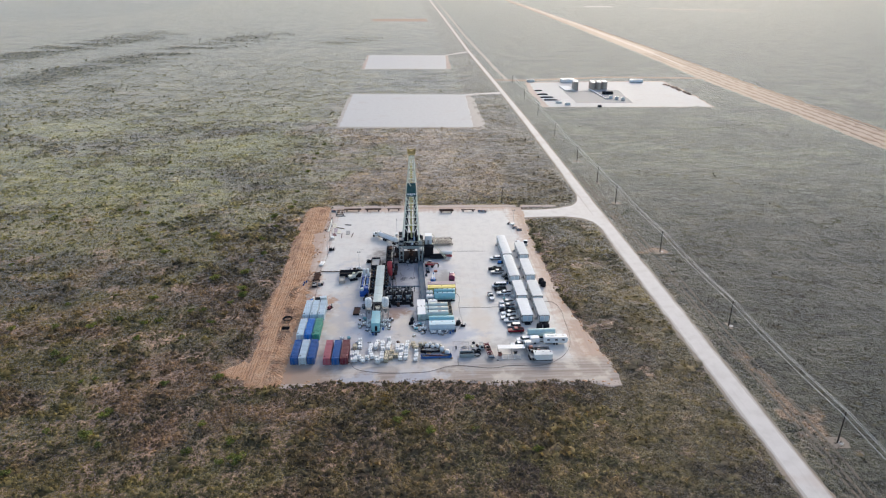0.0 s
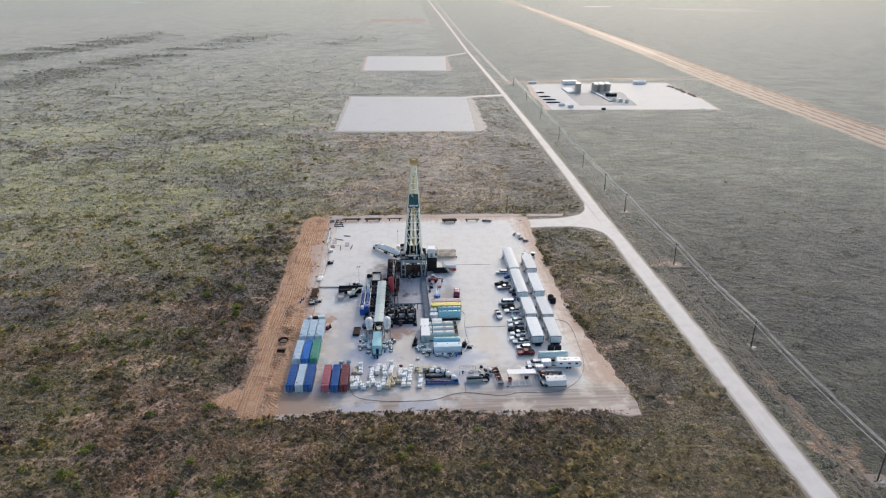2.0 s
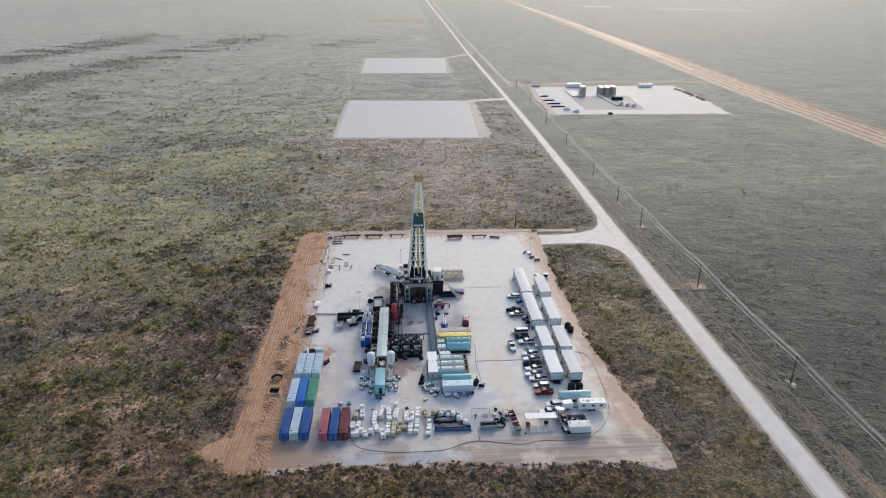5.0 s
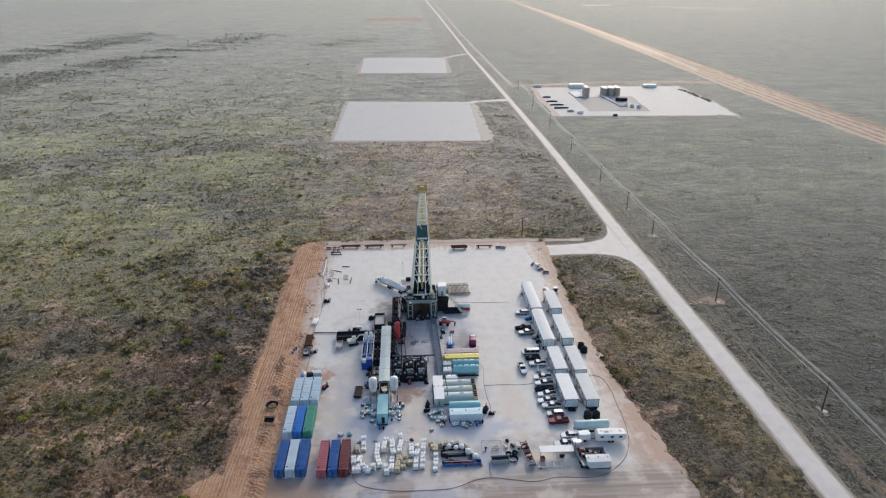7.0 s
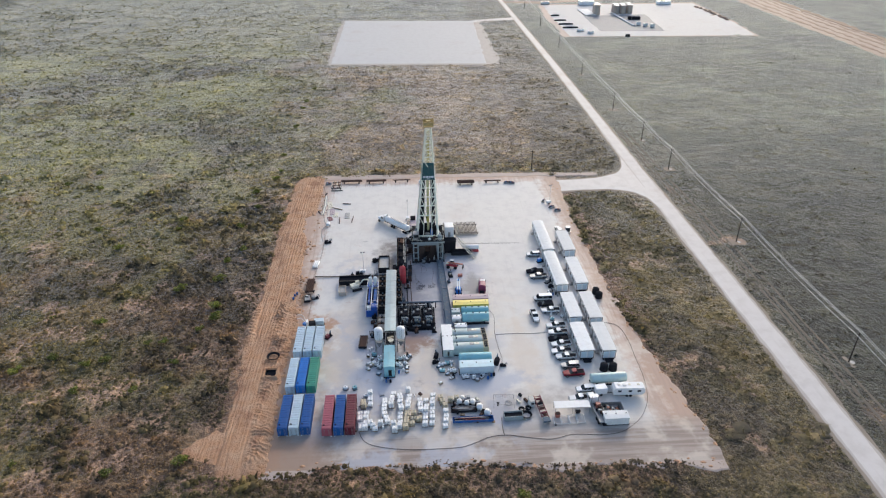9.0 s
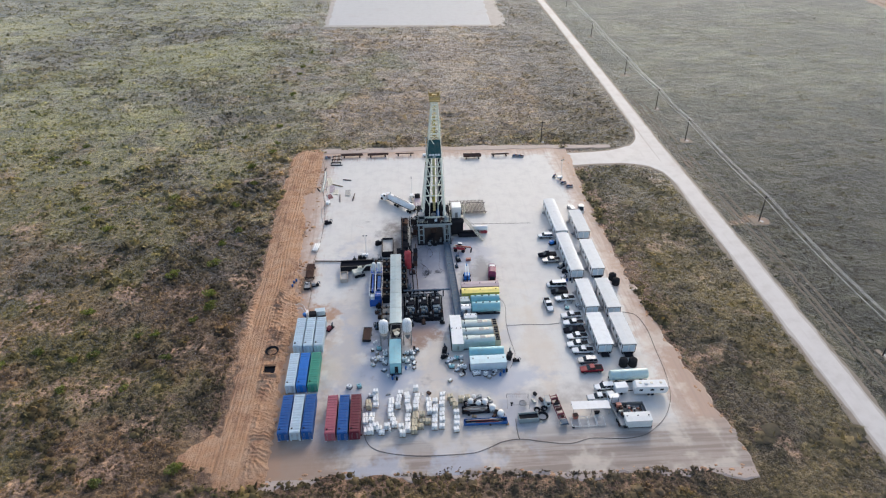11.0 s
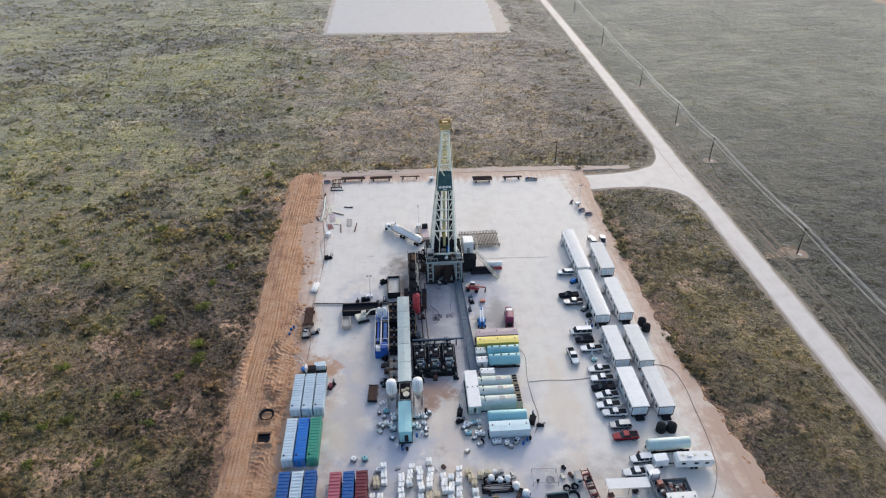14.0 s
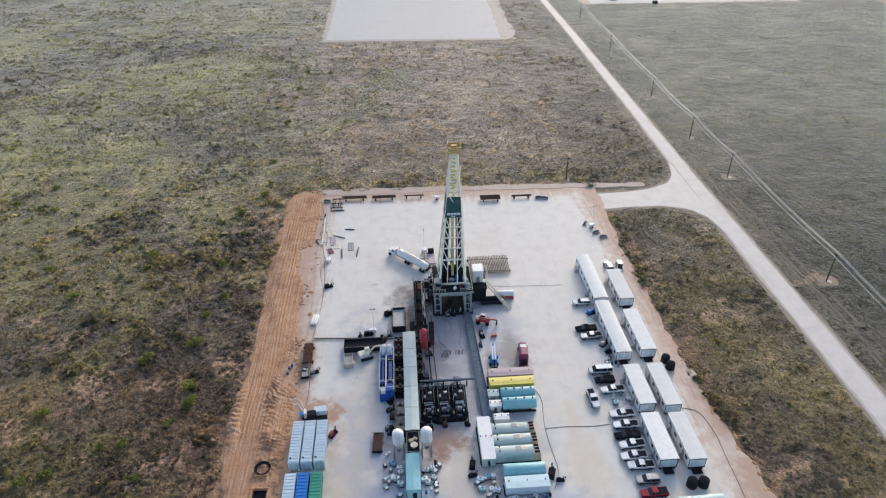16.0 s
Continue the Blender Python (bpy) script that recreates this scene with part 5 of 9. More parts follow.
# ---- site cabins and skid houses ----
def cabin(x, y, L, W=4.0, rz=0.0, label="", arched=False, H=3.5, roof="roof"):
    g = thing("site_trailer", x, y, PAD, rz, label, "trailer", "crew trailers in two rows")
    body = part("body", Shape().box((0, 0, 0.5 + (H - 0.5) / 2), (W - 0.1, L - 0.1, H - 0.5)), "white", g)
    if arched:
        prof = [(W / 2 * math.cos(a), H - 0.2 + 0.5 * math.sin(a) ** 1.4) for a in [math.pi * k / 12 for k in range(13)]]
        part("roof", Shape().extrude([(-W / 2, H - 0.25), (W / 2, H - 0.25)] + prof, -L / 2, L / 2), "roof", g, "pale arched metal roof")
        for k in range(int(L / 3.6)):
            yy = -L / 2 + 1.8 + k * 3.6
            part("roof_seam", Shape().tube([((W / 2 + 0.01) * math.cos(a), yy, H - 0.19 + 0.51 * math.sin(a) ** 1.4) for a in [math.pi * i / 8 for i in range(9)]], 0.014, 4), "roof", g)
    else:
        part("roof", Shape().extrude([(-W / 2 - 0.08, H - 0.02), (W / 2 + 0.08, H - 0.02), (W / 2 + 0.08, H + 0.1), (0, H + 0.2), (-W / 2 - 0.08, H + 0.1)], -L / 2 - 0.05, L / 2 + 0.05), roof, g, "pale flat metal roof")
        for s in (-1, 1):
            part("gutter", Shape().box((s * (W / 2 + 0.1), 0, H + 0.02), (0.09, L + 0.1, 0.16)), "grey", g)
    for s in (-1, 1):
        part("skid_runner", Shape().box((s * (W / 2 - 0.5), 0, 0.25), (0.3, L, 0.5)), "dark", g)
    for k in range(int(L / 3.2)):
        yy = -L / 2 + 1.7 + k * 3.2
        w = part("window", Shape().box((-W / 2 + 0.03, yy, 2.2), (0.1, 1.0, 0.8)), "glass", g)
        part("window_frame", Shape().box((-W / 2 + 0.04, yy, 2.2), (0.06, 1.16, 0.96)), "grey", w)
        part("air_conditioner", Shape().box((W / 2 + 0.2, yy, 1.6), (0.5, 0.8, 0.6)), "grey", g)
    for k in (-0.25, 0.3):
        d = part("door", Shape().box((-W / 2 + 0.02, L * k, 1.55), (0.1, 0.95, 2.05)), "grey", g)
        part("handle", Shape().box((-W / 2 - 0.06, L * k + 0.35, 1.5), (0.06, 0.12, 0.05), 0, 0.01), "dark", d)
        part("step", Shape().box((-W / 2 - 0.6, L * k, 0.3), (1.0, 1.2, 0.25)).box((-W / 2 - 0.3, L * k, 0.55), (0.5, 1.2, 0.2)), "grey", g)
    for s in (-1, 1):
        part("end_post", Shape().box((s * (W / 2 - 0.1), -L / 2 + 0.03, 2.0), (0.14, 0.12, 2.9)), "dark", g)
    part("end_sill", Shape().box((0, -L / 2 + 0.03, 0.62), (W - 0.3, 0.12, 0.25)), "dark", g)
    # south end panels tinted pale blue: their sky-lit shade is in the colour
    for a in (-1, 1):
        part("end_panel", Shape().box((a * W * 0.22, -L / 2 + 0.03, 1.95), (W * 0.36, 0.08, 2.1)), "pale_blue", g)
    part("end_beam", Shape().box((0, -L / 2 + 0.01, H - 0.25), (W - 0.1, 0.1, 0.14)), "dark", g)
    part("hitch_frame", Shape().box((0, -L / 2 - 0.7, 0.35), (2.2, 1.5, 0.3)), "dark", g)
    return g


# ---- vehicles ----
def vehicle(kind, colour, x, y, rz, label):
    """kind: pickup, suv, van. Points along +x before its turn."""
    g = thing({"pickup": "pickup_truck", "suv": "suv", "van": "passenger_van"}[kind], x, y, PAD, rz, label, {"pickup": "pickup", "suv": "car", "van": "van"}[kind], "vehicles parked by the trailers")
    L, W = {"pickup": (5.9, 2.0), "suv": (5.1, 2.0), "van": (5.9, 2.1)}[kind]
    h = L / 2
    if kind == "pickup":
        low = [(-h, 0.55), (h - 0.1, 0.5), (h, 0.75), (h - 0.08, 1.08), (h - 1.35, 1.2), (0.85, 1.22), (-0.75, 1.22), (-h, 1.2)]
        cab = [(1.25, 1.2), (0.55, 1.84), (-0.65, 1.88), (-0.95, 1.2)]
    elif kind == "suv":
        low = [(-h, 0.5), (h - 0.1, 0.45), (h, 0.7), (h - 0.1, 1.0), (h - 1.3, 1.12), (-h, 1.12)]
        cab = [(h - 1.35, 1.1), (h - 2.1, 1.72), (-h + 0.35, 1.76), (-h + 0.05, 1.1)]
    else:
        low = [(-h, 0.45), (h - 0.1, 0.45), (h, 0.75), (h - 0.1, 1.05), (h - 0.8, 1.25), (-h, 1.25)]
        cab = [(h - 0.85, 1.22), (h - 1.55, 2.1), (-h + 0.1, 2.15), (-h + 0.02, 1.22)]
    n = len(low)

    def half(u, w):                            # the body narrows above its shoulder and towards nose and tail
        return W / 2 - (0.1 if w > 0.98 else 0.0) - (0.14 if abs(u) > h - 0.15 else 0.0)

    body = part("body", Shape().put([(u, -half(u, w), w) for u, w in low] + [(u, half(u, w), w) for u, w in low], [(i, (i + 1) % n, n + (i + 1) % n, n + i) for i in range(n)] + [tuple(range(n - 1, -1, -1)), tuple(range(n, 2 * n))]), colour, g)
    part("sill", Shape().box((0, 0, 0.5), (L - 0.5, W - 0.06, 0.22)), "black", g)
    wide = W / 2 - 0.12
    part("cab_roof", Shape().put([(u, s * (wide if w < 1.3 else wide - 0.12), w) for s in (-1, 1) for u, w in cab], [(0, 1, 2, 3), (7, 6, 5, 4), (1, 5, 6, 2), (0, 4, 5, 1), (2, 6, 7, 3)]), "glass", g, "dark tinted cab glass")
    r0, r1 = cab[1], cab[2]
    part("roof_panel", Shape().put([(r0[0] - 0.05, -wide + 0.1, r0[1] + 0.01), (r1[0] + 0.03, -wide + 0.1, r1[1] + 0.01), (r1[0] + 0.03, wide - 0.1, r1[1] + 0.01), (r0[0] - 0.05, wide - 0.1, r0[1] + 0.01),
                                    (r0[0], -wide + 0.16, r0[1] + 0.07), (r1[0], -wide + 0.16, r1[1] + 0.07), (r1[0], wide - 0.16, r1[1] + 0.07), (r0[0], wide - 0.16, r0[1] + 0.07)],
                                   [(4, 5, 6, 7)[::-1], (0, 1, 5, 4), (1, 2, 6, 5), (2, 3, 7, 6), (3, 0, 4, 7)]), colour, g)
    for s in (-1, 1):
        for f in ((0.5,) if kind == "pickup" else (0.35, 0.7)):
            a, b = Vector((cab[0][0], s * (wide + 0.005), cab[0][1])), Vector((cab[1][0], s * (wide - 0.115), cab[1][1]))
            c, d = Vector((cab[3][0], s * (wide + 0.005), cab[3][1])), Vector((cab[2][0], s * (wide - 0.115), cab[2][1]))
            part("pillar", Shape().cyl(a.lerp(c, f), b.lerp(d, f), 0.06, 4), colour, g)
    if kind == "pickup":
        part("load_bed", Shape().box((-h + 1.05, 0, 1.235), (1.85, W - 0.36, 0.05)), "black", g, "dark open load bed")
        for s in (-1, 1):
            part("bed_rail", Shape().box((-h + 1.05, s * (W / 2 - 0.1), 1.28), (2.0, 0.14, 0.16)), colour, g)
        part("tailgate", Shape().box((-h + 0.06, 0, 1.26), (0.12, W - 0.1, 0.16)), colour, g)
    for s in (-1, 1):
        for k in (-h + 1.05, h - 1.0):
            wh = part("wheel", Shape().cyl((k, s * (W / 2 - 0.26), 0.4), (k, s * (W / 2 + 0.02), 0.4), 0.4, 12), "black", g)
            part("rim", Shape().cyl((k, s * (W / 2 + 0.01), 0.4), (k, s * (W / 2 + 0.035), 0.4), 0.24, 8), "silver", wh)
        part("headlight", Shape().box((h - 0.06, s * (W / 2 - 0.3), 0.85), (0.14, 0.4, 0.18)), "glass", g)
        part("tail_light", Shape().box((-h, s * (W / 2 - 0.12), 0.95), (0.08, 0.18, 0.35)), "red", g)
        part("mirror", Shape().box((cab[0][0] - 0.25, s * (W / 2 + 0.1), 1.3), (0.12, 0.24, 0.18)), colour, g)
    for s in (-1, 1):
        part("bumper", Shape().box((s * h, 0, 0.5), (0.14, W - 0.1, 0.2)), "silver", g)
    return g


# ---- tanks, houses and machines on skids ----
def lying_tank(name, x, y, rz, L, r, colour, label, end=None, saddle="dark", hatch=True, z0=0.55, cat="tank", group=""):
    g = thing(name, x, y, PAD, rz, label, cat, group)
    part("shell", Shape().spun((-L / 2, 0, z0 + r), (L / 2, 0, z0 + r), [(0, r * 0.55), (0.008, r * 0.88), (0.02, r * 0.98), (0.03, r), (0.97, r), (0.98, r * 0.98), (0.992, r * 0.88), (1, r * 0.55)], 18), colour, g)
    for s in (-1, 1):
        part("skid_runner", Shape().box((0, s * r * 0.7, z0 / 2), (L * 0.98, 0.25, z0)), saddle, g)
        part("saddle", Shape().box((s * L * 0.32, 0, z0 * 0.8), (0.35, r * 1.7, z0 * 1.4)), saddle, g)
    if hatch:
        for k in (-0.34, -0.1, 0.14, 0.38):
            part("hatch", Shape().cyl((L * k, 0.15, z0 + 2 * r - 0.05), (L * k, 0.15, z0 + 2 * r + 0.16), 0.22, 8), "dark", g)
    if end:
        part("end_skid", Shape().box((L / 2 + 0.8, 0, 1.2), (1.5, 2 * r, 2.2)), end, g)
    return g


def genset(x, y, rz):
    g = thing("generator_house", x, y, PAD, rz, "white rounded generator house with yellow radiator end", "generator", "three generator houses side by side")
    L, W, H = 8.6, 2.9, 3.1
    prof = [(-W / 2, 0.4), (W / 2, 0.4), (W / 2, H - 0.7)] + [(W / 2 * math.cos(a), H - 0.7 + 0.7 * math.sin(a)) for a in [math.pi * k / 10 for k in range(1, 10)]] + [(-W / 2, H - 0.7)]
    part("housing", Shape().extrude(prof, -L / 2, L / 2, "x"), "pale", g)
    part("skid", Shape().box((0.8, 0, 0.2), (L + 2.0, W, 0.4)), "dark", g)
    rad = part("radiator", Shape().box((L / 2 + 0.85, 0, 1.55), (1.5, W - 0.1, 2.4)), "tansack", g, "yellow radiator block")
    for k in range(3):
        part("fan_grille", Shape().box((L / 2 + 0.85, -0.9 + 0.9 * k, 2.8), (1.1, 0.6, 0.12)), "dark", rad)
    part("vent_panel", Shape().box((1.0, 0.1, H + 0.0), (1.3, 1.1, 0.08)), "grey", g)
    part("vent_panel", Shape().box((2.5, 0.1, H + 0.0), (1.3, 0.9, 0.08)), "cream", g)
    for s in (-1, 1):
        part("exhaust", Shape().cyl((-L / 2 + 1.0, s * 0.6, H - 0.2), (-L / 2 + 1.0, s * 0.6, H + 0.5), 0.12, 8), "dark", g)
    for k in range(4):
        part("side_door", Shape().box((-3 + 2 * k, -W / 2 - 0.01, 1.4), (1.7, 0.06, 1.7)), "pale", g)
    return g


def skid_house(name, x, y, L, W, H, colour, roof, label, cat="house", rz=0.0, group=""):
    """Steel house on a skid, its long side along x."""
    g = thing(name, x, y, PAD, rz, label, cat, group)
    part("body", Shape().box((0, 0, 0.35 + (H - 0.35) / 2), (L, W, H - 0.35)), colour, g)
    part("roof", Shape().extrude([(-W / 2 - 0.06, H), (W / 2 + 0.06, H), (W / 2 + 0.06, H + 0.06), (0, H + 0.16), (-W / 2 - 0.06, H + 0.06)], -L / 2 - 0.06, L / 2 + 0.06, "x"), roof, g)
    part("skid", Shape().box((0, 0, 0.18), (L + 0.5, W * 0.9, 0.36)), "dark", g)
    for k in range(max(2, int(L / 2.5))):
        part("side_panel", Shape().box((-L / 2 + 1.2 + k * (L - 2.4) / max(1, int(L / 2.5) - 1), -W / 2 - 0.015, H * 0.52), (1.1, 0.06, H * 0.55)), colour, g)
    for k in (-0.42, 0.0, 0.42):
        part("lifting_eye", Shape().cyl((L * k, 0.2, H + 0.1), (L * k, 0.2, H + 0.3), 0.16, 6), "dark", g)
    d = part("door", Shape().box((L / 2 + 0.015, 0, 1.4), (0.06, 0.95, 2.0)), "grey", g)
    part("handle", Shape().box((L / 2 + 0.07, 0.3, 1.4), (0.06, 0.12, 0.05), 0, 0.01), "dark", d)
    return g


def silo(x, y):
    g = thing("bulk_silo", x, y, PAD, 0, "white upright bulk silo on a steel frame", "silo", "pair of white silos by the mud house")
    part("shell", Shape().capsule((0, 0, 3.9), (0, 0, 7.9), 1.3, 18), "white", g)
    part("hopper", Shape().cyl((0, 0, 1.3), (0, 0, 3.4), 0.3, 14, 1.15), "grey", g)
    for a in (-1, 1):
        for b in (-1, 1):
            part("leg", Shape().box((a * 1.05, b * 1.05, 2.2), (0.2, 0.2, 4.4)), "grey", g)
            part("brace", Shape().cyl((a * 1.05, -1.05 * b, 0.3), (a * 1.05, 1.05 * b, 2.8), 0.07, 5), "grey", g)
        part("cross_rail", Shape().box((0, a * 1.05, 2.6), (2.1, 0.16, 0.16)), "grey", g)
        part("frame_rail", Shape().box((a * 1.05, 0, 0.15), (0.3, 3.0, 0.3)), "grey", g)
    part("ladder", Shape().box((-0.2, -1.36, 5.2), (0.06, 0.06, 6.6), 0, 0.01).box((0.25, -1.36, 5.2), (0.06, 0.06, 6.6), 0, 0.01), "grey", g)
    return g


def mud_system():
    g = thing("mud_house", -14.75, 240.0, PAD, 0, "long roofed mud pit house with pale metal roof panels", "mud house")
    n, L = 5, 34.4
    for k in range(n):                         # roof in five bays
        y0, y1 = -L / 2 + k * L / n, -L / 2 + (k + 1) * L / n - 0.12
        part("roof_panel", Shape().extrude([(-1.7, 4.3), (1.7, 4.3), (1.7, 4.42), (0, 4.6), (-1.7, 4.42)], y0, y1), "pale", g)
    for k in range(11):
        y = -L / 2 + 0.3 + k * (L - 0.6) / 10
        for s in (-1, 1):
            part("post", Shape().box((s * 1.5, y, 3.3), (0.16, 0.16, 2.0)), "dark", g)
    for k in range(3):
        part("mud_tank", Shape().box((-0.2, -11.6 + k * 11.6, 1.2), (3.2, 11.2, 2.3)), "dark", g, "dark steel mud tank")
    return g


def open_tank(name, x, y, L, W, H, colour, inside, label, rz=0.0, cat="tank", group=""):
    """Open-topped steel bin with ribs, its long side along y."""
    g = thing(name, x, y, PAD, rz, label, cat, group)
    t = 0.12
    for s in (-1, 1):
        part("side_wall", Shape().box((s * (W / 2 - t / 2), 0, H / 2 + 0.1), (t, L, H)), colour, g)
        part("end_wall", Shape().box((0, s * (L / 2 - t / 2), H / 2 + 0.1), (W - 2 * t, t, H)), colour, g)
        part("rim", Shape().box((s * (W / 2), 0, H + 0.1), (0.22, L + 0.1, 0.16)), "hose" if colour == "dark" else colour, g)
    part("bottom", Shape().box((0, 0, 0.12), (W - 2 * t, L - 2 * t, 0.2)), colour, g)
    part("fill", Shape().box((0, 0, 0.25 + H * 0.35), (W - 2 * t - 0.02, L - 2 * t - 0.02, H * 0.5)), inside, g)
    for k in range(max(2, int(L / 1.5))):
        y0 = -L / 2 + 0.4 + k * (L - 0.8) / max(1, int(L / 1.5) - 1)
        for s in (-1, 1):
            part("stiffener", Shape().box((s * (W / 2 + 0.06), y0, H / 2), (0.14, 0.14, H)), colour, g)
    if name == "mud_tank":                     # agitators and gratings over the open tank
        for k in range(int(L / 3)):
            y0 = -L / 2 + 1.6 + 3.0 * k
            part("cross_walk", Shape().box((0, y0, H + 0.2), (W - 0.1, 0.9, 0.08)), "rust" if k % 2 else "hose", g)
            a = part("agitator", Shape().cyl((0.1, y0, H + 0.24), (0.1, y0, H + 0.7), 0.3, 10), "dark", g)
            part("motor", Shape().cyl((0.1, y0, H + 0.7), (0.1, y0, H + 1.2), 0.2, 8), "steel_blue", a)
    return g


def mud_pump(x, y):
    g = thing("mud_pump", x, y, PAD, 0, "dark greasy triplex mud pump on a skid", "pump", "three mud pumps in a row")
    part("skid", Shape().box((0, 0, 0.25), (3.0, 9.6, 0.5)), "dark", g)
    part("power_end", Shape().extrude([(-1.2, 0.5), (1.2, 0.5), (1.2, 1.6), (0.7, 2.3), (-0.7, 2.3), (-1.2, 1.6)], -0.6, 2.6), "dark", g)
    part("gear_case", Shape().cyl((-1.35, 1.6, 1.5), (-0.9, 1.6, 1.5), 1.2, 16), "dark", g)
    for k in (-0.75, 0, 0.75):
        part("liner", Shape().cyl((k, -0.6, 1.1), (k, -2.6, 1.1), 0.26, 8), "steel_blue", g)
        part("fluid_module", Shape().box((k, -3.1, 1.2), (0.6, 0.9, 1.3)), "steel_blue", g)
    part("dampener", Shape().capsule((0.9, -3.4, 1.6), (0.9, -3.4, 3.0), 0.45, 12), "steel_blue", g)
    part("discharge_line", Shape().tube([(-1.2, -3.6, 1.5), (0, -3.7, 1.6), (1.4, -3.6, 1.5)], 0.14), "steel_blue", g)
    for k in (-0.7, 0.7):
        part("motor", Shape().cyl((k, 2.9, 1.5), (k, 4.6, 1.5), 0.6, 12), "dark", g)
        part("blower", Shape().box((k, 3.8, 2.3), (0.7, 0.9, 0.6)).cyl((k, 3.8, 2.5), (k, 4.3, 3.1), 0.2, 8), "grey", g)
    part("suction_line", Shape().tube([(-1.3, -4.4, 0.7), (0, -4.5, 0.8), (1.3, -4.4, 0.7)], 0.3), "grey", g)
    part("crosshead_cover", Shape().box((0, -1.2, 1.75), (2.1, 1.0, 0.1), 4, 0.03), "steel_light", g)
    part("lube_tank", Shape().cyl((-0.9, 0.2, 2.3), (-0.9, 0.9, 2.5), 0.3, 8), "grey", g)
    part("control_box", Shape().box((0.5, 1.6, 2.5), (0.9, 0.7, 0.4), 15), "grey", g)
    part("valve_pod", Shape().cyl((-0.4, -3.6, 1.8), (-0.4, -3.6, 2.7), 0.2, 8).cyl((0.2, -3.5, 1.8), (0.2, -3.5, 2.5), 0.22, 8), "steel_light", g)
    for a in (-1, 1):
        part("guard_rail", Shape().cyl((a * 1.4, -1, 2.4), (a * 1.4, 4.6, 2.4), 0.05, 5).cyl((a * 1.4, -1, 0.5), (a * 1.4, -1, 2.4), 0.05, 5).cyl((a * 1.4, 4.6, 0.5), (a * 1.4, 4.6, 2.4), 0.05, 5), "grey", g)
    return g


def blue_unit():
    g = thing("solids_control_unit", -20.8, 244.5, PAD, 0, "blue solids control skid with white rails and two white tanks", "process skid")
    part("lower_tank", Shape().box((0, 0, 1.3), (3.6, 17, 2.4)), "deep_blue", g)
    part("deck", Shape().box((0, -1.5, 2.6), (3.7, 13, 0.12)), "black", g)
    part("stripe_panel", Shape().box((-1.0, -0.5, 3.0), (0.5, 9, 0.8)), "deep_blue", g)
    part("pipe_run", Shape().tube([(-0.2, -6.5, 3.6), (-0.2, 4.4, 3.7), (0.6, 5.0, 3.7)], 0.16), "white", g)
    part("end_tank", Shape().box((0.7, -7.0, 3.1), (1.7, 2.4, 1.2)), "deep_blue", g)
    part("stripe_panel", Shape().box((0.9, -1.2, 3.1), (0.9, 7, 0.9)), "navy", g)
    for x in (-0.8, 0.8):
        part("tank", Shape().capsule((x, 6.0, 2.6), (x, 6.0, 6.0), 0.62, 14), "white", g, "white pressure vessel")
    for y in (-7.0, -4.6, 3.4):
        part("guard_rail", Shape().cyl((-1.8, y, 3.7), (1.8, y, 3.7), 0.07, 5).cyl((-1.8, y, 3.2), (1.8, y, 3.2), 0.07, 5), "white", g)
    for x in (-1.8, 1.8):
        part("guard_rail", Shape().cyl((x, -8, 3.7), (x, 8, 3.7), 0.07, 5).cyl((x, -8, 3.2), (x, 8, 3.2), 0.06, 5), "white", g)
        for k in range(6):
            part("rail_post", Shape().cyl((x, -8 + k * 3.2, 2.5), (x, -8 + k * 3.2, 3.7), 0.05, 5), "white", g)
    part("control_box", Shape().box((-0.9, -7.6, 3.0), (1.2, 1.2, 1.2)), "white", g)
    return g


# ---- pipe, racks, sacks ----
def pipe_rack(x, y, L, n, gap, colour, label, rz=0.0, lay=0.16, layers=1, z=0.9, width=None):
    """Trestles that carry a layer of pipes along y."""
    g = thing("pipe_rack", x, y, PAD, rz, label, "pipe rack")
    w = n * gap
    for s in (-0.36, 0.36):
        part("trestle", Shape().box((0, s * L, z - 0.12), (w + 0.8, 0.25, 0.24)).box((-w / 2, s * L, z / 2 - 0.1), (0.3, 0.5, z - 0.2)).box((w / 2, s * L, z / 2 - 0.1), (0.3, 0.5, z - 0.2)), "dark", g)
    first = None
    for j in range(layers):
        for k in range(n):
            m = pose(-w / 2 + gap * (k + 0.5), random.uniform(-0.25, 0.25), z + lay + j * lay * 1.8)
            if first is None:
                first = part("pipe", Shape().cyl((0, -L / 2, 0), (0, L / 2, 0), lay, 7), colour, g)
                first.matrix_basis = m
            else:
                again(first, g, m)
    return g


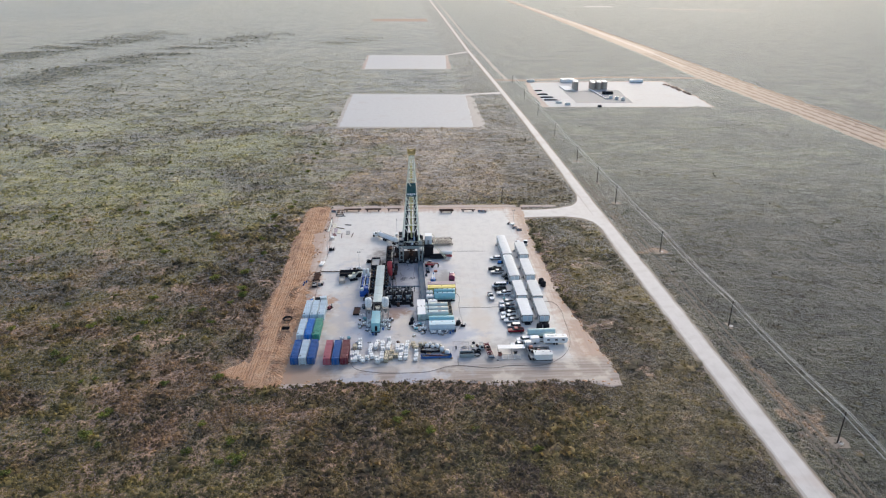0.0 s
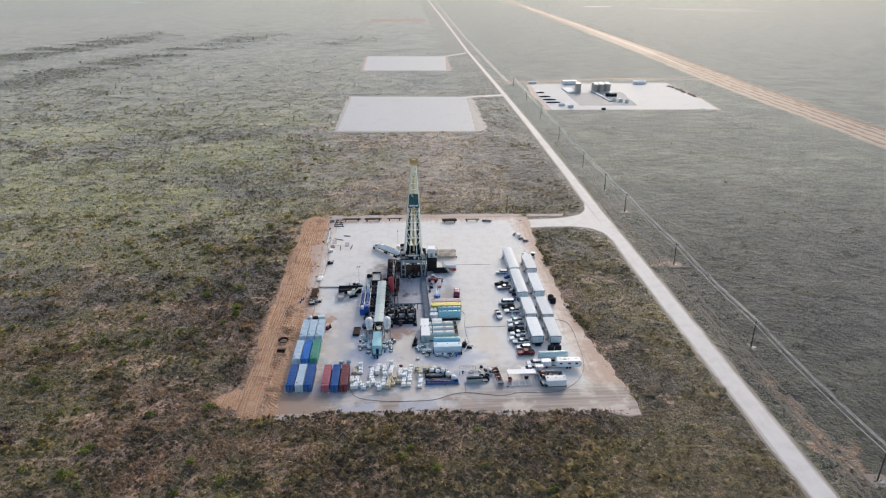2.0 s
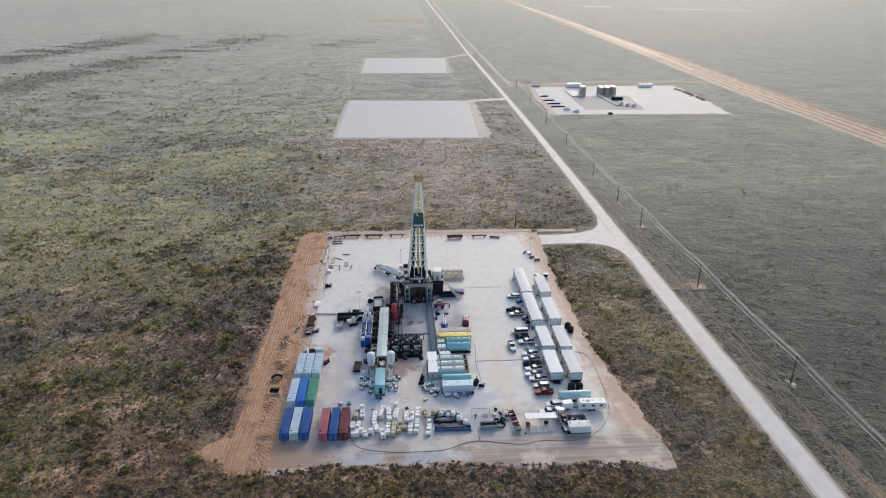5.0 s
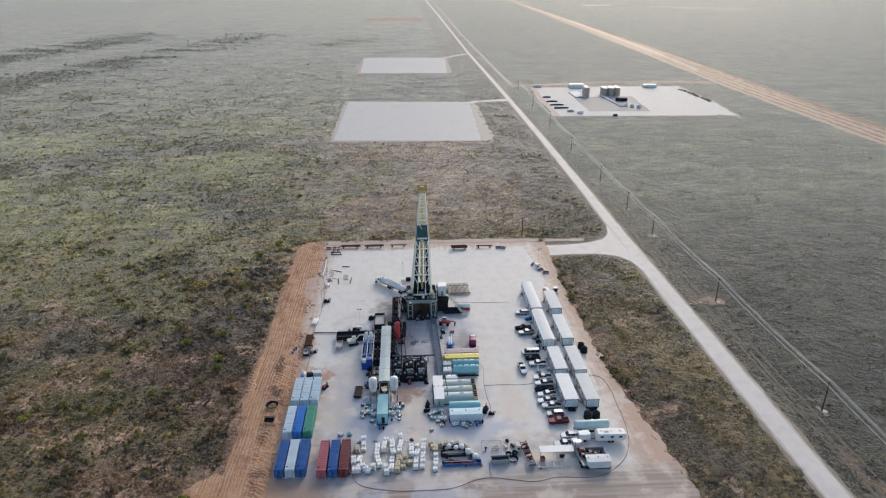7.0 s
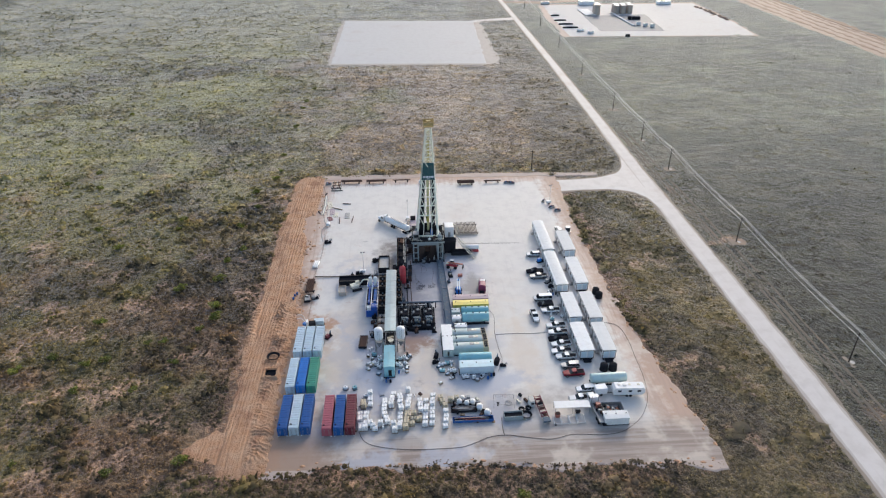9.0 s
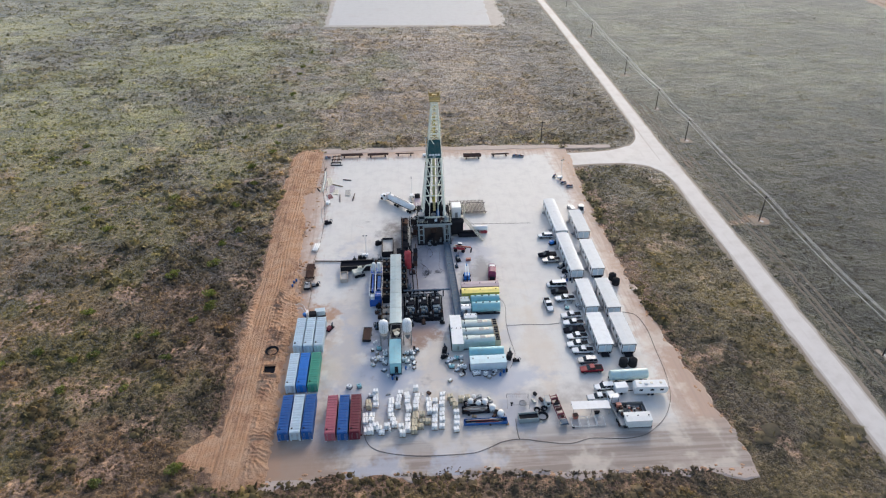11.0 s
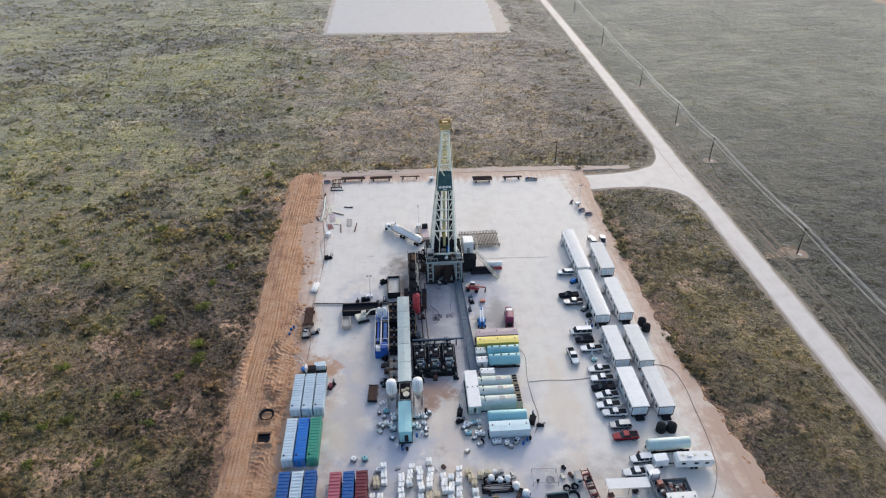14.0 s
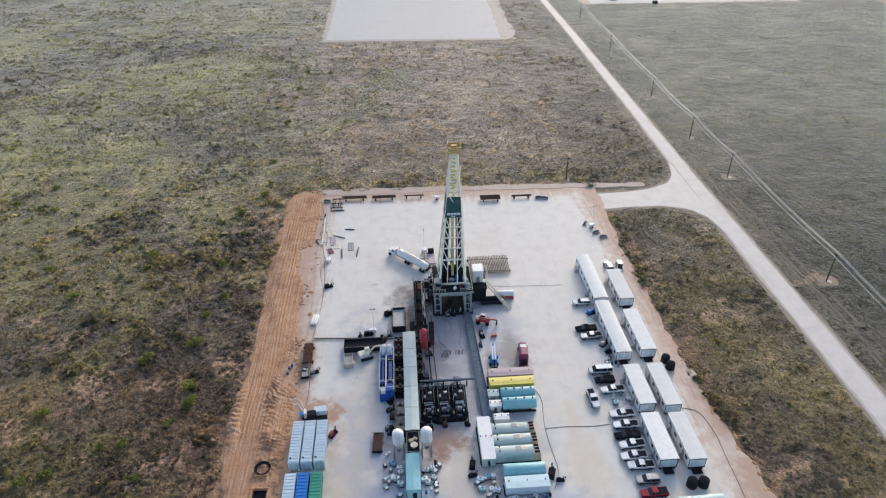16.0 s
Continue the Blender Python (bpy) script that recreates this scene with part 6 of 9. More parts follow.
def pallet(x, y, rz, h, colour, label, proto={}):
    key = (h, colour)
    if key not in proto:
        g = thing("sack_pallet", x, y, PAD, rz, label, "pallet", "pallets of sacked mud chemicals")
        run = part("runner", Shape().box((0, 0, 0.06), (0.12, 1.15, 0.12), 0, 0.01), "wood", g)
        run.matrix_basis = pose(-0.5, 0, 0)
        again(run, g, pose(0, 0, 0)), again(run, g, pose(0.5, 0, 0))
        part("pallet_deck", Shape().box((0, 0, 0.14), (1.15, 1.15, 0.04), 0, 0.005), "wood", g)
        rows = max(2, int(h / 0.42))
        sack = Shape().box((0, 0, 0), (0.55, 1.08, h / rows * 0.98), 0, 0.11)
        first = None
        for r in range(rows):
            for a in (-1, 1):
                m = pose(a * 0.285 + 0.03 * math.sin(r * 2.3), 0.02 * a, 0.16 + (r + 0.5) * (h / rows), 0, 0, 3 * math.sin(r * 1.7 + a))
                if first is None:
                    first = part("sack", sack, colour, g)
                    first.matrix_basis = m
                else:
                    again(first, g, m)
        g.scale = (1.18, 1.18, 1.0)
        proto[key] = g
        return g
    o = copy_thing(proto[key], pose(x, y, PAD, 0, 0, rz))
    o["label"] = label
    return o


# ---- power line ----
def power_pole(x, y, h=10.4, arm=True):
    g = thing("power_pole", x, y, 0, 0, "dark wooden power pole with one crossarm", "power pole", "line of power poles")
    part("shaft", Shape().cyl((0, 0, -0.3), (0, 0, h), 0.2, 8, 0.13), "pole", g)
    part("crossarm", Shape().box((0, 0, h - 0.7), (2.6, 0.14, 0.16)), "pole", g)
    part("base_pad", Shape().cyl((0.9, -0.3, -0.05), (0.9, -0.3, 0.08), 0.75, 10), "concrete", g, "pale patch of concrete at the pole's foot")
    for k in (-1.2, 0.0, 1.2):
        part("insulator", Shape().cyl((k, 0, h - 0.62 if k else h), (k, 0, h - 0.3 if k else h + 0.25), 0.07, 6), "cream", g)
    return g


# ---- things on the pad ----
rig()
catwalk()
mud_system()
blue_unit()
BOXES = [("pale_blue", "pale blue-white corrugated shipping container"), ("roof", "grey-white corrugated shipping container"), ("blue", "blue corrugated shipping container"), ("green_box", "green corrugated shipping container"), ("navy", "navy blue corrugated shipping container"),
         ("rose", "faded rose-red corrugated shipping container"), ("maroon", "maroon corrugated shipping container")]
CN = dict(BOXES)
for x, y, c in ((-41.5, 223.0, "pale_blue"), (-38.7, 223.0, "pale_blue"), (-35.9, 223.0, "pale_blue"), (-41.5, 208.2, "pale_blue"), (-38.7, 208.2, "blue"), (-35.9, 208.2, "green_box"),
                (-41.2, 193.0, "navy"), (-38.4, 193.0, "pale_blue"), (-35.6, 193.0, "navy"), (-30.2, 192.2, "rose"), (-27.3, 192.2, "navy"), (-24.5, 192.2, "maroon")):
    container(c, CN[c], x, y, rz=0.6)
WHITE_CABIN, GREY_CABIN = "white crew trailer with flat pale roof on skids", "long pale crew trailer with arched metal roof"
for x, y, L, W, arched in ((41.4, 217.8, 13.4, 4.1, 0), (47.7, 217.4, 13.4, 3.9, 0), (42.0, 234.1, 13.4, 4.0, 0), (48.1, 233.7, 14.2, 4.0, 0),
                           (42.0, 280.3, 22.5, 4.2, 1), (41.8, 256.6, 22.0, 4.2, 1), (49.4, 275.4, 14.6, 4.2, 0), (48.6, 254.6, 16.9, 4.0, 0)):
    cabin(x, y, L, W, 0.4, GREY_CABIN if arched else WHITE_CABIN, bool(arched), roof="pale_roof" if (x, y) in ((41.4, 217.8), (42.0, 234.1)) else "roof")
for kind, colour, x, y, rz, label in (
        ("suv", "white", 36.8, 270.6, 178, "white car parked beside a trailer"), ("pickup", "black", 35.1, 258.8, 180, "black pickup parked beside a trailer"), ("pickup", "silver", 35.8, 255.6, 182, "silver pickup with dark load bed"),
        ("van", "white", 34.7, 242.1, 180, "white passenger van with dark windows"), ("suv", "black", 34.9, 238.6, 178, "dark estate car beside the van"), ("pickup", "white", 35.9, 235.1, 181, "white pickup with open dark bed"),
        ("pickup", "white", 30.3, 232.5, 274, "white pickup parked apart, nose to the south"), ("pickup", "white", 35.9, 227.1, 182, "white crew-cab pickup with open bed"), ("pickup", "white", 35.8, 223.7, 179, "white pickup with dark bed"),
        ("pickup", "black", 35.2, 220.5, 180, "black pickup in the parked row"), ("pickup", "white", 35.5, 217.9, 183, "white pickup with loaded bed"), ("pickup", "white", 34.9, 214.7, 182, "white crew-cab pickup with open bed"),
        ("pickup", "white", 35.7, 212.1, 178, "white crew-cab pickup with open bed"), ("suv", "silver", 36.0, 208.3, 180, "silver estate car with dark windows"), ("pickup", "red", 36.2, 204.9, 181, "dark red pickup with open bed"),
        ("suv", "white", 50.0, 288.6, 96, "white car behind a trailer"), ("pickup", "white", 53.6, 288.4, 78, "white pickup behind a trailer"), ("suv", "white", 37.9, 198.4, 183, "white estate car near the pickup"), ("pickup", "white", 35.6, 194.9, 181, "white crew-cab pickup with open bed")):
    vehicle(kind, {"red": "dark_red", "black": "car_black"}.get(colour, colour), x, y, rz, label)
# generators, fuel and water
genset(7.8, 223.4, 0), genset(7.9, 220.1, 0), genset(7.9, 216.8, 0)
skid_house("skid_house", 10.8, 241.2, 11.4, 2.6, 3.0, "mauve", "mauve", "mauve steel house on a skid", group="skid houses east of the catwalk")
skid_house("skid_house", 10.6, 238.0, 11.2, 2.6, 3.0, "yellow", "yellow", "yellow steel house on a skid", group="skid houses east of the catwalk")
skid_house("skid_house", 2.0, 220.6, 3.0, 12.2, 3.0, "pale", "white", "pale control house beside the generators", group="skid houses east of the catwalk")
skid_house("skid_house", 9.4, 208.2, 9.4, 2.9, 2.9, "pale_blue", "pale_ice", "pale blue-white steel house on a skid", group="skid houses east of the catwalk")
lying_tank("fuel_tank", 11.6, 234.7, 0, 8.6, 1.45, "teal", "teal cylindrical fuel tank", group="teal tanks")
lying_tank("fuel_tank", 11.5, 231.3, 0, 8.4, 1.5, "teal", "teal cylindrical fuel tank", group="teal tanks")
lying_tank("fuel_tank", 9.4, 211.8, 0, 9.4, 1.5, "teal", "teal cylindrical water tank", hatch=False, group="teal tanks")
skid_house("pump_house", 5.6, 234.7, 2.6, 2.2, 2.5, "pale", "pale", "small pale pump house at a tank's end", "pump house")
skid_house("pump_house", 5.6, 231.3, 2.8, 2.0, 2.4, "white", "white", "small white pump house at a tank's end", "pump house")
skid_house("pump_house", 6.6, 227.2, 3.6, 1.8, 2.2, "white", "white", "small white house between the tanks", "pump house")
lying_tank("water_tank", 44.8, 201.2, 1, 9.9, 1.35, "lime", "faded pale green cylindrical water tank", hatch=False)
lying_tank("gas_tank", 14.2, 275.6, -2, 6.0, 0.9, "white", "white cylindrical tank on a red frame", hatch=False, saddle="red", z0=0.9)
silo(-18.0, 219.6), silo(-11.6, 219.8)
g = thing("mixing_house", -14.9, 212.0, PAD, 0, "teal-grey mixing house with a dark doorway", "mud house")
part("body", Shape().box((0, 0, 1.9), (2.9, 9.4, 3.6)), "teal", g)
part("roof", Shape().extrude([(-1.55, 3.7), (1.55, 3.7), (1.55, 3.78), (0, 3.92), (-1.55, 3.78)], -4.8, 4.8), "teal", g)
part("doorway", Shape().box((0.2, -4.71, 1.5), (0.9, 0.06, 2.2)), "black", g)
part("skid", Shape().box((0, 0, 0.1), (3.2, 10, 0.2)), "dark", g)
g = thing("hopper_platform", -14.7, 219.8, PAD, 0, "railed grey platform with mixing hoppers and sacks", "platform")
part("deck", Shape().box((0, 0, 2.9), (3.0, 5.8, 0.2)), "dark", g)
for a in (-1, 1):
    for b in (-1, 1):
        part("post", Shape().box((a * 1.35, b * 2.7, 2.0), (0.18, 0.18, 4.0)), "grey", g)
    part("rail", Shape().cyl((a * 1.4, -2.8, 4.0), (a * 1.4, 2.8, 4.0), 0.07, 5), "grey", g)
    part("rail", Shape().cyl((-1.4, a * 2.8, 4.0), (1.4, a * 2.8, 4.0), 0.07, 5), "grey", g)
part("hopper", Shape().cyl((0.2, -0.8, 3.0), (0.2, -0.8, 3.9), 0.4, 10, 0.85), "cream", g)
part("sack_heap", Shape().box((-0.4, 0.9, 3.3), (1.2, 0.9, 0.6), 12, 0.15).box((0.5, 1.5, 3.25), (0.9, 0.7, 0.5), -20, 0.12), "tansack", g)
mud_pump(-10.6, 234.2), mud_pump(-6.8, 234.2), mud_pump(-3.0, 234.2)
g = thing("pump_manifold", -6.5, 240.0, PAD, 0, "grey pipe bridge from the mud pumps to the catwalk", "pipe")
part("pipe", Shape().cyl((-6, -0.1, 2.6), (8.0, 0.2, 2.2), 0.26, 8), "steel_blue", g)
part("pipe", Shape().cyl((-4, 1.0, 1.6), (4, 1.0, 1.6), 0.14, 8), "steel_blue", g)
for k in (-5, 0, 6):
    part("stand", Shape().box((k, 0.2, 1.1), (0.25, 0.9, 2.2)), "dark", g)
g = thing("gas_separator", -10.9, 254.0, PAD, 0, "bright red upright mud gas separator", "vessel")
part("shell", Shape().capsule((0, 0, 0.9), (0, 0, 7.6), 1.05, 16), "red", g)
for a in (-0.6, 0.6):
    part("leg", Shape().box((a, 0, 0.5), (0.2, 0.9, 1.0)), "red", g)
part("vent_line", Shape().tube([(0, 0, 7.1), (0, 0, 7.7), (-1.2, 0.6, 7.7), (-1.2, 4, 7.2)], 0.12), "dark", g)
open_tank("mud_tank", -17.6, 230.0, 11, 2.4, 2.4, "dark", "grey", "dark open steel mud tank", group="mud tanks")
open_tank("mud_tank", -17.6, 242.0, 10, 2.4, 2.4, "dark", "dark", "dark open steel mud tank", group="mud tanks")
open_tank("mud_tank", -17.8, 253.0, 9, 2.4, 2.4, "dark", "dark", "dark open steel mud tank", group="mud tanks")
open_tank("settling_tank", -17.6, 266.4, 8.6, 3.6, 2.2, "dark", "concrete", "dark open settling tank with grey mud")
open_tank("cuttings_bin", -27.4, 256.4, 10.4, 3.4, 2.0, "dark", "dark", "long dark steel cuttings bin", 90)
# pipe and racks
pipe_rack(11.6, 292.3, 9.4, 25, 0.52, "pipe", "rack of grey-brown drill pipe beside the rig", lay=0.17, z=0.8)
pipe_rack(-33.8, 341.0, 9.2, 5, 0.42, "rust", "rusty pipe lying on trestles at the pad's edge", 90)
pipe_rack(-22.6, 340.6, 8.8, 5, 0.42, "rust", "rusty pipe lying on trestles at the pad's edge", 90)
pipe_rack(-11.2, 340.6, 7.6, 2, 0.4, "rust", "two pipes on trestles at the pad's edge", 90)
pipe_rack(17.8, 336.4, 7.4, 7, 0.42, "rust", "stack of rusty pipe on trestles", 90, layers=2)
pipe_rack(29.8, 337.0, 7.6, 3, 0.4, "rust", "rusty pipe on low trestles", 90)
pipe_rack(-42.2, 254.2, 7.6, 7, 0.36, "rust", "bundle of dark pipe on short trestles", 2, layers=2)
# pallets of sacks: columns running away from the containers
rnd = random.Random(5)
WHITE_SACKS, TAN_SACKS = "shrink-wrapped pallet of white sacks", "pallet of tan sacks"
for (x0, y0), (x1, y1), n, colour in (
        ((-20.0, 200.3), (-19.9, 196.4), 4, "sack"), ((-21.6, 197.1), (-21.4, 195.6), 2, "tansack"), ((-22.3, 193.0), (-21.9, 187.8), 5, "sack"), ((-20.6, 192.6), (-20.8, 187.9), 4, "sack"), ((-19.5, 189.4), (-18.2, 187.6), 3, "sack"),
        ((-16.1, 197.6), (-16.1, 193.7), 4, "sack"), ((-15.9, 192.2), (-15.3, 189.6), 3, "sack"), ((-16.9, 189.0), (-16.9, 189.0), 1, "sack"), ((-13.8, 199.9), (-14.4, 195.6), 4, "sack"), ((-12.1, 199.2), (-11.8, 194.0), 5, "sack"), ((-11.9, 192.2), (-12.1, 187.8), 4, "sack"),
        ((-13.6, 188.6), (-13.3, 186.8), 2, "sack"), ((-9.9, 201.0), (-9.9, 201.0), 1, "sack"), ((-9.6, 198.6), (-10.0, 194.4), 4, "sack"), ((-10.2, 192.7), (-10.6, 187.4), 5, "tansack"), ((-8.5, 191.9), (-8.9, 188.8), 3, "tansack"), ((-6.8, 197.0), (-6.6, 193.1), 4, "sack"),
        ((-7.1, 190.1), (-7.1, 190.1), 1, "tansack"), ((-5.1, 196.5), (-5.1, 196.5), 1, "sack"), ((-5.2, 194.6), (-5.7, 188.4), 5, "sack"), ((-3.4, 198.3), (-4.0, 188.6), 7, "sack"), ((-1.3, 197.5), (-0.2, 194.7), 3, "tansack"), ((-0.1, 192.5), (-0.6, 187.3), 4, "sack"), ((1.4, 196.6), (3.0, 197.2), 2, "tansack")):
    for k in range(n):
        u = k / max(1, n - 1)
        pallet(x0 + (x1 - x0) * u + rnd.uniform(-0.12, 0.12), y0 + (y1 - y0) * u + rnd.uniform(-0.1, 0.1), rnd.uniform(-9, 9), rnd.choice((0.9, 1.2, 1.5)), colour, WHITE_SACKS if colour == "sack" else TAN_SACKS)


def bulk_bag(x, y, r, h):
    g = thing("bulk_bag", x, y, PAD, rnd.uniform(0, 90), "bulging white bulk bag standing on a pallet", "bag", "bulk bags in the store row")
    part("bag", Shape().spun((0, 0, 0.14), (0, 0, h), [(0, r * 0.95), (0.1, r), (0.7, r * 1.02), (0.88, r * 0.9), (0.94, r * 0.35), (1, r * 0.3)], 6), "sack", g)
    part("pallet", Shape().box((0, 0, 0.07), (1.2, 1.2, 0.14)), "wood", g)
    for a in (-1, 1):
        part("loop", Shape().tube([(a * r * 0.6, -0.2, h * 0.85), (a * r * 0.6, 0, h * 1.05), (a * r * 0.6, 0.2, h * 0.85)], 0.04, 5), "sack", g)


for x, y, r, h in ((3.6, 195.6, 0.75, 1.6), (5.5, 195.0, 0.7, 1.5), (7.1, 195.2, 0.75, 1.7), (8.7, 193.2, 0.85, 1.8), (10.5, 191.3, 0.85, 1.6), (4.5, 197.2, 0.6, 1.3)):
    bulk_bag(x, y, r, h)

# ---- power line along the road ----
POLES = [(117, 72), (116.4, 140), (115.8, 205.5), (115.4, 276), (115.2, 347), (115.0, 386), (114.8, 438), (115.5, 517), (117, 600), (119, 690), (121, 790)]
for x, y in POLES:
    power_pole(x, y)
power_pole(50.3, 350.5, 10.0)
for k, (x, y) in enumerate(POLES[:8]):         # soil bared round the poles
    w = 1.6 + 0.7 * math.sin(k * 2.4)
    sheet("bare_soil", [(x - w, y - 2.4), (x - w * 1.5, y), (x - w, y + 2.4)], [(x + w, y - 2.4), (x + w * 1.6, y), (x + w, y + 2.4)], 0.03, "shoulder", "patch of bare soil at a power pole's foot", 0.8, 0.8, 60 + k)
for k in (-1.2, 0.0, 1.2):
    for (x0, y0), (x1, y1) in zip(POLES, POLES[1:]):
        z = 10.15 if k else 10.65
        pts = [(x0 + k + (x1 - x0) * i / 10, y0 + (y1 - y0) * i / 10, z - 4 * 0.9 * (i / 10) * (1 - i / 10)) for i in range(11)]
        tagged(part("power_line", Shape().tube(pts, 0.09 if y0 < 380 else 0.125, 4), "wire"), "thin bare aluminium power line between poles", "cable", "power lines")


# ---- the row of gear along the pad's south side ----
def hose(name, pts, r, label, z=0.06, material="hose"):
    """Flexible line lying on the ground through the given places."""
    pts = [Vector((*p, PAD + z)) for p in pts]
    fine = []
    for k in range(len(pts) - 1):
        p0, p1, p2, p3 = pts[max(0, k - 1)], pts[k], pts[k + 1], pts[min(len(pts) - 1, k + 2)]
        for i in range(6):
            t = i / 6
            fine.append(0.5 * (2 * p1 + (p2 - p0) * t + (2 * p0 - 5 * p1 + 4 * p2 - p3) * t * t + (3 * p1 - p0 - 3 * p2 + p3) * t ** 3))
    return tagged(part(name, Shape().tube(fine + [pts[-1]], r, 6), material), label, "hose")


hose("supply_hose", [(-24.0, 198.6), (-22.6, 192), (-22.2, 187), (-20.4, 183.6), (-16.6, 181.8), (-10, 180.6), (-3.2, 180.4), (3, 180.6), (7, 182), (10.2, 183.4), (14.6, 183.8), (20, 182.6), (25.5, 181.8), (31, 183), (38.3, 182.4), (43, 183), (46, 184.6), (49.4, 187.4), (51.8, 190.6), (54, 195.4), (55.4, 203), (55.8, 212), (56.2, 220), (55, 226.6), (51.5, 228.4), (49, 228.6)], 0.055, "long black supply hose lying along the pad's edge")
hose("supply_hose", [(16.0, 238), (17.6, 234), (16.8, 226), (16.9, 219), (17.3, 212.5), (15.4, 207.6)], 0.055, "black hose curling beside the fuel tanks")
hose("supply_hose", [(16.7, 224.5), (22, 224.8), (28, 224.4), (33, 224.8)], 0.05, "thin dark line across the gravel")
hose("supply_hose", [(11.3, 281.6), (18, 281.2), (25, 280.9), (33, 280.6)], 0.04, "thin dark line across the gravel")
hose("supply_hose", [(-47.0, 342), (-44.1, 327), (-44.8, 318), (-43.0, 308), (-40.8, 288), (-41.0, 271), (-41.9, 260), (-40.9, 244), (-41.0, 236)], 0.06, "grey hose along the pad's west edge")
hose("supply_hose", [(-41.5, 261.2), (-34, 260.6), (-26, 260.0), (-19, 259.4)], 0.2, "thick dark pipe from the pits to the west edge", 0.3)
hose("supply_hose", [(14, 190), (13.8, 186), (14.0, 183.8)], 0.07, "short dark line across the gravel")


def basket(x, y, L, W, H, cage, load, label, rz=0.0, n=14, tubes=True):
    """Low steel cage basket full of tubulars, its long side along x."""
    g = thing("tool_basket", x, y, PAD, rz, label, "basket")
    part("floor_plate", Shape().box((0, 0, 0.15), (L, W, 0.14)), cage, g)
    for s in (-1, 1):
        part("side_rail", Shape().box((0, s * W / 2, 0.2 + H / 2), (L, 0.1, H)), cage, g)
        part("end_rail", Shape().box((s * L / 2, 0, 0.2 + H / 2), (0.1, W, H)), cage, g)
    rnd = random.Random(int(x * 7 + y))
    for k in range(n):
        if tubes:
            r, yy, zz = rnd.uniform(0.07, 0.14), rnd.uniform(-W * 0.42, W * 0.42), rnd.uniform(0.35, 0.25 + H)
            l = L * rnd.uniform(0.5, 0.94)
            x0 = rnd.uniform(-L * 0.47, L * 0.47 - l)
            part("tubular", Shape().cyl((x0, yy, zz), (x0 + l, yy + rnd.uniform(-0.2, 0.2), zz), r, 6), rnd.choice(load), g)
        else:
            part("fitting", Shape().box((rnd.uniform(-L * 0.42, L * 0.42), rnd.uniform(-W * 0.36, W * 0.36), 0.2 + H * rnd.uniform(0.3, 0.8)), (rnd.uniform(0.3, 0.9), rnd.uniform(0.2, 0.6), rnd.uniform(0.2, 0.5)), rnd.uniform(0, 90)), rnd.choice(load), g)
    return g


basket(6.6, 189.3, 10.4, 1.5, 0.7, "navy", ("dark", "maroon", "dark", "grey"), "blue basket of dark drill collars", 0, 14)
basket(4.6, 193.2, 6.6, 2.0, 0.6, "dark", ("dark", "rust", "grey", "dark"), "dark basket crammed with drilling tools", 0, 18)
basket(4.9, 195.3, 6.0, 1.2, 0.6, "dark", ("rust", "dark", "grey"), "dark basket of valves and fittings", 0, 14, False)
g = thing("tool_cage", 15.3, 195.0, PAD, -4, "open grey wire cage with loose fittings", "cage")
for a in (-1, 1):
    for b in (-1, 1):
        part("post", Shape().box((a * 2.7, b * 1.8, 0.7), (0.1, 0.1, 1.4)), "grey", g)
    part("rail", Shape().cyl((-2.7, a * 1.8, 1.4), (2.7, a * 1.8, 1.4), 0.05, 5), "grey", g)
    part("rail", Shape().cyl((a * 2.7, -1.8, 1.4), (a * 2.7, 1.8, 1.4), 0.05, 5), "grey", g)
for k in range(12):
    part("bar", Shape().cyl((-2.6 + k * 0.47, 1.8, 0.1), (-2.6 + k * 0.47, 1.8, 1.4), 0.025, 4), "grey", g)
part("hose_coil", Shape().tube([(1.2 + 0.9 * math.cos(a), -0.3 + 0.9 * math.sin(a), 0.15 + 0.02 * k) for k, a in enumerate([i * 0.5 for i in range(26)])], 0.08), "grey", g)
part("valve", Shape().cyl((-1.6, -0.8, 0), (-1.6, -0.8, 0.9), 0.2, 8).box((-1.6, -0.8, 1.0), (0.7, 0.3, 0.3)), "dark", g)
open_tank("waste_bin", 17.0, 189.6, 4.9, 2.0, 1.3, "steel_light", "black", "pale grey-teal open waste bin with dark contents", 92)


def reel(x, y, r, label, rz=0, up=0.0):
    g = thing("hose_reel", x, y, PAD + up, rz, label, "reel", "hose coils on the gravel")
    for k in range(4):
        part("coil", Shape().tube([(r * (0.72 + 0.07 * k) * math.cos(i * 0.3307), r * (0.72 + 0.07 * k) * math.sin(i * 0.3307), 0.12 + 0.12 * k) for i in range(20)], 0.1), "black", g)
    return g


reel(20.6, 190.2, 1.4, "coil of heavy black hose"), reel(21.4, 192.6, 0.8, "small coil of black hose"), reel(19.6, 192.3, 0.8, "small coil of black hose")
reel(-48.4, 217.3, 1.9, "large black hose ring on red dirt", 0, 0.75)
g = thing("tool_cabinet", 22.4, 194.2, PAD, 3, "pale grey steel tool cabinet", "cabinet")
part("body", Shape().box((0, 0, 1.0), (1.3, 2.2, 1.9)), "roof", g)
part("lid", Shape().box((0, 0, 2.0), (1.4, 2.3, 0.1)), "grey", g)
part("gauge_panel", Shape().box((0.1, -1.12, 1.2), (0.7, 0.06, 0.7)), "dark", g)
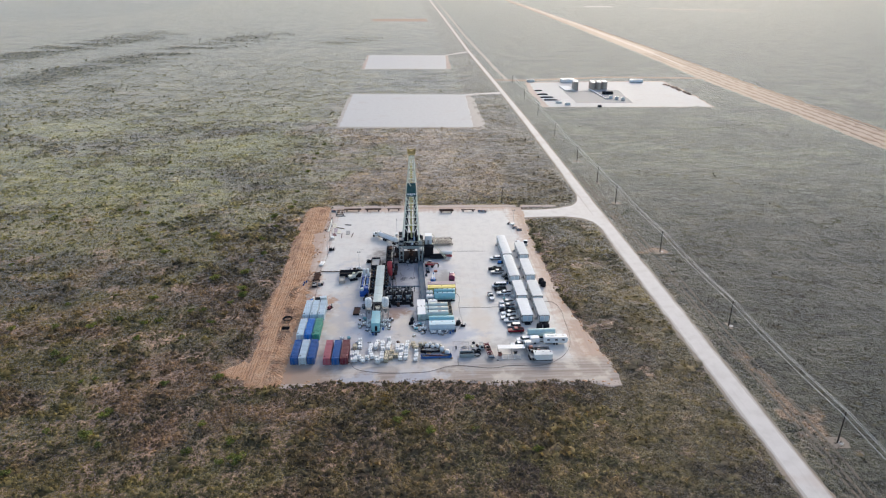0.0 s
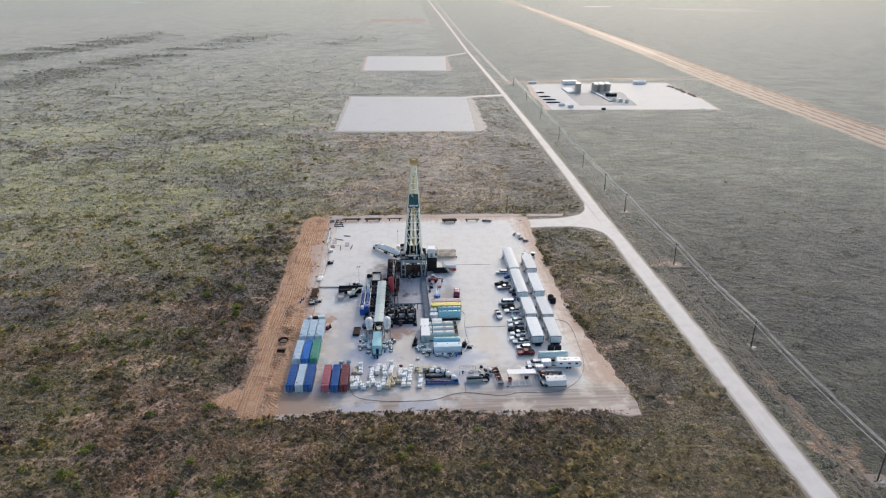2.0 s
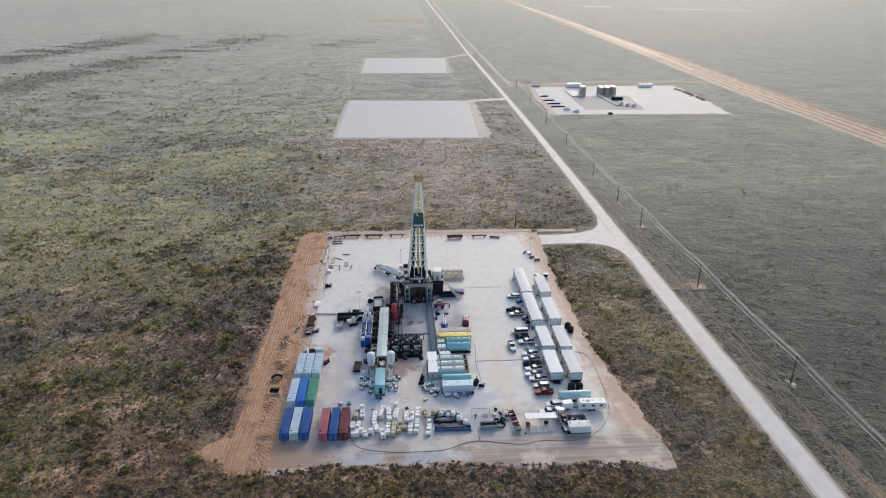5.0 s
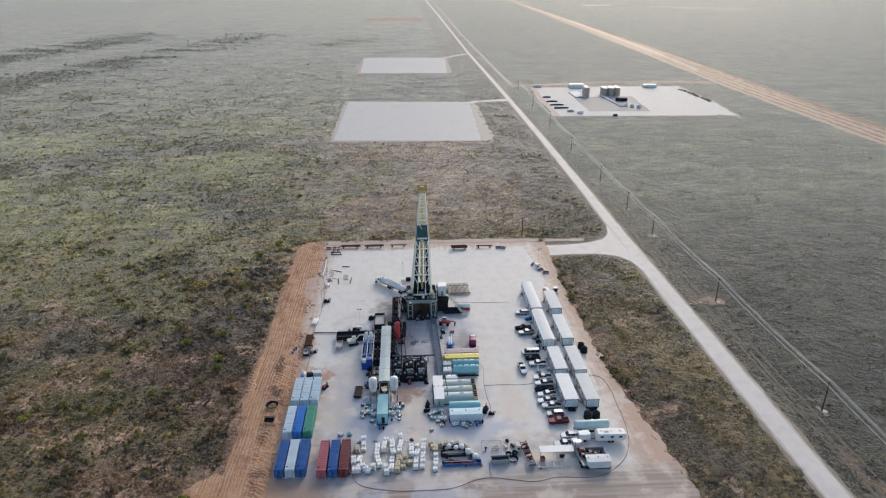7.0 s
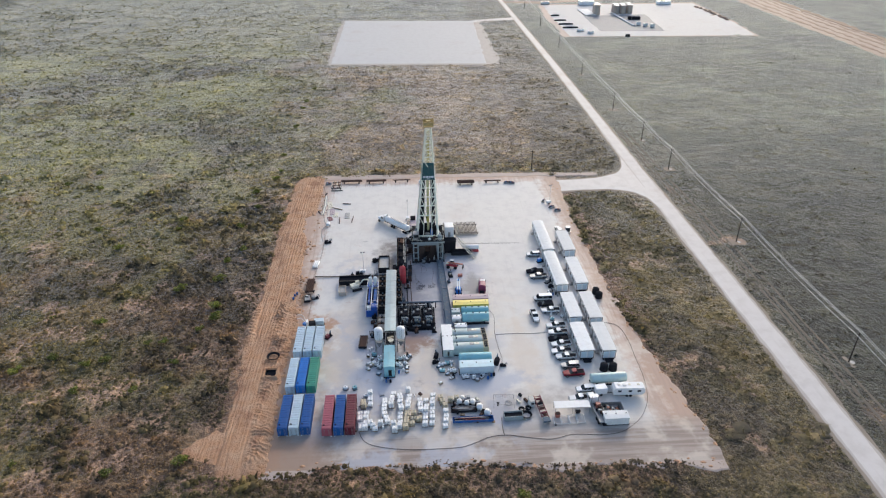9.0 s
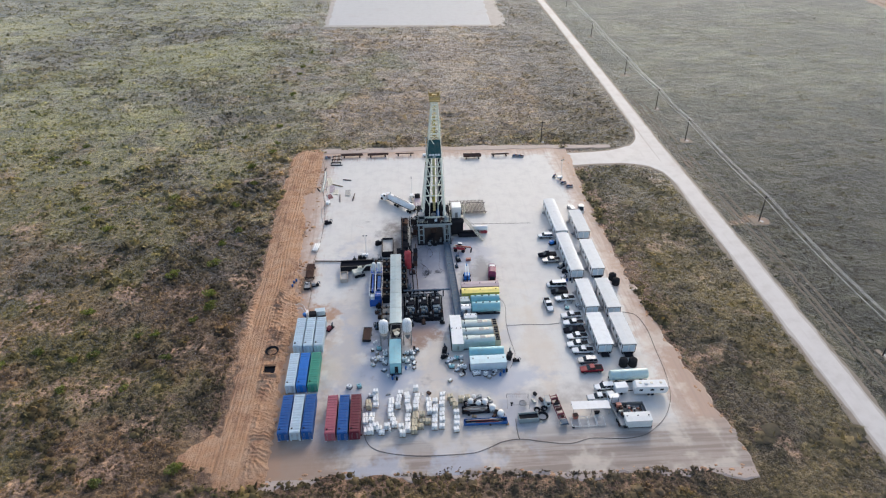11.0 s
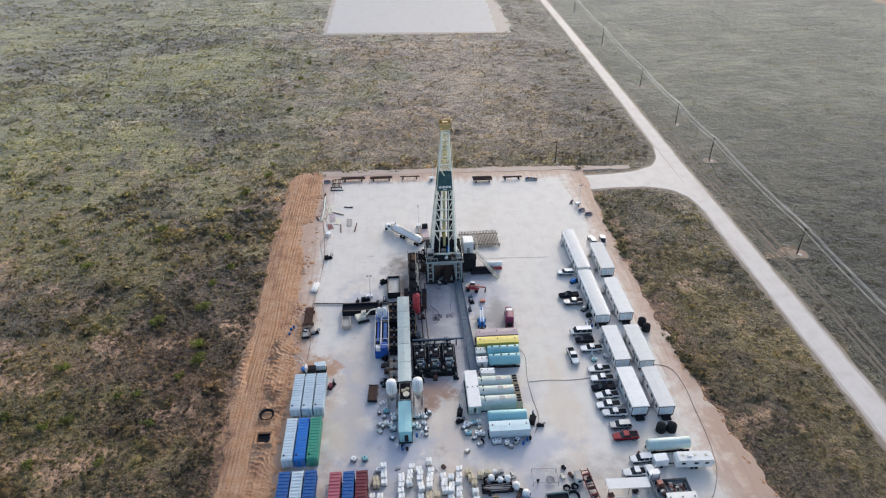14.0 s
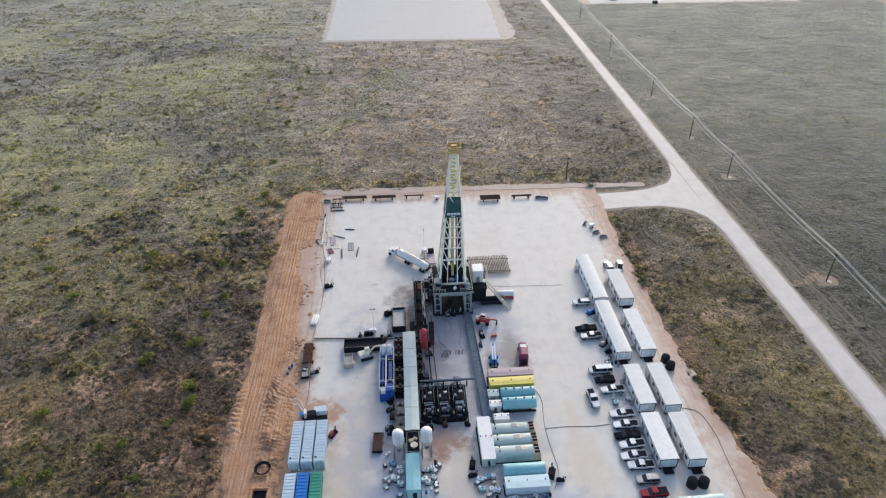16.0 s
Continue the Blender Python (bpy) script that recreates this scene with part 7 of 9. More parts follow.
# red trailer
g = thing("flat_trailer", 24.7, 191.8, PAD, 6, "red ladder-frame trailer with a blue headboard", "trailer")
for a in (-1, 1):
    part("side_rail", Shape().box((a * 0.85, 0.6, 0.95), (0.2, 8.2, 0.3)), "maroon", g)
    part("head_rail", Shape().box((a * 0.95, -4.4, 0.9), (0.12, 1.6, 0.6)), "grey", g)
for k in range(7):
    part("cross_member", Shape().box((0, -3.0 + k * 1.2, 0.95), (1.6, 0.18, 0.2)), "maroon", g)
for k in range(4):
    part("roller", Shape().cyl((-0.7, -2.2 + k * 1.7, 1.3), (0.7, -2.0 + k * 1.7, 1.3), 0.3, 8), ("maroon", "rust", "dark", "maroon")[k], g)
part("headboard", Shape().box((0, -4.4, 1.0), (1.7, 1.4, 0.5)), "steel_blue", g)
for a in (-1, 1):
    for y in (2.6, 3.7):
        part("wheel", Shape().cyl((a * 0.75, y, 0.42), (a * 1.1, y, 0.42), 0.42, 10), "black", g)
# sun canopy with frames below
g = thing("work_canopy", 32.4, 191.2, PAD, -1, "white flat canopy on thin posts", "canopy")
part("top", Shape().box((0, 0, 2.3), (9.2, 2.6, 0.1)), "white", g)
for a in (-4.4, 0, 4.4):
    for b in (-1.2, 1.2):
        part("post", Shape().cyl((a, b, 0), (a, b, 2.28), 0.06, 6), "grey", g)
part("bench", Shape().box((1.5, -0.9, 0.8), (1.4, 0.7, 0.1)).box((1.5, -0.9, 0.4), (1.0, 0.4, 0.75)), "dark", g)
g = thing("fuel_bin", 28.4, 189.4, PAD, 8, "small rusty orange steel bin", "bin")
part("body", Shape().box((0, 0, 0.55), (1.1, 1.0, 1.1)), "orange", g)
part("rim", Shape().box((0, 0, 1.12), (1.2, 1.1, 0.1)), "rust", g)
for k in range(4):
    g = thing("tubing_crate", 28.0 + 2.05 * k, 187.9, PAD, -2, "low open grey steel tubing crate", "crate", "row of empty tubing crates")
    for a in (-1, 1):
        part("long_bar", Shape().box((a * 0.9, 0, 0.35), (0.14, 3.0, 0.14)), "roof", g)
        part("short_bar", Shape().box((0, a * 1.45, 0.35), (1.7, 0.14, 0.14)), "roof", g)
        for b in (-1, 1):
            part("leg", Shape().box((a * 0.9, b * 1.4, 0.15), (0.12, 0.12, 0.3)), "roof", g)


def big_truck(name, x, y, rz, label, load):
    """Heavy truck, nose along +x, with a load builder for what it carries."""
    g = thing(name, x, y, PAD, rz, label, "truck")
    part("chassis", Shape().box((-1.2, 0, 0.9), (8.6, 0.9, 0.35)), "dark", g)
    part("cab", Shape().extrude([(2.2, 0.8), (4.0, 0.8), (4.1, 1.9), (3.6, 3.0), (2.2, 3.1)], -1.2, 1.2), "white", g)
    part("windscreen", Shape().put([(4.06, -1.05, 2.0), (4.06, 1.05, 2.0), (3.68, 1.0, 2.9), (3.68, -1.0, 2.9)], [(0, 1, 2, 3)]), "glass", g)
    for s in (-1, 1):
        part("side_window", Shape().box((3.1, s * 1.2, 2.4), (1.1, 0.05, 0.7)), "glass", g)
        part("exhaust_pipe", Shape().cyl((2.0, s * 0.9, 1.0), (2.0, s * 0.9, 3.7), 0.1, 8), "silver", g)
    part("bonnet", Shape().box((4.9, 0, 1.4), (1.7, 1.9, 1.2), 0, 0.2), "white", g)
    for s in (-1, 1):
        for k in (4.9, -2.6, -3.9):
            part("wheel", Shape().cyl((k, s * 0.75, 0.52), (k, s * 1.2, 0.52), 0.52, 12), "black", g)
    load(g)
    return g


def tank_load(g):
    part("tank", Shape().capsule((-11.5, 0, 2.3), (1.6, 0, 2.2), 1.2, 16), "white", g, "long white vacuum tank")
    part("trailer_frame", Shape().box((-6.0, 0, 1.0), (11, 0.9, 0.3)), "dark", g)
    for s in (-1, 1):
        for k in (-9.4, -10.6):
            part("wheel", Shape().cyl((k, s * 0.75, 0.52), (k, s * 1.2, 0.52), 0.52, 12), "black", g)
    part("walkway", Shape().box((-5, 0, 3.5), (8, 0.5, 0.06)), "grey", g)


def rig_load(g):
    part("flatbed", Shape().box((-1.6, 0, 1.25), (6.6, 2.3, 0.25)), "grey", g)
    for k in range(7):
        part("engine_block", Shape().box((-2.6 + 0.6 * k, -0.6 + 0.3 * (k % 4), 1.75 + 0.12 * (k % 3)), (0.5, 0.8, 0.8)), ("dark", "rust", "grey")[k % 3], g)
    part("generator", Shape().box((0.6, -0.3, 2.0), (1.0, 1.1, 1.2)), "orange", g)
    for s in (-1, 1):
        part("stake_side", Shape().box((-1.0, s * 1.25, 1.6), (5.0, 0.07, 0.6)), "grey", g)


big_truck("tank_truck", -16.2, 299.0, 133, "white vacuum tank truck parked beside the rig", tank_load)
big_truck("service_truck", 38.9, 190.2, 96, "white service truck with a loaded flatbed", rig_load)
skid_house("tool_house", 42.6, 186.6, 6.2, 2.8, 2.5, "roof", "roof", "pale grey tool house on a skid", "house")
basket(43.0, 190.6, 5.4, 3.6, 1.1, "grey", ("dark", "rust", "dark", "grey", "orange"), "grey rack crammed with machinery parts", 0, 26, False)
g = thing("utility_box", 41.6, 197.2, PAD, 4, "plain white utility box trailer", "box trailer")
part("body", Shape().box((0, 0, 1.45), (3.2, 2.2, 2.0), 0, 0.12), "white", g)
part("drawbar", Shape().box((-2.1, 0, 0.5), (1.2, 0.15, 0.15)), "dark", g)
for a in (-1, 1):
    part("wheel", Shape().cyl((0, a * 0.9, 0.38), (0, a * 1.15, 0.38), 0.38, 10), "black", g)
# camper
g = thing("camper_trailer", 48.9, 196.6, PAD, -2, "white camper trailer with round roof corners", "camper")
part("body", Shape().extrude([(-4.1, 0.7), (3.6, 0.7), (4.2, 1.4), (4.2, 2.5), (3.7, 3.0), (-3.7, 3.0), (-4.2, 2.5), (-4.2, 1.2)], -1.25, 1.25), "white", g)
for k in (-2.6, 0.2, 2.6):
    w = part("window", Shape().box((k, -1.26, 2.0), (0.9, 0.06, 0.6)), "glass", g)
    part("roof_vent", Shape().box((k, 0.2, 3.06), (0.6, 0.6, 0.14)), "cream", g)
part("door", Shape().box((1.5, -1.26, 1.7), (0.7, 0.05, 1.8)), "roof", g)
part("air_conditioner", Shape().box((-1.2, 0, 3.12), (1.0, 0.8, 0.26)), "roof", g)
for a in (-1, 1):
    for k in (-0.5, 0.5):
        part("wheel", Shape().cyl((k, a * 0.95, 0.38), (k, a * 1.25, 0.38), 0.38, 10), "black", g)
part("hitch", Shape().box((-4.8, 0, 0.6), (1.3, 0.2, 0.2)), "dark", g)


def poly_tank(x, y, r=1.15, h=2.3):
    g = thing("water_tank", x, y, PAD, 0, "black upright plastic water tank", "tank", "black plastic tanks")
    part("shell", Shape().spun((0, 0, 0), (0, 0, h), [(0, r), (0.3, r * 1.01), (0.34, r * 0.97), (0.6, r * 0.99), (0.64, r * 0.96), (0.84, r * 0.97), (0.93, r * 0.75), (1, r * 0.3)], 18), "black", g)
    part("lid", Shape().cyl((0, 0, h - 0.02), (0, 0, h + 0.1), 0.3, 10), "black", g)
    part("outlet", Shape().cyl((r * 0.9, 0, 0.2), (r * 1.15, 0, 0.2), 0.07, 6), "grey", g)
    return g


poly_tank(45.2, 206.6), poly_tank(47.7, 206.5), poly_tank(53.0, 244.8), poly_tank(53.4, 242.2)
# machines between the catwalk and the trailers
g = thing("man_lift", 7.5, 248.4, PAD, -4, "blue boom lift parked with its boom down", "lift")
part("base", Shape().box((0, -0.2, 0.9), (1.9, 3.4, 0.8), 0, 0.15), "blue", g)
part("turret", Shape().box((0, -0.6, 1.7), (1.7, 2.4, 0.9), 0, 0.2), "blue", g)
for a in (-0.35, 0.35):
    part("boom", Shape().box((a, 1.4, 2.3), (0.34, 6.4, 0.42), 0, 0.06), "pale_blue", g)
part("boom_head", Shape().box((0, 4.5, 2.1), (0.9, 0.7, 0.7), 0, 0.12), "blue", g)
part("cage", Shape().box((0, -4.0, 0.9), (1.7, 0.9, 1.1)), "dark", g)
part("jib", Shape().cyl((0, -1.8, 2.2), (0, -3.7, 1.3), 0.16, 6), "dark", g)
for a in (-1, 1):
    for b in (-1, 1):
        part("wheel", Shape().cyl((a * 0.8, -0.2 + b * 1.3, 0.45), (a * 1.2, -0.2 + b * 1.3, 0.45), 0.45, 10), "black", g)
g = thing("tractor_truck", 15.4, 248.0, PAD, -6, "plum red long-nosed truck with white roof fairing on the gravel", "truck")
part("chassis", Shape().box((0, 0, 0.75), (1.0, 10.0, 0.35)), "dark", g)
part("hood", Shape().extrude([(-1.05, 0.9), (1.05, 0.9), (1.0, 1.8), (0.7, 2.05), (-0.7, 2.05), (-1.0, 1.8)], 3.1, 5.1), "plum", g)
cab = part("cab", Shape().extrude([(-1.15, 0.95), (1.15, 0.95), (1.15, 2.6), (0.95, 3.1), (-0.95, 3.1), (-1.15, 2.6)], 1.7, 3.05), "plum", g)
part("windscreen", Shape().box((0, 3.08, 2.45), (1.9, 0.08, 0.7)), "glass", cab)
part("roof_fairing", Shape().box((0, 2.3, 3.2), (1.7, 1.2, 0.3), 0, 0.12), "white", g)
part("sleeper", Shape().extrude([(-1.2, 0.95), (1.2, 0.95), (1.2, 3.0), (1.05, 3.5), (0.6, 3.75), (-0.6, 3.75), (-1.05, 3.5), (-1.2, 3.0)], -1.4, 1.3), "plum", g)
part("rear_deck", Shape().box((0, -3.2, 1.2), (2.3, 3.2, 0.3), 0, 0.08), "maroon", g)
part("winch", Shape().cyl((-0.8, -2.6, 1.8), (0.8, -2.6, 1.8), 0.5, 12), "dark", g)
part("fifth_wheel", Shape().cyl((0, -3.9, 1.35), (0, -3.9, 1.5), 0.55, 12), "dark", g)
part("grille", Shape().box((0, 5.12, 1.4), (1.2, 0.1, 0.9)), "silver", g)
part("bumper", Shape().box((0, 5.25, 0.65), (2.3, 0.25, 0.4), 0, 0.08), "silver", g)
for a in (-1, 1):
    part("exhaust_pipe", Shape().cyl((a * 1.1, 1.5, 1.0), (a * 1.1, 1.5, 4.0), 0.1, 8), "silver", g)
    for y in (4.1, -2.9, -4.2):
        part("wheel", Shape().cyl((a * 0.7, y, 0.52), (a * 1.2, y, 0.52), 0.52, 12), "black", g)
g = thing("telehandler", 7.0, 264.4, PAD, -16, "red and white telehandler with its boom lowered", "telehandler")
part("body", Shape().box((-0.6, 0, 1.2), (3.8, 1.7, 0.9), 0, 0.15), "red", g)
part("cab", Shape().box((-0.6, 0.5, 2.1), (1.3, 0.85, 1.1), 0, 0.1), "dark", g)
part("cab_roof", Shape().box((-0.6, 0.5, 2.7), (1.4, 0.95, 0.1)), "white", g)
part("engine_cover", Shape().box((-2.0, -0.1, 1.8), (1.0, 1.5, 0.5), 0, 0.12), "cream", g)
part("boom", Shape().box((0.7, -0.35, 2.0), (5.4, 0.45, 0.45)), "orange", g)
part("boom_ram", Shape().cyl((-0.8, -0.35, 1.6), (1.8, -0.35, 1.7), 0.14, 8), "white", g)
part("fork", Shape().box((3.5, -0.3, 0.9), (0.3, 1.4, 1.2)), "dark", g)
for a in (-1, 1):
    for k in (-1.7, 0.9):
        part("wheel", Shape().cyl((k, a * 0.8, 0.6), (k, a * 1.25, 0.6), 0.6, 12), "black", g)
    part("fender", Shape().box((0.9, a * 1.0, 1.3), (1.3, 0.4, 0.12), 0, 0.04), "red", g)
g = thing("parts_crate", 8.9, 258.4, PAD, 5, "small bright orange parts crate", "crate")
part("body", Shape().box((0, 0, 0.4), (1.5, 0.8, 0.8)), "orange", g)
part("lid", Shape().box((0, 0, 0.83), (1.6, 0.9, 0.08)), "orange", g)
g = thing("accumulator_unit", -6.7, 296.6, PAD, 2, "brown accumulator skid with a dark end box", "skid")
part("skid", Shape().box((0, 0, 0.4), (2.6, 8.0, 0.4)), "rust", g)
part("tank", Shape().box((0, -0.4, 1.1), (2.3, 5.6, 1.1)), "mauve", g)
part("bottle_rack", Shape().box((0.1, 3.3, 1.7), (2.0, 1.3, 2.4), 0, 0.1), "black", g)
part("outrigger", Shape().box((-2.6, 1.2, 0.7), (4.6, 0.4, 0.4)), "grey", g)


def light_tower(x, y, rz=0, h=8.5):
    g = thing("light_tower", x, y, PAD, rz, "mobile light tower with a thin white mast", "light tower", "light towers")
    part("engine_box", Shape().box((0, 0, 0.95), (2.0, 1.2, 1.0), 0, 0.1), "white", g)
    part("mast", Shape().cyl((0.4, 0, 1.2), (0.4, 0, h), 0.09, 6, 0.06), "white", g)
    for k in (-0.5, 0.5):
        part("lamp_head", Shape().box((0.4 + k, 0, h), (0.5, 0.25, 0.4)), "grey", g)
    part("crossbar", Shape().box((0.4, 0, h), (1.6, 0.08, 0.08)), "grey", g)
    for a in (-1, 1):
        part("wheel", Shape().cyl((-0.1, a * 0.6, 0.35), (-0.1, a * 0.8, 0.35), 0.35, 10), "black", g)
    return g


light_tower(-25.0, 262.6), light_tower(-8.8, 302.5, 90), light_tower(51.0, 313.5, 20), light_tower(-40.5, 299.5, 80, 7.0)


def pump_skid(x, y, rz, colour, label, s=1.0):
    g = thing("pump_skid", x, y, PAD, rz, label, "pump", "small pump skids")
    part("skid", Shape().box((0, 0, 0.15), (2.6 * s, 1.3 * s, 0.25)), "dark", g)
    part("engine", Shape().box((-0.5 * s, 0, 0.85 * s), (1.3 * s, 0.9 * s, 1.0 * s), 0, 0.12), colour, g)
    part("pump", Shape().cyl((0.4 * s, 0, 0.6 * s), (1.1 * s, 0, 0.6 * s), 0.35 * s, 10), "dark", g)
    part("pipe", Shape().tube([(0.8 * s, 0, 0.8 * s), (0.8 * s, 0, 1.4 * s), (1.5 * s, 0.2, 1.4 * s), (1.7 * s, 0.4, 0.2)], 0.12), "steel_blue", g)
    return g


for x, y, rz, c, s in ((-26.2, 261.8, 10, "dark", 1.0), (-28.6, 260.9, 80, "dark", 0.8), (-20.6, 270.4, 30, "black", 1.1), (-39.3, 285.4, 20, "dark", 1.0), (-33.6, 226.6, 60, "maroon", 1.0), (-1.6, 215.4, 80, "dark", 1.0), (-1.8, 212.6, 20, "dark", 0.8),
                       (15.6, 211.8, 70, "dark", 1.2), (17.2, 210.0, 0, "black", 0.7), (38.6, 252.6, 40, "grey", 1.1), (39.2, 249.4, 10, "dark", 0.9), (38.4, 246.6, 60, "grey", 0.8), (38.6, 266.2, 20, "blue", 1.1), (-40.0, 247.8, 15, "grey", 0.9)):
    pump_skid(x, y, rz, c, {"dark": "dark greasy engine pump on a skid", "black": "black engine pump on a skid", "maroon": "small red engine pump", "grey": "grey engine pump beside hoses", "blue": "blue engine pump beside a trailer"}[c], s)


# ---- bins, totes and drums around the mud house and tanks ----
def tote(x, y, rz, colour="white"):
    g = thing("liquid_tote", x, y, PAD, rz, "white plastic liquid tote in a cage" if colour == "white" else "pale teal chemical tote in a cage", "tote", "totes and bins near the mud house")
    part("bottle", Shape().box((0, 0, 0.72), (1.1, 0.95, 1.05), 0, 0.12), colour, g)
    part("pallet", Shape().box((0, 0, 0.08), (1.2, 1.0, 0.16)), "dark", g)
    for k in (0.45, 0.75, 1.05):
        part("cage_bar", Shape().box((0, 0, k), (1.16, 1.01, 0.04), 0, 0.005), "grey", g)
    part("cap", Shape().cyl((0, 0, 1.24), (0, 0, 1.34), 0.14, 8), "dark", g)
    return g


rnd = random.Random(9)
for x, y, c in ((-19.4, 216.9, "teal"), (-18.2, 215.8, "white"), (-19.6, 213.4, "white"), (-18.6, 212.2, "white"), (-17.4, 214.6, "white"), (-17.6, 211.4, "white"), (-12.2, 214.9, "white"), (-11.0, 215.0, "white"), (-10.2, 212.8, "white"), (-11.8, 211.0, "white"),
                (-12.6, 212.2, "white"), (-0.4, 211.6, "white"), (1.2, 211.4, "teal"), (2.4, 211.5, "white"), (-0.2, 208.8, "teal"), (1.6, 208.6, "white"), (3.4, 208.0, "white"), (5.4, 205.6, "white"), (6.9, 205.4, "white"), (8.3, 205.3, "white"), (11.2, 205.6, "white"),
                (-20.8, 199.8, "white"), (-26.8, 203.4, "white"), (-24.2, 202.9, "teal"), (37.6, 246.0, "white"), (39.0, 232.4, "white"), (36.0, 231.2, "teal"), (41.0, 287.6, "white")):
    g = tote(x + rnd.uniform(-0.4, 0.4), y + rnd.uniform(-0.4, 0.4), rnd.uniform(-35, 35), c)
    g.scale = (rnd.uniform(0.8, 1.35), rnd.uniform(0.8, 1.2), rnd.uniform(0.7, 1.25))


def loose_crate(x, y, rz, w, l, h, colour, label):
    """Open-slatted crate on runners with what is stacked in it."""
    g = thing("supply_crate", x, y, PAD, rz, label, "crate", "crates heaped round the mud house")
    for a in (-1, 1):
        part("runner", Shape().box((a * w * 0.4, 0, 0.06), (0.12, l, 0.12), 0, 0.01), "wood", g)
        for z in (0.3, 0.62):
            part("slat", Shape().box((0, a * l * 0.5, z * h), (w, 0.05, 0.14), 0, 0.01), "wood", g)
    part("load", Shape().box((0, 0, 0.12 + h * 0.45), (w * 0.92, l * 0.9, h * 0.9), 0, 0.1), colour, g)
    part("wrap", Shape().box((w * 0.08, 0, 0.12 + h * 0.92), (w * 0.6, l * 0.7, 0.12), 12, 0.05), "grey" if colour == "white" else "white", g)
    return g


rnd = random.Random(19)
CRATES = {"white": "white wrapped goods in a wooden crate", "grey": "grey wrapped goods in a wooden crate", "steel_blue": "blue-grey goods in a wooden crate", "cream": "cream boxes in a wooden crate", "dark": "dark drums packed in a wooden crate"}
for x0, x1, y0, y1, n in ((-21.4, -17.6, 208.4, 217.4, 11), (-13.0, -8.6, 208.8, 217.0, 10), (-1.4, 4.0, 203.4, 211.6, 9), (8.6, 12.6, 203.8, 205.8, 3)):
    for k in range(n):
        c = rnd.choice(("white", "grey", "steel_blue", "grey", "cream", "dark"))
        loose_crate(rnd.uniform(x0, x1), rnd.uniform(y0, y1), rnd.uniform(0, 90), rnd.uniform(0.7, 1.3), rnd.uniform(0.7, 1.2), rnd.uniform(0.4, 1.0), c, CRATES[c])


def drum(x, y, colour, label):
    g = thing("steel_drum", x, y, PAD, 0, label, "drum", "drums on the gravel")
    part("shell", Shape().spun((0, 0, 0), (0, 0, 0.9), [(0, 0.29), (0.3, 0.29), (0.32, 0.31), (0.36, 0.29), (0.64, 0.29), (0.67, 0.31), (0.7, 0.29), (1, 0.29)], 10), colour, g)
    part("lid", Shape().cyl((0, 0, 0.89), (0, 0, 0.93), 0.27, 10), colour, g)
    return g


for k in range(34):
    x, y = rnd.choice(((-18.6, 210.2), (-15.2, 205.9), (-12.0, 209.2), (-10.0, 216.4), (2.6, 206.4), (10.2, 205.6), (-20.6, 218.6), (13.0, 206.0), (-43.0, 248.5), (38.2, 244.6), (36.0, 232.6)))
    c = rnd.choice(("dark", "navy", "dark", "grey", "white"))
    drum(x + rnd.gauss(0, 0.7), y + rnd.gauss(0, 0.6), c, {"dark": "dark steel drum on the gravel", "navy": "blue steel drum on the gravel", "grey": "grey steel drum on the gravel", "white": "white steel drum on the gravel"}[c])


# ---- west side: bins, digger, small skids ----
g = thing("excavator", -26.6, 252.4, PAD, 20, "cream and tan tracked excavator with folded arm", "excavator")
part("upper", Shape().box((-0.6, 0, 1.7), (2.8, 2.3, 1.0), 0, 0.15), "cream", g)
part("cab", Shape().box((0.6, 0.6, 2.2), (1.3, 1.0, 1.5), 0, 0.1), "cream", g)
part("boom", Shape().tube([(0.8, -0.3, 1.8), (2.4, -0.3, 3.4), (4.2, -0.3, 3.2)], 0.25, 6), "cream", g)
part("arm", Shape().cyl((4.2, -0.3, 3.2), (4.6, -0.3, 1.2), 0.2, 6), "cream", g)
part("bucket", Shape().box((4.4, -0.3, 0.8), (0.8, 0.9, 0.7), 0, 0.15), "dark", g)
for a in (-1, 1):
    part("track", Shape().box((0, a * 1.0, 0.45), (3.4, 0.55, 0.8), 0, 0.25), "black", g)
open_tank("waste_bin", -31.2, 250.8, 4.2, 2.2, 1.4, "tan_tank", "grey", "tan open steel bin beside the cuttings bin", 4)
open_tank("waste_bin", -22.9, 223.0, 5.4, 2.2, 0.8, "dark", "rust", "low dark basket of rusty scrap on the gravel", -3)
open_tank("waste_bin", -42.4, 247.4, 3.6, 1.9, 0.8, "dark", "grey", "small dark bin at the pad's edge", 4)
g = thing("transfer_pump", -38.4, 232.4, PAD, 4, "blue and white transfer pump unit behind the containers", "pump")
part("skid", Shape().box((0, 0, 0.2), (6.0, 2.6, 0.35)), "dark", g)
part("fuel_tank", Shape().box((1.4, 0.9, 1.1), (2.9, 1.8, 1.5)), "pale_blue", g)
part("engine", Shape().box((-0.6, -0.2, 1.2), (2.0, 1.5, 1.5)), "dark", g)
part("radiator", Shape().box((-2.2, 0.4, 1.2), (0.6, 1.6, 1.7)), "white", g)
part("tarp", Shape().box((-2.8, 1.0, 0.6), (1.6, 1.2, 0.8), 25, 0.25), "blue", g)
g = thing("boat_cover", -42.0, 269.2, PAD, -6, "white wrapped bundle at the pad's edge", "bundle")
for k in range(3):
    part("roll", Shape().capsule((-0.6 + 0.6 * k, -2.2, 0.5), (-0.5 + 0.6 * k, 2.2, 0.5), 0.38, 8), "sack", g)
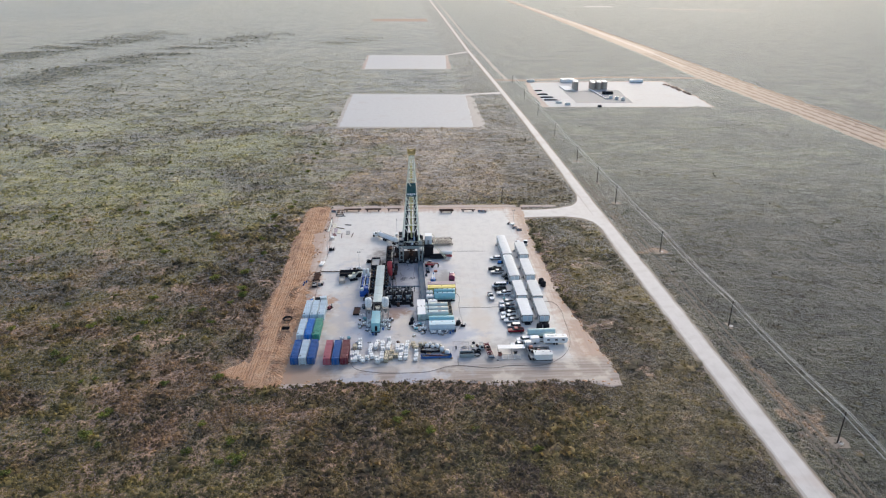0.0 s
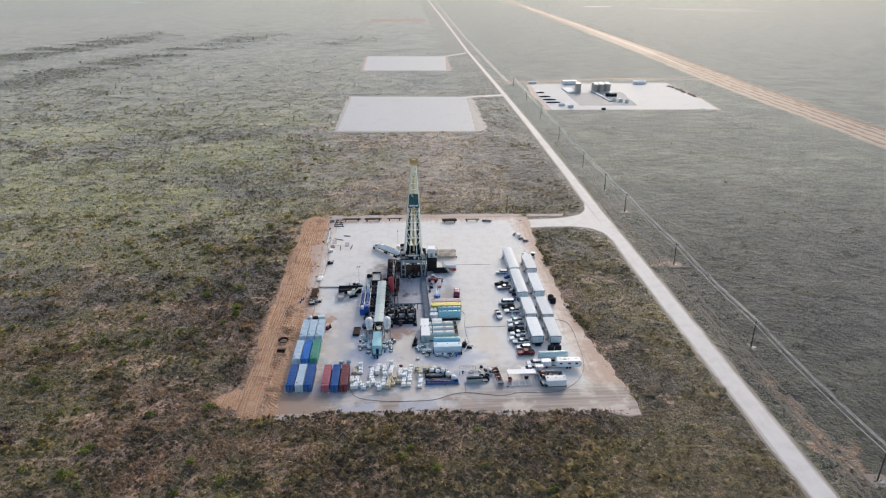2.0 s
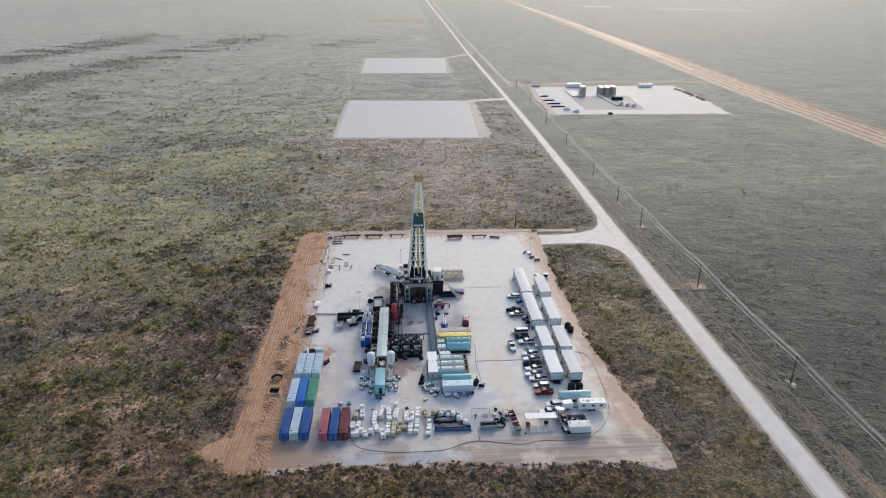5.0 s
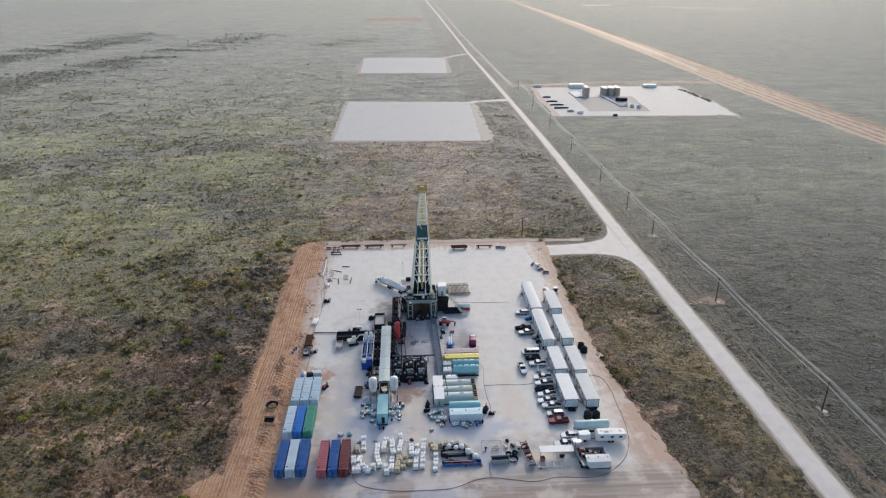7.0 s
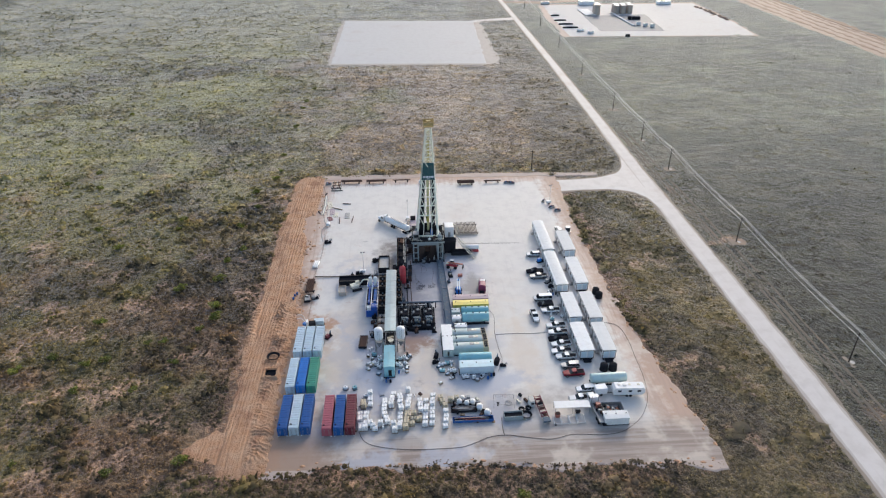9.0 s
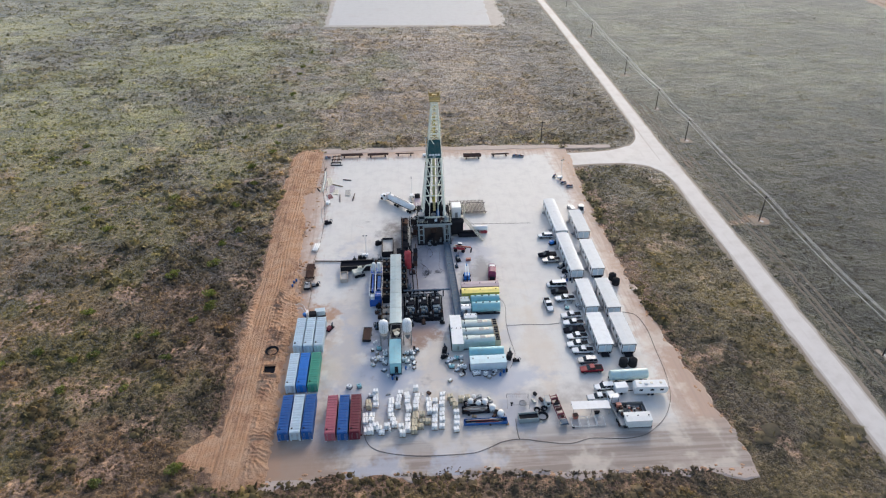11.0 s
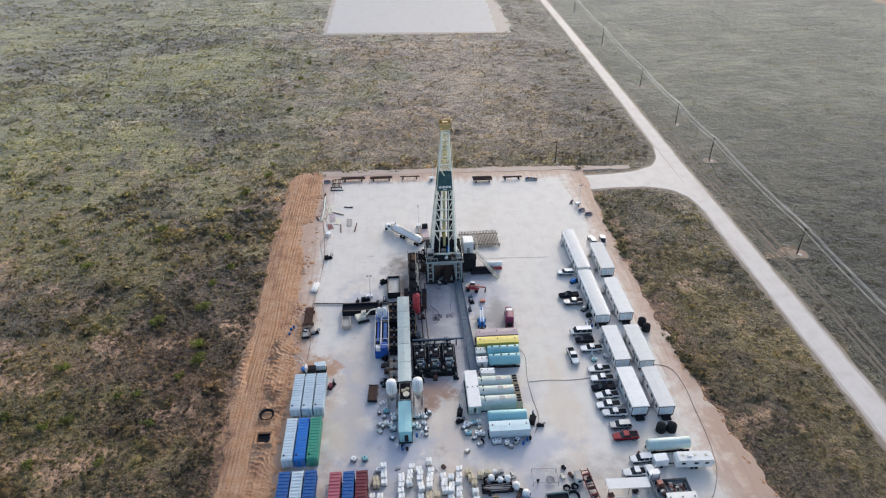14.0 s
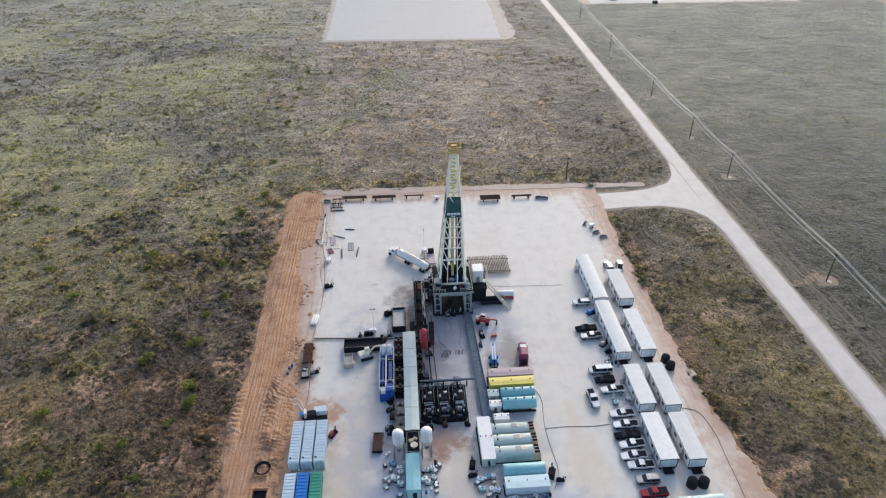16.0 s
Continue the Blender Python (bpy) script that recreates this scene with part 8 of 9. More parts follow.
for x, y, L, rz, c in ((-40.0, 312.0, 6, 8, "mauve"), (-38.4, 309.0, 4, 0, "cream"), (-41.4, 318.0, 7, 12, "cream"), (-33.6, 308.0, 5, 3, "grey"), (-40.4, 305.6, 3.5, 20, "maroon")):
    g = thing("timber_mat", x, y, PAD, rz, "worn timber mat lying on the gravel", "mat", "mats at the pad's west side")
    for k in range(4):
        part("plank", Shape().box((-0.75 + 0.5 * k, 0, 0.1), (0.44, L, 0.16)), c, g)
for x, y, rz in ((-44.2, 340.0, 0), (36.4, 336.0, 10), (38.6, 335.4, -15), (51.6, 309.6, 30), (53.4, 306.6, 5), (49.4, 315.8, 60)):
    g = thing("junk_basket", x, y, PAD, rz, "small steel basket of fittings at the pad's edge", "basket", "junk baskets")
    part("tray", Shape().box((0, 0, 0.3), (2.6, 1.4, 0.5)), "grey", g)
    for k in range(5):
        part("fitting", Shape().box((-1 + 0.5 * k, 0.1 * (k % 3), 0.75), (0.3, 0.7, 0.5), 20 * k), ("dark", "navy", "rust", "maroon", "grey")[k], g)
g = thing("cellar_pit", -48.1, 210.4, 0.1, 0, "dark square pit dug in the red dirt", "pit")
# black sheet standing in for the shade down in the pit
part("sump", Shape().box((0, 0, 0.12), (3.1, 3.0, 0.06), 0, 0.01), "black", g, "black sheet for the shade in the pit")
for a in (-1, 1):
    part("shoring", Shape().box((a * 1.42, 0, 0.3), (0.08, 2.8, 0.7)), "dark", g)
    part("shoring", Shape().box((0, a * 1.38, 0.3), (2.7, 0.08, 0.7)), "dark", g)
# racks, pipe and hoses along the west margin
g = thing("slatted_rack", -40.2, 337.4, PAD, 0, "dark steel rack of slatted bars at the pad's corner", "rack")
for k in range(3):
    part("bearer", Shape().box((0, -3.2 + 3.2 * k, 0.75), (4.4, 0.3, 0.3)), "dark", g)
    for a in (-1, 1):
        part("leg", Shape().box((a * 1.9, -3.2 + 3.2 * k, 0.35), (0.3, 0.3, 0.7)), "dark", g)
for k in range(7):
    part("slat", Shape().box((-1.95 + 0.65 * k, 0, 1.0), (0.24, 7.2, 0.2)), "rust" if k % 3 else "grey", g)
part("low_rail", Shape().box((0.4, -4.6, 0.15), (5.0, 0.3, 0.3)), "dark", g)
g = thing("pipe_bundle", -44.0, 318.0, PAD, 2, "pale lined pipes lying beside the dirt berm", "pipe")
for k in range(5):
    part("pipe", Shape().tube([(-0.6 + 0.3 * k + 0.25 * math.sin(k), -9 + 0.6 * (k % 3), 0.25), (0.2 + 0.22 * k, 0, 0.28), (0.1 + 0.2 * k, 9.4 - 0.8 * (k % 2), 0.25)], 0.14, 6), ("steel_light", "cream", "roof", "steel_light", "grey")[k], g)
for k, y in enumerate((-6.5, 0.0, 6.0)):
    part("sleeper", Shape().box((0.5, y, 0.06), (2.2, 0.25, 0.12)), "wood", g)
for x, y, rz, L, c, label in ((-45.4, 311.6, 25, 3.0, "dark", "dark steel beam lying at the berm's foot"), (-44.2, 329.4, -15, 2.2, "dark", "short dark steel beam on the gravel"), (-36.4, 303.8, 4, 5.4, "rust", "single rusty pipe lying on the pad"),
                              (-31.2, 304.4, -5, 5.6, "rust", "single rusty pipe lying on the pad"), (-38.2, 314.6, 62, 5.0, "wood", "loose timber lying on the pad"), (-34.6, 319.0, 80, 3.4, "rust", "single rusty pipe lying on the pad")):
    g = thing("loose_beam", x, y, PAD, rz, label, "beam", "loose steel along the pad's west side")
    part("web", Shape().box((0, 0, 0.16), (0.08, L, 0.3)), c, g)
    for z in (0.02, 0.3):
        part("flange", Shape().box((0, 0, z), (0.3, L, 0.05), 0, 0.01), c, g)
hose("flat_hose", [(-41.2, 286), (-42.2, 291), (-42.6, 296), (-41.4, 300), (-42.6, 304)], 0.1, "grey lay-flat hose at the pad's edge", 0.06, "grey")
hose("flat_hose", [(-45.0, 238.4), (-43.6, 238.8), (-42.4, 237.6), (-41.6, 235.6)], 0.07, "white hose running to the transfer pump", 0.2, "white")
hose("flat_hose", [(-44.4, 236.4), (-43.2, 236.9), (-42.4, 235.8), (-41.4, 234.2)], 0.07, "white hose running to the transfer pump", 0.2, "white")
for x, y in ((-46.8, 249.6), (-46.2, 250.6), (-47.0, 247.6)):
    drum(x, y, "navy", "dark blue steel drum by the berm")
g = thing("long_crate", -7.6, 296.6, PAD, 3, "long tan timber crate beside the tanker", "crate")
part("body", Shape().box((0, 0, 0.75), (2.3, 7.0, 1.1)), "tan_tank", g)
for k in range(5):
    part("batten", Shape().box((0, -3.2 + 1.6 * k, 0.78), (2.4, 0.16, 1.16)), "wood", g)
part("runner", Shape().box((0, 0, 0.1), (1.9, 6.6, 0.2)), "dark", g)
light_tower(-2.4, 338.6, 0, 9.0)
# flow gear between the substructure and the pits
for k, (pts, r, c) in enumerate((([(-10.8, 279.9), (-11.2, 268), (-12.2, 259)], 0.22, "rust"), ([(-9.6, 280), (-9.8, 262), (-9.4, 238)], 0.16, "dark"), ([(-8.2, 268), (-8.4, 252), (-8.0, 240)], 0.14, "rust"), ([(-12.6, 272), (-12.8, 262), (-14.6, 258)], 0.3, "grey"))):
    tagged(part("flow_pipe", Shape().tube([(*p, 0.7 + 0.2 * k) for p in pts], r, 8), c), "steel flow pipe between rig and mud pits", "pipe", "flow pipes")
for x, y, w, l, h, c in ((-12.0, 274.0, 2.2, 3.6, 2.2, "dark"), (-10.4, 270.0, 1.6, 2.6, 1.6, "rust"), (-12.4, 266.0, 1.8, 3.0, 2.0, "grey"), (-11.9, 247.0, 1.8, 4.0, 1.8, "dark"), (-10.8, 243.4, 1.5, 2.4, 2.0, "steel_blue"), (-8.8, 284.0, 1.6, 3.4, 1.6, "dark")):
    g = thing("choke_manifold", x, y, PAD, 0, "dark steel manifold skid beside the rig", "manifold", "manifold skids")
    part("skid", Shape().box((0, 0, 0.15), (w, l, 0.3)), "dark", g)
    for k in range(4):
        part("valve", Shape().cyl((-w * 0.3, -l * 0.4 + k * l * 0.26, 0.3), (-w * 0.3, -l * 0.4 + k * l * 0.26, h), 0.16, 7), c, g)
        part("spool", Shape().cyl((-w * 0.4, -l * 0.4 + k * l * 0.26, h * 0.7), (w * 0.4, -l * 0.4 + k * l * 0.26, h * 0.7), 0.14, 7), c, g)
    part("frame", Shape().box((w * 0.3, 0, h * 0.5), (0.2, l, h)), c, g)
g = thing("shaker_platform", -11.4, 271.5, PAD, 0, "dark raised shaker platform with screens and walkways", "platform")
part("deck", Shape().box((0, 0, 2.6), (3.4, 22, 0.2)), "dark", g)
for k in range(7):
    for a in (-1, 1):
        part("post", Shape().box((a * 1.55, -10.5 + 3.5 * k, 1.9), (0.2, 0.2, 3.8)), "dark", g)
for a in (-1, 1):
    part("hand_rail", Shape().cyl((a * 1.6, -11, 3.8), (a * 1.6, 11, 3.8), 0.06, 5), "steel_light", g)
    part("toe_board", Shape().box((a * 1.65, 0, 2.8), (0.08, 22, 0.25)), "dark", g)
for k in range(4):
    s = part("shaker", Shape().extrude([(-1.1, 2.7), (1.1, 2.7), (1.1, 3.3), (-1.1, 3.9)], -9 + 5 * k, -6 + 5 * k), ("dark", "black", "dark", "rust")[k], g)
    part("motor", Shape().cyl((-0.6, -7.5 + 5 * k - 0.8, 4.0), (-0.6, -7.5 + 5 * k + 0.8, 4.0), 0.28, 8), "dark", s)
for k in range(3):
    part("drop_pipe", Shape().tube([(-1.2 + k, -10, 3.2), (-1.2 + k, 0, 3.3), (-1.0 + k, 10.5, 3.2), (1.6 + k, 11, 2.2)], 0.14), ("rust", "dark", "grey")[k], g)
for x, y in ((-8.4, 262.0), (-8.2, 276.5), (-13.8, 262.5), (-8.6, 257.4)):
    g = thing("trip_tank", x, y, PAD, 0, "dark rusty trip tank near the shakers", "tank", "trip tanks")
    part("shell", Shape().box((0, 0, 1.2), (1.3, 2.6, 2.2)), "rust", g)
    part("lid", Shape().box((0, 0, 2.34), (1.4, 2.7, 0.1)), "dark", g)
g = thing("pump_deck", -6.8, 234.3, PAD, 0, "oil-stained dark steel deck under the mud pumps", "deck")
for k in range(4):
    part("mat", Shape().box((-4.35 + 2.9 * k, 0, 0.05), (2.86, 12.2, 0.1)), "dark", g)
for k, (x0, x1, y, z, r) in enumerate(((-12.8, -1.2, 240.6, 1.4, 0.16), (-12.8, -1.6, 228.6, 0.9, 0.2), (-12.6, -1.0, 229.4, 1.5, 0.13), (-12.6, -2.0, 237.6, 2.7, 0.12), (-13, -4, 232.2, 2.5, 0.1))):
    tagged(part("suction_pipe", Shape().cyl((x0, y, PAD + z), (x1, y + 0.2, PAD + z), r, 8), "dark"), "dark steel pipe across the mud pumps", "pipe", "pump pipes")
for x in (-11.4, -9.6, -8.0, -5.8, -4.4, -2.0):
    g = thing("pump_engine", x, 230.2 + 0.5 * math.sin(x * 3), PAD, 10 * math.sin(x * 5), "black diesel engine with air cleaners", "engine", "pump engines")
    part("block", Shape().box((0, 0, 1.0), (1.2, 1.9, 1.6), 0, 0.15), "black", g)
    part("air_cleaner", Shape().cyl((0.2, 0.3, 1.8), (0.2, 0.3, 2.7), 0.3, 10), "dark", g)
    part("air_cleaner", Shape().cyl((-0.3, -0.5, 1.8), (-0.3, -0.5, 2.4), 0.22, 10), "grey", g)
    part("exhaust", Shape().cyl((0.4, -0.6, 1.6), (0.4, -0.6, 3.1), 0.1, 8), "rust", g)
open_tank("mud_tank", -12.3, 249.6, 15.5, 1.7, 2.2, "dark", "dark", "narrow dark mud tank beside the mud house", group="mud tanks")
for x, y in ((-4.6, 252.8), (-1.4, 252.6), (-5.4, 251.6)):
    g = thing("floor_grating", x, y, PAD, rnd.uniform(-20, 20), "dark steel grating lying on wet gravel", "grating", "loose gratings")
    for k in range(6):
        part("bar", Shape().box((-0.9 + 0.36 * k, 0, 0.06), (0.12, 1.6, 0.1), 0, 0.01), "dark", g)

rnd = random.Random(52)
for k in range(46):
    x, y = (rnd.uniform(1, 12), rnd.uniform(188, 198)) if k < 22 else (rnd.choice((-21.5, -15.5, -8.0, -1.6, 13, 20, 26, 38)) + rnd.gauss(0, 0.8), rnd.uniform(186.5, 200.5))
    c = rnd.choice(("dark", "grey", "rust", "sack", "cream", "wood"))
    g = thing("crate" if k % 2 else "pipe_fitting", x, y, PAD, rnd.uniform(0, 180), {"dark": "small dark steel part on the gravel", "grey": "small grey steel part on the gravel", "rust": "small rusty steel part on the gravel", "sack": "torn white sack on the gravel", "cream": "small cream crate on the gravel", "wood": "broken wooden pallet on the gravel"}[c], "crate" if k % 2 else "fitting", "odds and ends in the store rows")
    w, l, h = rnd.uniform(0.3, 0.9), rnd.uniform(0.5, 1.5), rnd.uniform(0.2, 0.8)
    part("body", Shape().box((0, 0, h / 2), (w, l, h), 0, 0.06), c, g)
    part("strap", Shape().box((0, l * 0.2, h / 2), (w + 0.03, 0.08, h + 0.03)), "dark", g)

# ---- the distant tank battery ----
def storage_tank(x, y, H):
    g = thing("storage_tank", x, y, 0.14, 0, "upright tan steel storage tank with pale roof on a distant pad", "tank", "tanks of the far battery")
    part("shell", Shape().cyl((0, 0, 0), (0, 0, H), 3.1, 18), "tan_tank", g)
    part("roof", Shape().cyl((0, 0, H), (0, 0, H + 0.7), 3.15, 18, 0.4), "white", g, "pale conical roof")
    part("walkway", Shape().box((0, -3.3, H - 0.1), (6.2, 0.8, 0.15)), "grey", g)
    part("ladder", Shape().box((2.2, -3.0, H / 2), (0.5, 0.3, H)), "grey", g)


for x, y, H in ((185.6, 741, 9.6), (186.6, 749, 9.6), (206, 743.5, 8.4), (213, 744, 8.4), (220, 745.5, 8.4), (207, 752, 8.4), (214, 752.5, 8.4), (221, 754, 8.4)):
    storage_tank(x, y, H)


def process_unit(x, y, L, W, H, c, label, rz=0.0):
    g = thing("process_unit", x, y, 0.14, rz, label, "process unit", "units of the far battery")
    part("body", Shape().box((0, 0, H / 2 + 0.1), (L, W, H), 0, 0.15), c, g)
    part("skid", Shape().box((0, 0, 0.1), (L + 0.5, W + 0.3, 0.2)), "dark", g)
    part("pipework", Shape().tube([(-L * 0.3, -W * 0.55, 0.2), (-L * 0.3, -W * 0.55, H + 0.5), (L * 0.3, -W * 0.5, H + 0.5), (L * 0.3, 0, H)], 0.18, 5), "grey", g)


for x, y, L, W, H, c, label in ((190, 800, 16, 9, 4, "white", "white process building on a distant pad"), (178.5, 752, 11, 34, 0.7, "roof", "pale concrete platform beside the distant tanks"), (215, 713, 11, 5, 2.6, "dark", "dark pump skid on a distant pad"),
                               (210, 684, 3.4, 3, 3, "white", "small white vessel on a distant pad"), (214.6, 678, 3.4, 3, 3, "white", "small white vessel on a distant pad"), (219.6, 673.5, 3.4, 3, 3, "white", "small white vessel on a distant pad"),
                               (273, 794, 15, 5, 3.4, "white", "white control building on a distant pad"), (143, 738, 8, 1.6, 0.9, "dark", "dark pipe rack on a distant pad"), (143, 713, 11, 1.6, 0.9, "dark", "dark pipe rack on a distant pad"), (144, 694, 13, 1.6, 0.9, "dark", "dark pipe rack on a distant pad"),
                               (144.8, 678, 14, 1.6, 0.9, "dark", "dark pipe rack on a distant pad"), (150, 662, 6, 3, 2, "white", "small white skid on a distant pad"), (156.5, 651, 5, 3, 2.4, "white", "small white skid on a distant pad"), (185.4, 637, 3.4, 2.4, 1.8, "dark", "small dark skid on a distant pad"), (146, 806, 9, 4, 2.5, "white", "white skid on a distant pad")):
    process_unit(x, y, L, W, H, c, label)
process_unit(204, 714, 2.4, 66, 0.9, "roof", "long white pipe bridge on a distant pad", 1.6)
bank, rs = Shape(), random.Random(12)
for k in range(26):
    u = 0.05 + 0.5 * k / 25
    x, y = 302 + 3 * math.sin(u * 3.1) - 6 * u * u + rs.gauss(0, 1.2), 782 - 145 * u
    bank.spun((x, y, -0.4), (x + rs.gauss(0, 0.5), y, rs.uniform(0.6, 1.8)), [(0, rs.uniform(2.0, 3.6)), (0.5, rs.uniform(1.4, 2.2)), (1, 0.3)], 7)
tagged(part("spoil_bank", bank, "cut_dark"), "bank of dark spoil along the distant pad's edge", "dirt", "", "stuff")


# ---- mesquite bushes standing out of the scrub ----
def bush_mesh(seed):
    rs, s = random.Random(seed), Shape()
    for lobe in range(7):
        a, d = rs.uniform(0, 6.28), rs.uniform(0.2, 0.75)
        cx, cy, cz, r = d * math.cos(a), d * math.sin(a), rs.uniform(0.35, 0.8), rs.uniform(0.32, 0.5)
        for k in range(60):
            u = Vector((rs.gauss(0, 1), rs.gauss(0, 1), abs(rs.gauss(0, 0.9)))).normalized() * r * rs.uniform(0.6, 1.1)
            p = Vector((cx, cy, cz)) + u
            q = [p + Vector((rs.gauss(0, 0.11), rs.gauss(0, 0.11), rs.gauss(0, 0.08))) for _ in range(3)]
            s.put([(v.x, v.y, max(0.02, v.z)) for v in q], [(0, 1, 2)])
    return s


protos = []
for k in range(4):
    g = thing("mesquite_bush", 0, 0, 0, 0, "bright green mesquite bush among dry scrub", "bush", "mesquite bushes")
    part("crown", bush_mesh(k), "green", g)
    for i in range(4):
        part("stem", Shape().cyl((0, 0, -0.05), (0.4 * math.cos(i * 1.6 + k), 0.4 * math.sin(i * 1.6 + k), 0.6), 0.05, 5, 0.02), "wood", g)
    protos.append(g)
rnd = random.Random(31)
spots = [(-70, 238.5), (-71.9, 245), (-82.5, 227.5), (-74.5, 261.8), (-74.3, 274), (-130.7, 301.5), (-117, 286), (-97, 219.7), (-74.8, 333.5), (-70, 377), (-101.5, 217.6), (-99.5, 308), (-75, 300.4),
         (-70.2, 282), (-73.4, 232.8), (-153.5, 360), (-120.6, 335), (-70, 453), (-68, 494), (-69.6, 466), (-69.5, 419), (-69, 347.5), (-105, 238), (-112.5, 222), (-100.4, 207), (-64.3, 180),
         (-120, 216), (-86, 256), (-162, 347), (-123.7, 197), (-119, 193.4), (-93, 162), (-92, 164), (-94, 153), (-49, 141), (-63.6, 145), (-146, 342), (-149, 216)]
known = len(spots)
while len(spots) < 84:
    y = rnd.uniform(105, 470)
    x = rnd.uniform(-0.8 * y, 0.25 * y)
    if bool(x < -66 or (y < 171 and x < 90)):
        spots.append((x, y))
for k, (x, y) in enumerate(spots):
    s = rnd.uniform(1.0, 1.6) if k < known else rnd.uniform(0.6, 1.2)
    s *= 1.35 if k == 0 else 1
    o = protos[k] if k < 4 else copy_thing(protos[k % 4], Matrix.Identity(4))
    o.matrix_basis = pose(x, y, float(relief(np.array([x]), np.array([y]))[0]) - 0.03, 0, 0, rnd.uniform(0, 360)) @ Matrix.Diagonal((s * 1.5, s * 1.5, s * 1.15, 1))


# ---- dirt lumps along the berm's foot ----
rnd = random.Random(77)
loose = Shape()


def lump(x, y, z, w, l, h):
    n, rings, vs = 8, 3, []
    turn = rnd.uniform(0, 6)
    vs.append((x, y, z + h))
    for r in range(1, rings + 1):
        for i in range(n):
            a, d = turn + 6.2832 * i / n, r / rings * (1 + rnd.uniform(-0.2, 0.2))
            vs.append((x + w * d * math.cos(a), y + l * d * math.sin(a), z + (max(0, h * (1 - (r / rings) ** 1.4) + h * rnd.uniform(-0.15, 0.15)) if r < rings else -0.1)))
    fs = [(0, 1 + i, 1 + (i + 1) % n) for i in range(n)]
    for r in range(rings - 1):
        fs += [(1 + r * n + i, 1 + (r + 1) * n + i, 1 + (r + 1) * n + (i + 1) % n, 1 + r * n + (i + 1) % n) for i in range(n)]
    loose.put(vs, fs, True)


for k in range(260):
    y = rnd.choice((rnd.uniform(186, 262), rnd.uniform(222, 262), rnd.uniform(176, 345)))
    x = rnd.uniform(-50.5, -43.8) if y > 229 or k % 3 else rnd.uniform(-47, -44)
    w = rnd.uniform(0.4, 1.3)
    if abs(x + 48.1) > 3.2 or abs(y - 210.4) > 3.2:        # none in the pit
        lump(x, y, PAD, w, w * rnd.uniform(0.6, 1.4), rnd.uniform(0.12, 0.35))
for k in range(120):                           # churned edges at the south and east
    w = rnd.uniform(0.25, 0.7)
    if k % 2:
        u = rnd.uniform(0, 1)
        lump(-44 + 109 * u, 176.4 - 4 * u + rnd.gauss(0, 0.9), 0.05, w * 1.5, w, rnd.uniform(0.1, 0.25))
    else:
        y = rnd.uniform(176, 335)
        lump(57.9 + max(0, 236 - y) * 0.12 + rnd.gauss(0, 0.7), y, 0.05, w, w * 1.5, rnd.uniform(0.1, 0.25))
for k in range(22):                            # red spoil along the pad's west edge
    w = rnd.uniform(0.3, 0.7)
    lump(rnd.uniform(-44.4, -42.6), rnd.uniform(186, 262), PAD - 0.03, w, w * 1.6, rnd.uniform(0.05, 0.2))
tagged(part("loose_dirt", loose, "dirt"), "scattered clods of loose red dirt", "dirt", "", "stuff")


# ---- machinery crowded round the mud pits and the substructure ----
rnd = random.Random(77)
GEAR = {"dark": "dark greasy valve and motor skid", "black": "black engine with hoses on a skid", "rust": "rusty pump and pipe skid", "steel_blue": "blue-grey pump skid with piping", "grey": "grey steel valve skid"}
for k in range(64):
    x0, x1, y0, y1 = rnd.choice(((-12.4, -8.4, 242, 284), (-12.4, -8.4, 242, 284), (-12.4, -8.4, 256, 284), (-24.0, -19.6, 255, 262), (-20.4, -18.9, 224, 236), (-12.6, -1.0, 226.6, 228.6), (-12.6, -2.0, 239.6, 243), (-7.6, -6.2, 280, 288), (-4, 2, 268.6, 270.6), (4.6, 5.6, 226, 262)))
    c = rnd.choice(("dark", "dark", "black", "rust", "steel_blue", "grey"))
    w, l, h = rnd.uniform(0.6, 1.3), rnd.uniform(0.8, 2.0), rnd.uniform(0.6, 1.9)
    g = thing("valve_skid", rnd.uniform(x0, x1), rnd.uniform(y0, y1), PAD, rnd.choice((0, 90)) + rnd.gauss(0, 6), GEAR[c], "machinery", "machinery round the mud pits")
    part("skid", Shape().box((0, 0, 0.1), (w + 0.2, l + 0.2, 0.2)), "dark", g)
    part("housing", Shape().box((0, -l * 0.2, 0.2 + h * 0.35), (w, l * 0.5, h * 0.7), 0, 0.12), c, g)
    part("motor", Shape().cyl((0, l * 0.05, 0.2 + w * 0.3), (0, l * 0.5, 0.2 + w * 0.3), w * 0.28, 8), rnd.choice(("dark", "grey", "steel_blue")), g)
    part("riser", Shape().tube([(w * 0.3, -l * 0.2, h * 0.6), (w * 0.3, -l * 0.1, h), (w * 0.2, l * 0.5, h * 1.05), (w * 0.2, l * 0.55, 0.2)], 0.07), rnd.choice(("rust", "dark", "steel_light")), g)
for k in range(6):
    x, y = rnd.uniform(-9.5, 0.5), rnd.uniform(242, 262)
    pts = [(x, y)]
    for _ in range(4):
        pts.append((pts[-1][0] + rnd.uniform(-1.6, 1.6), pts[-1][1] + rnd.uniform(1.0, 4.0)))
    hose("mud_hose", [(max(-9.6, min(0.8, a)), b) for a, b in pts], 0.04, "dark hose snaking over the wet gravel by the rig")


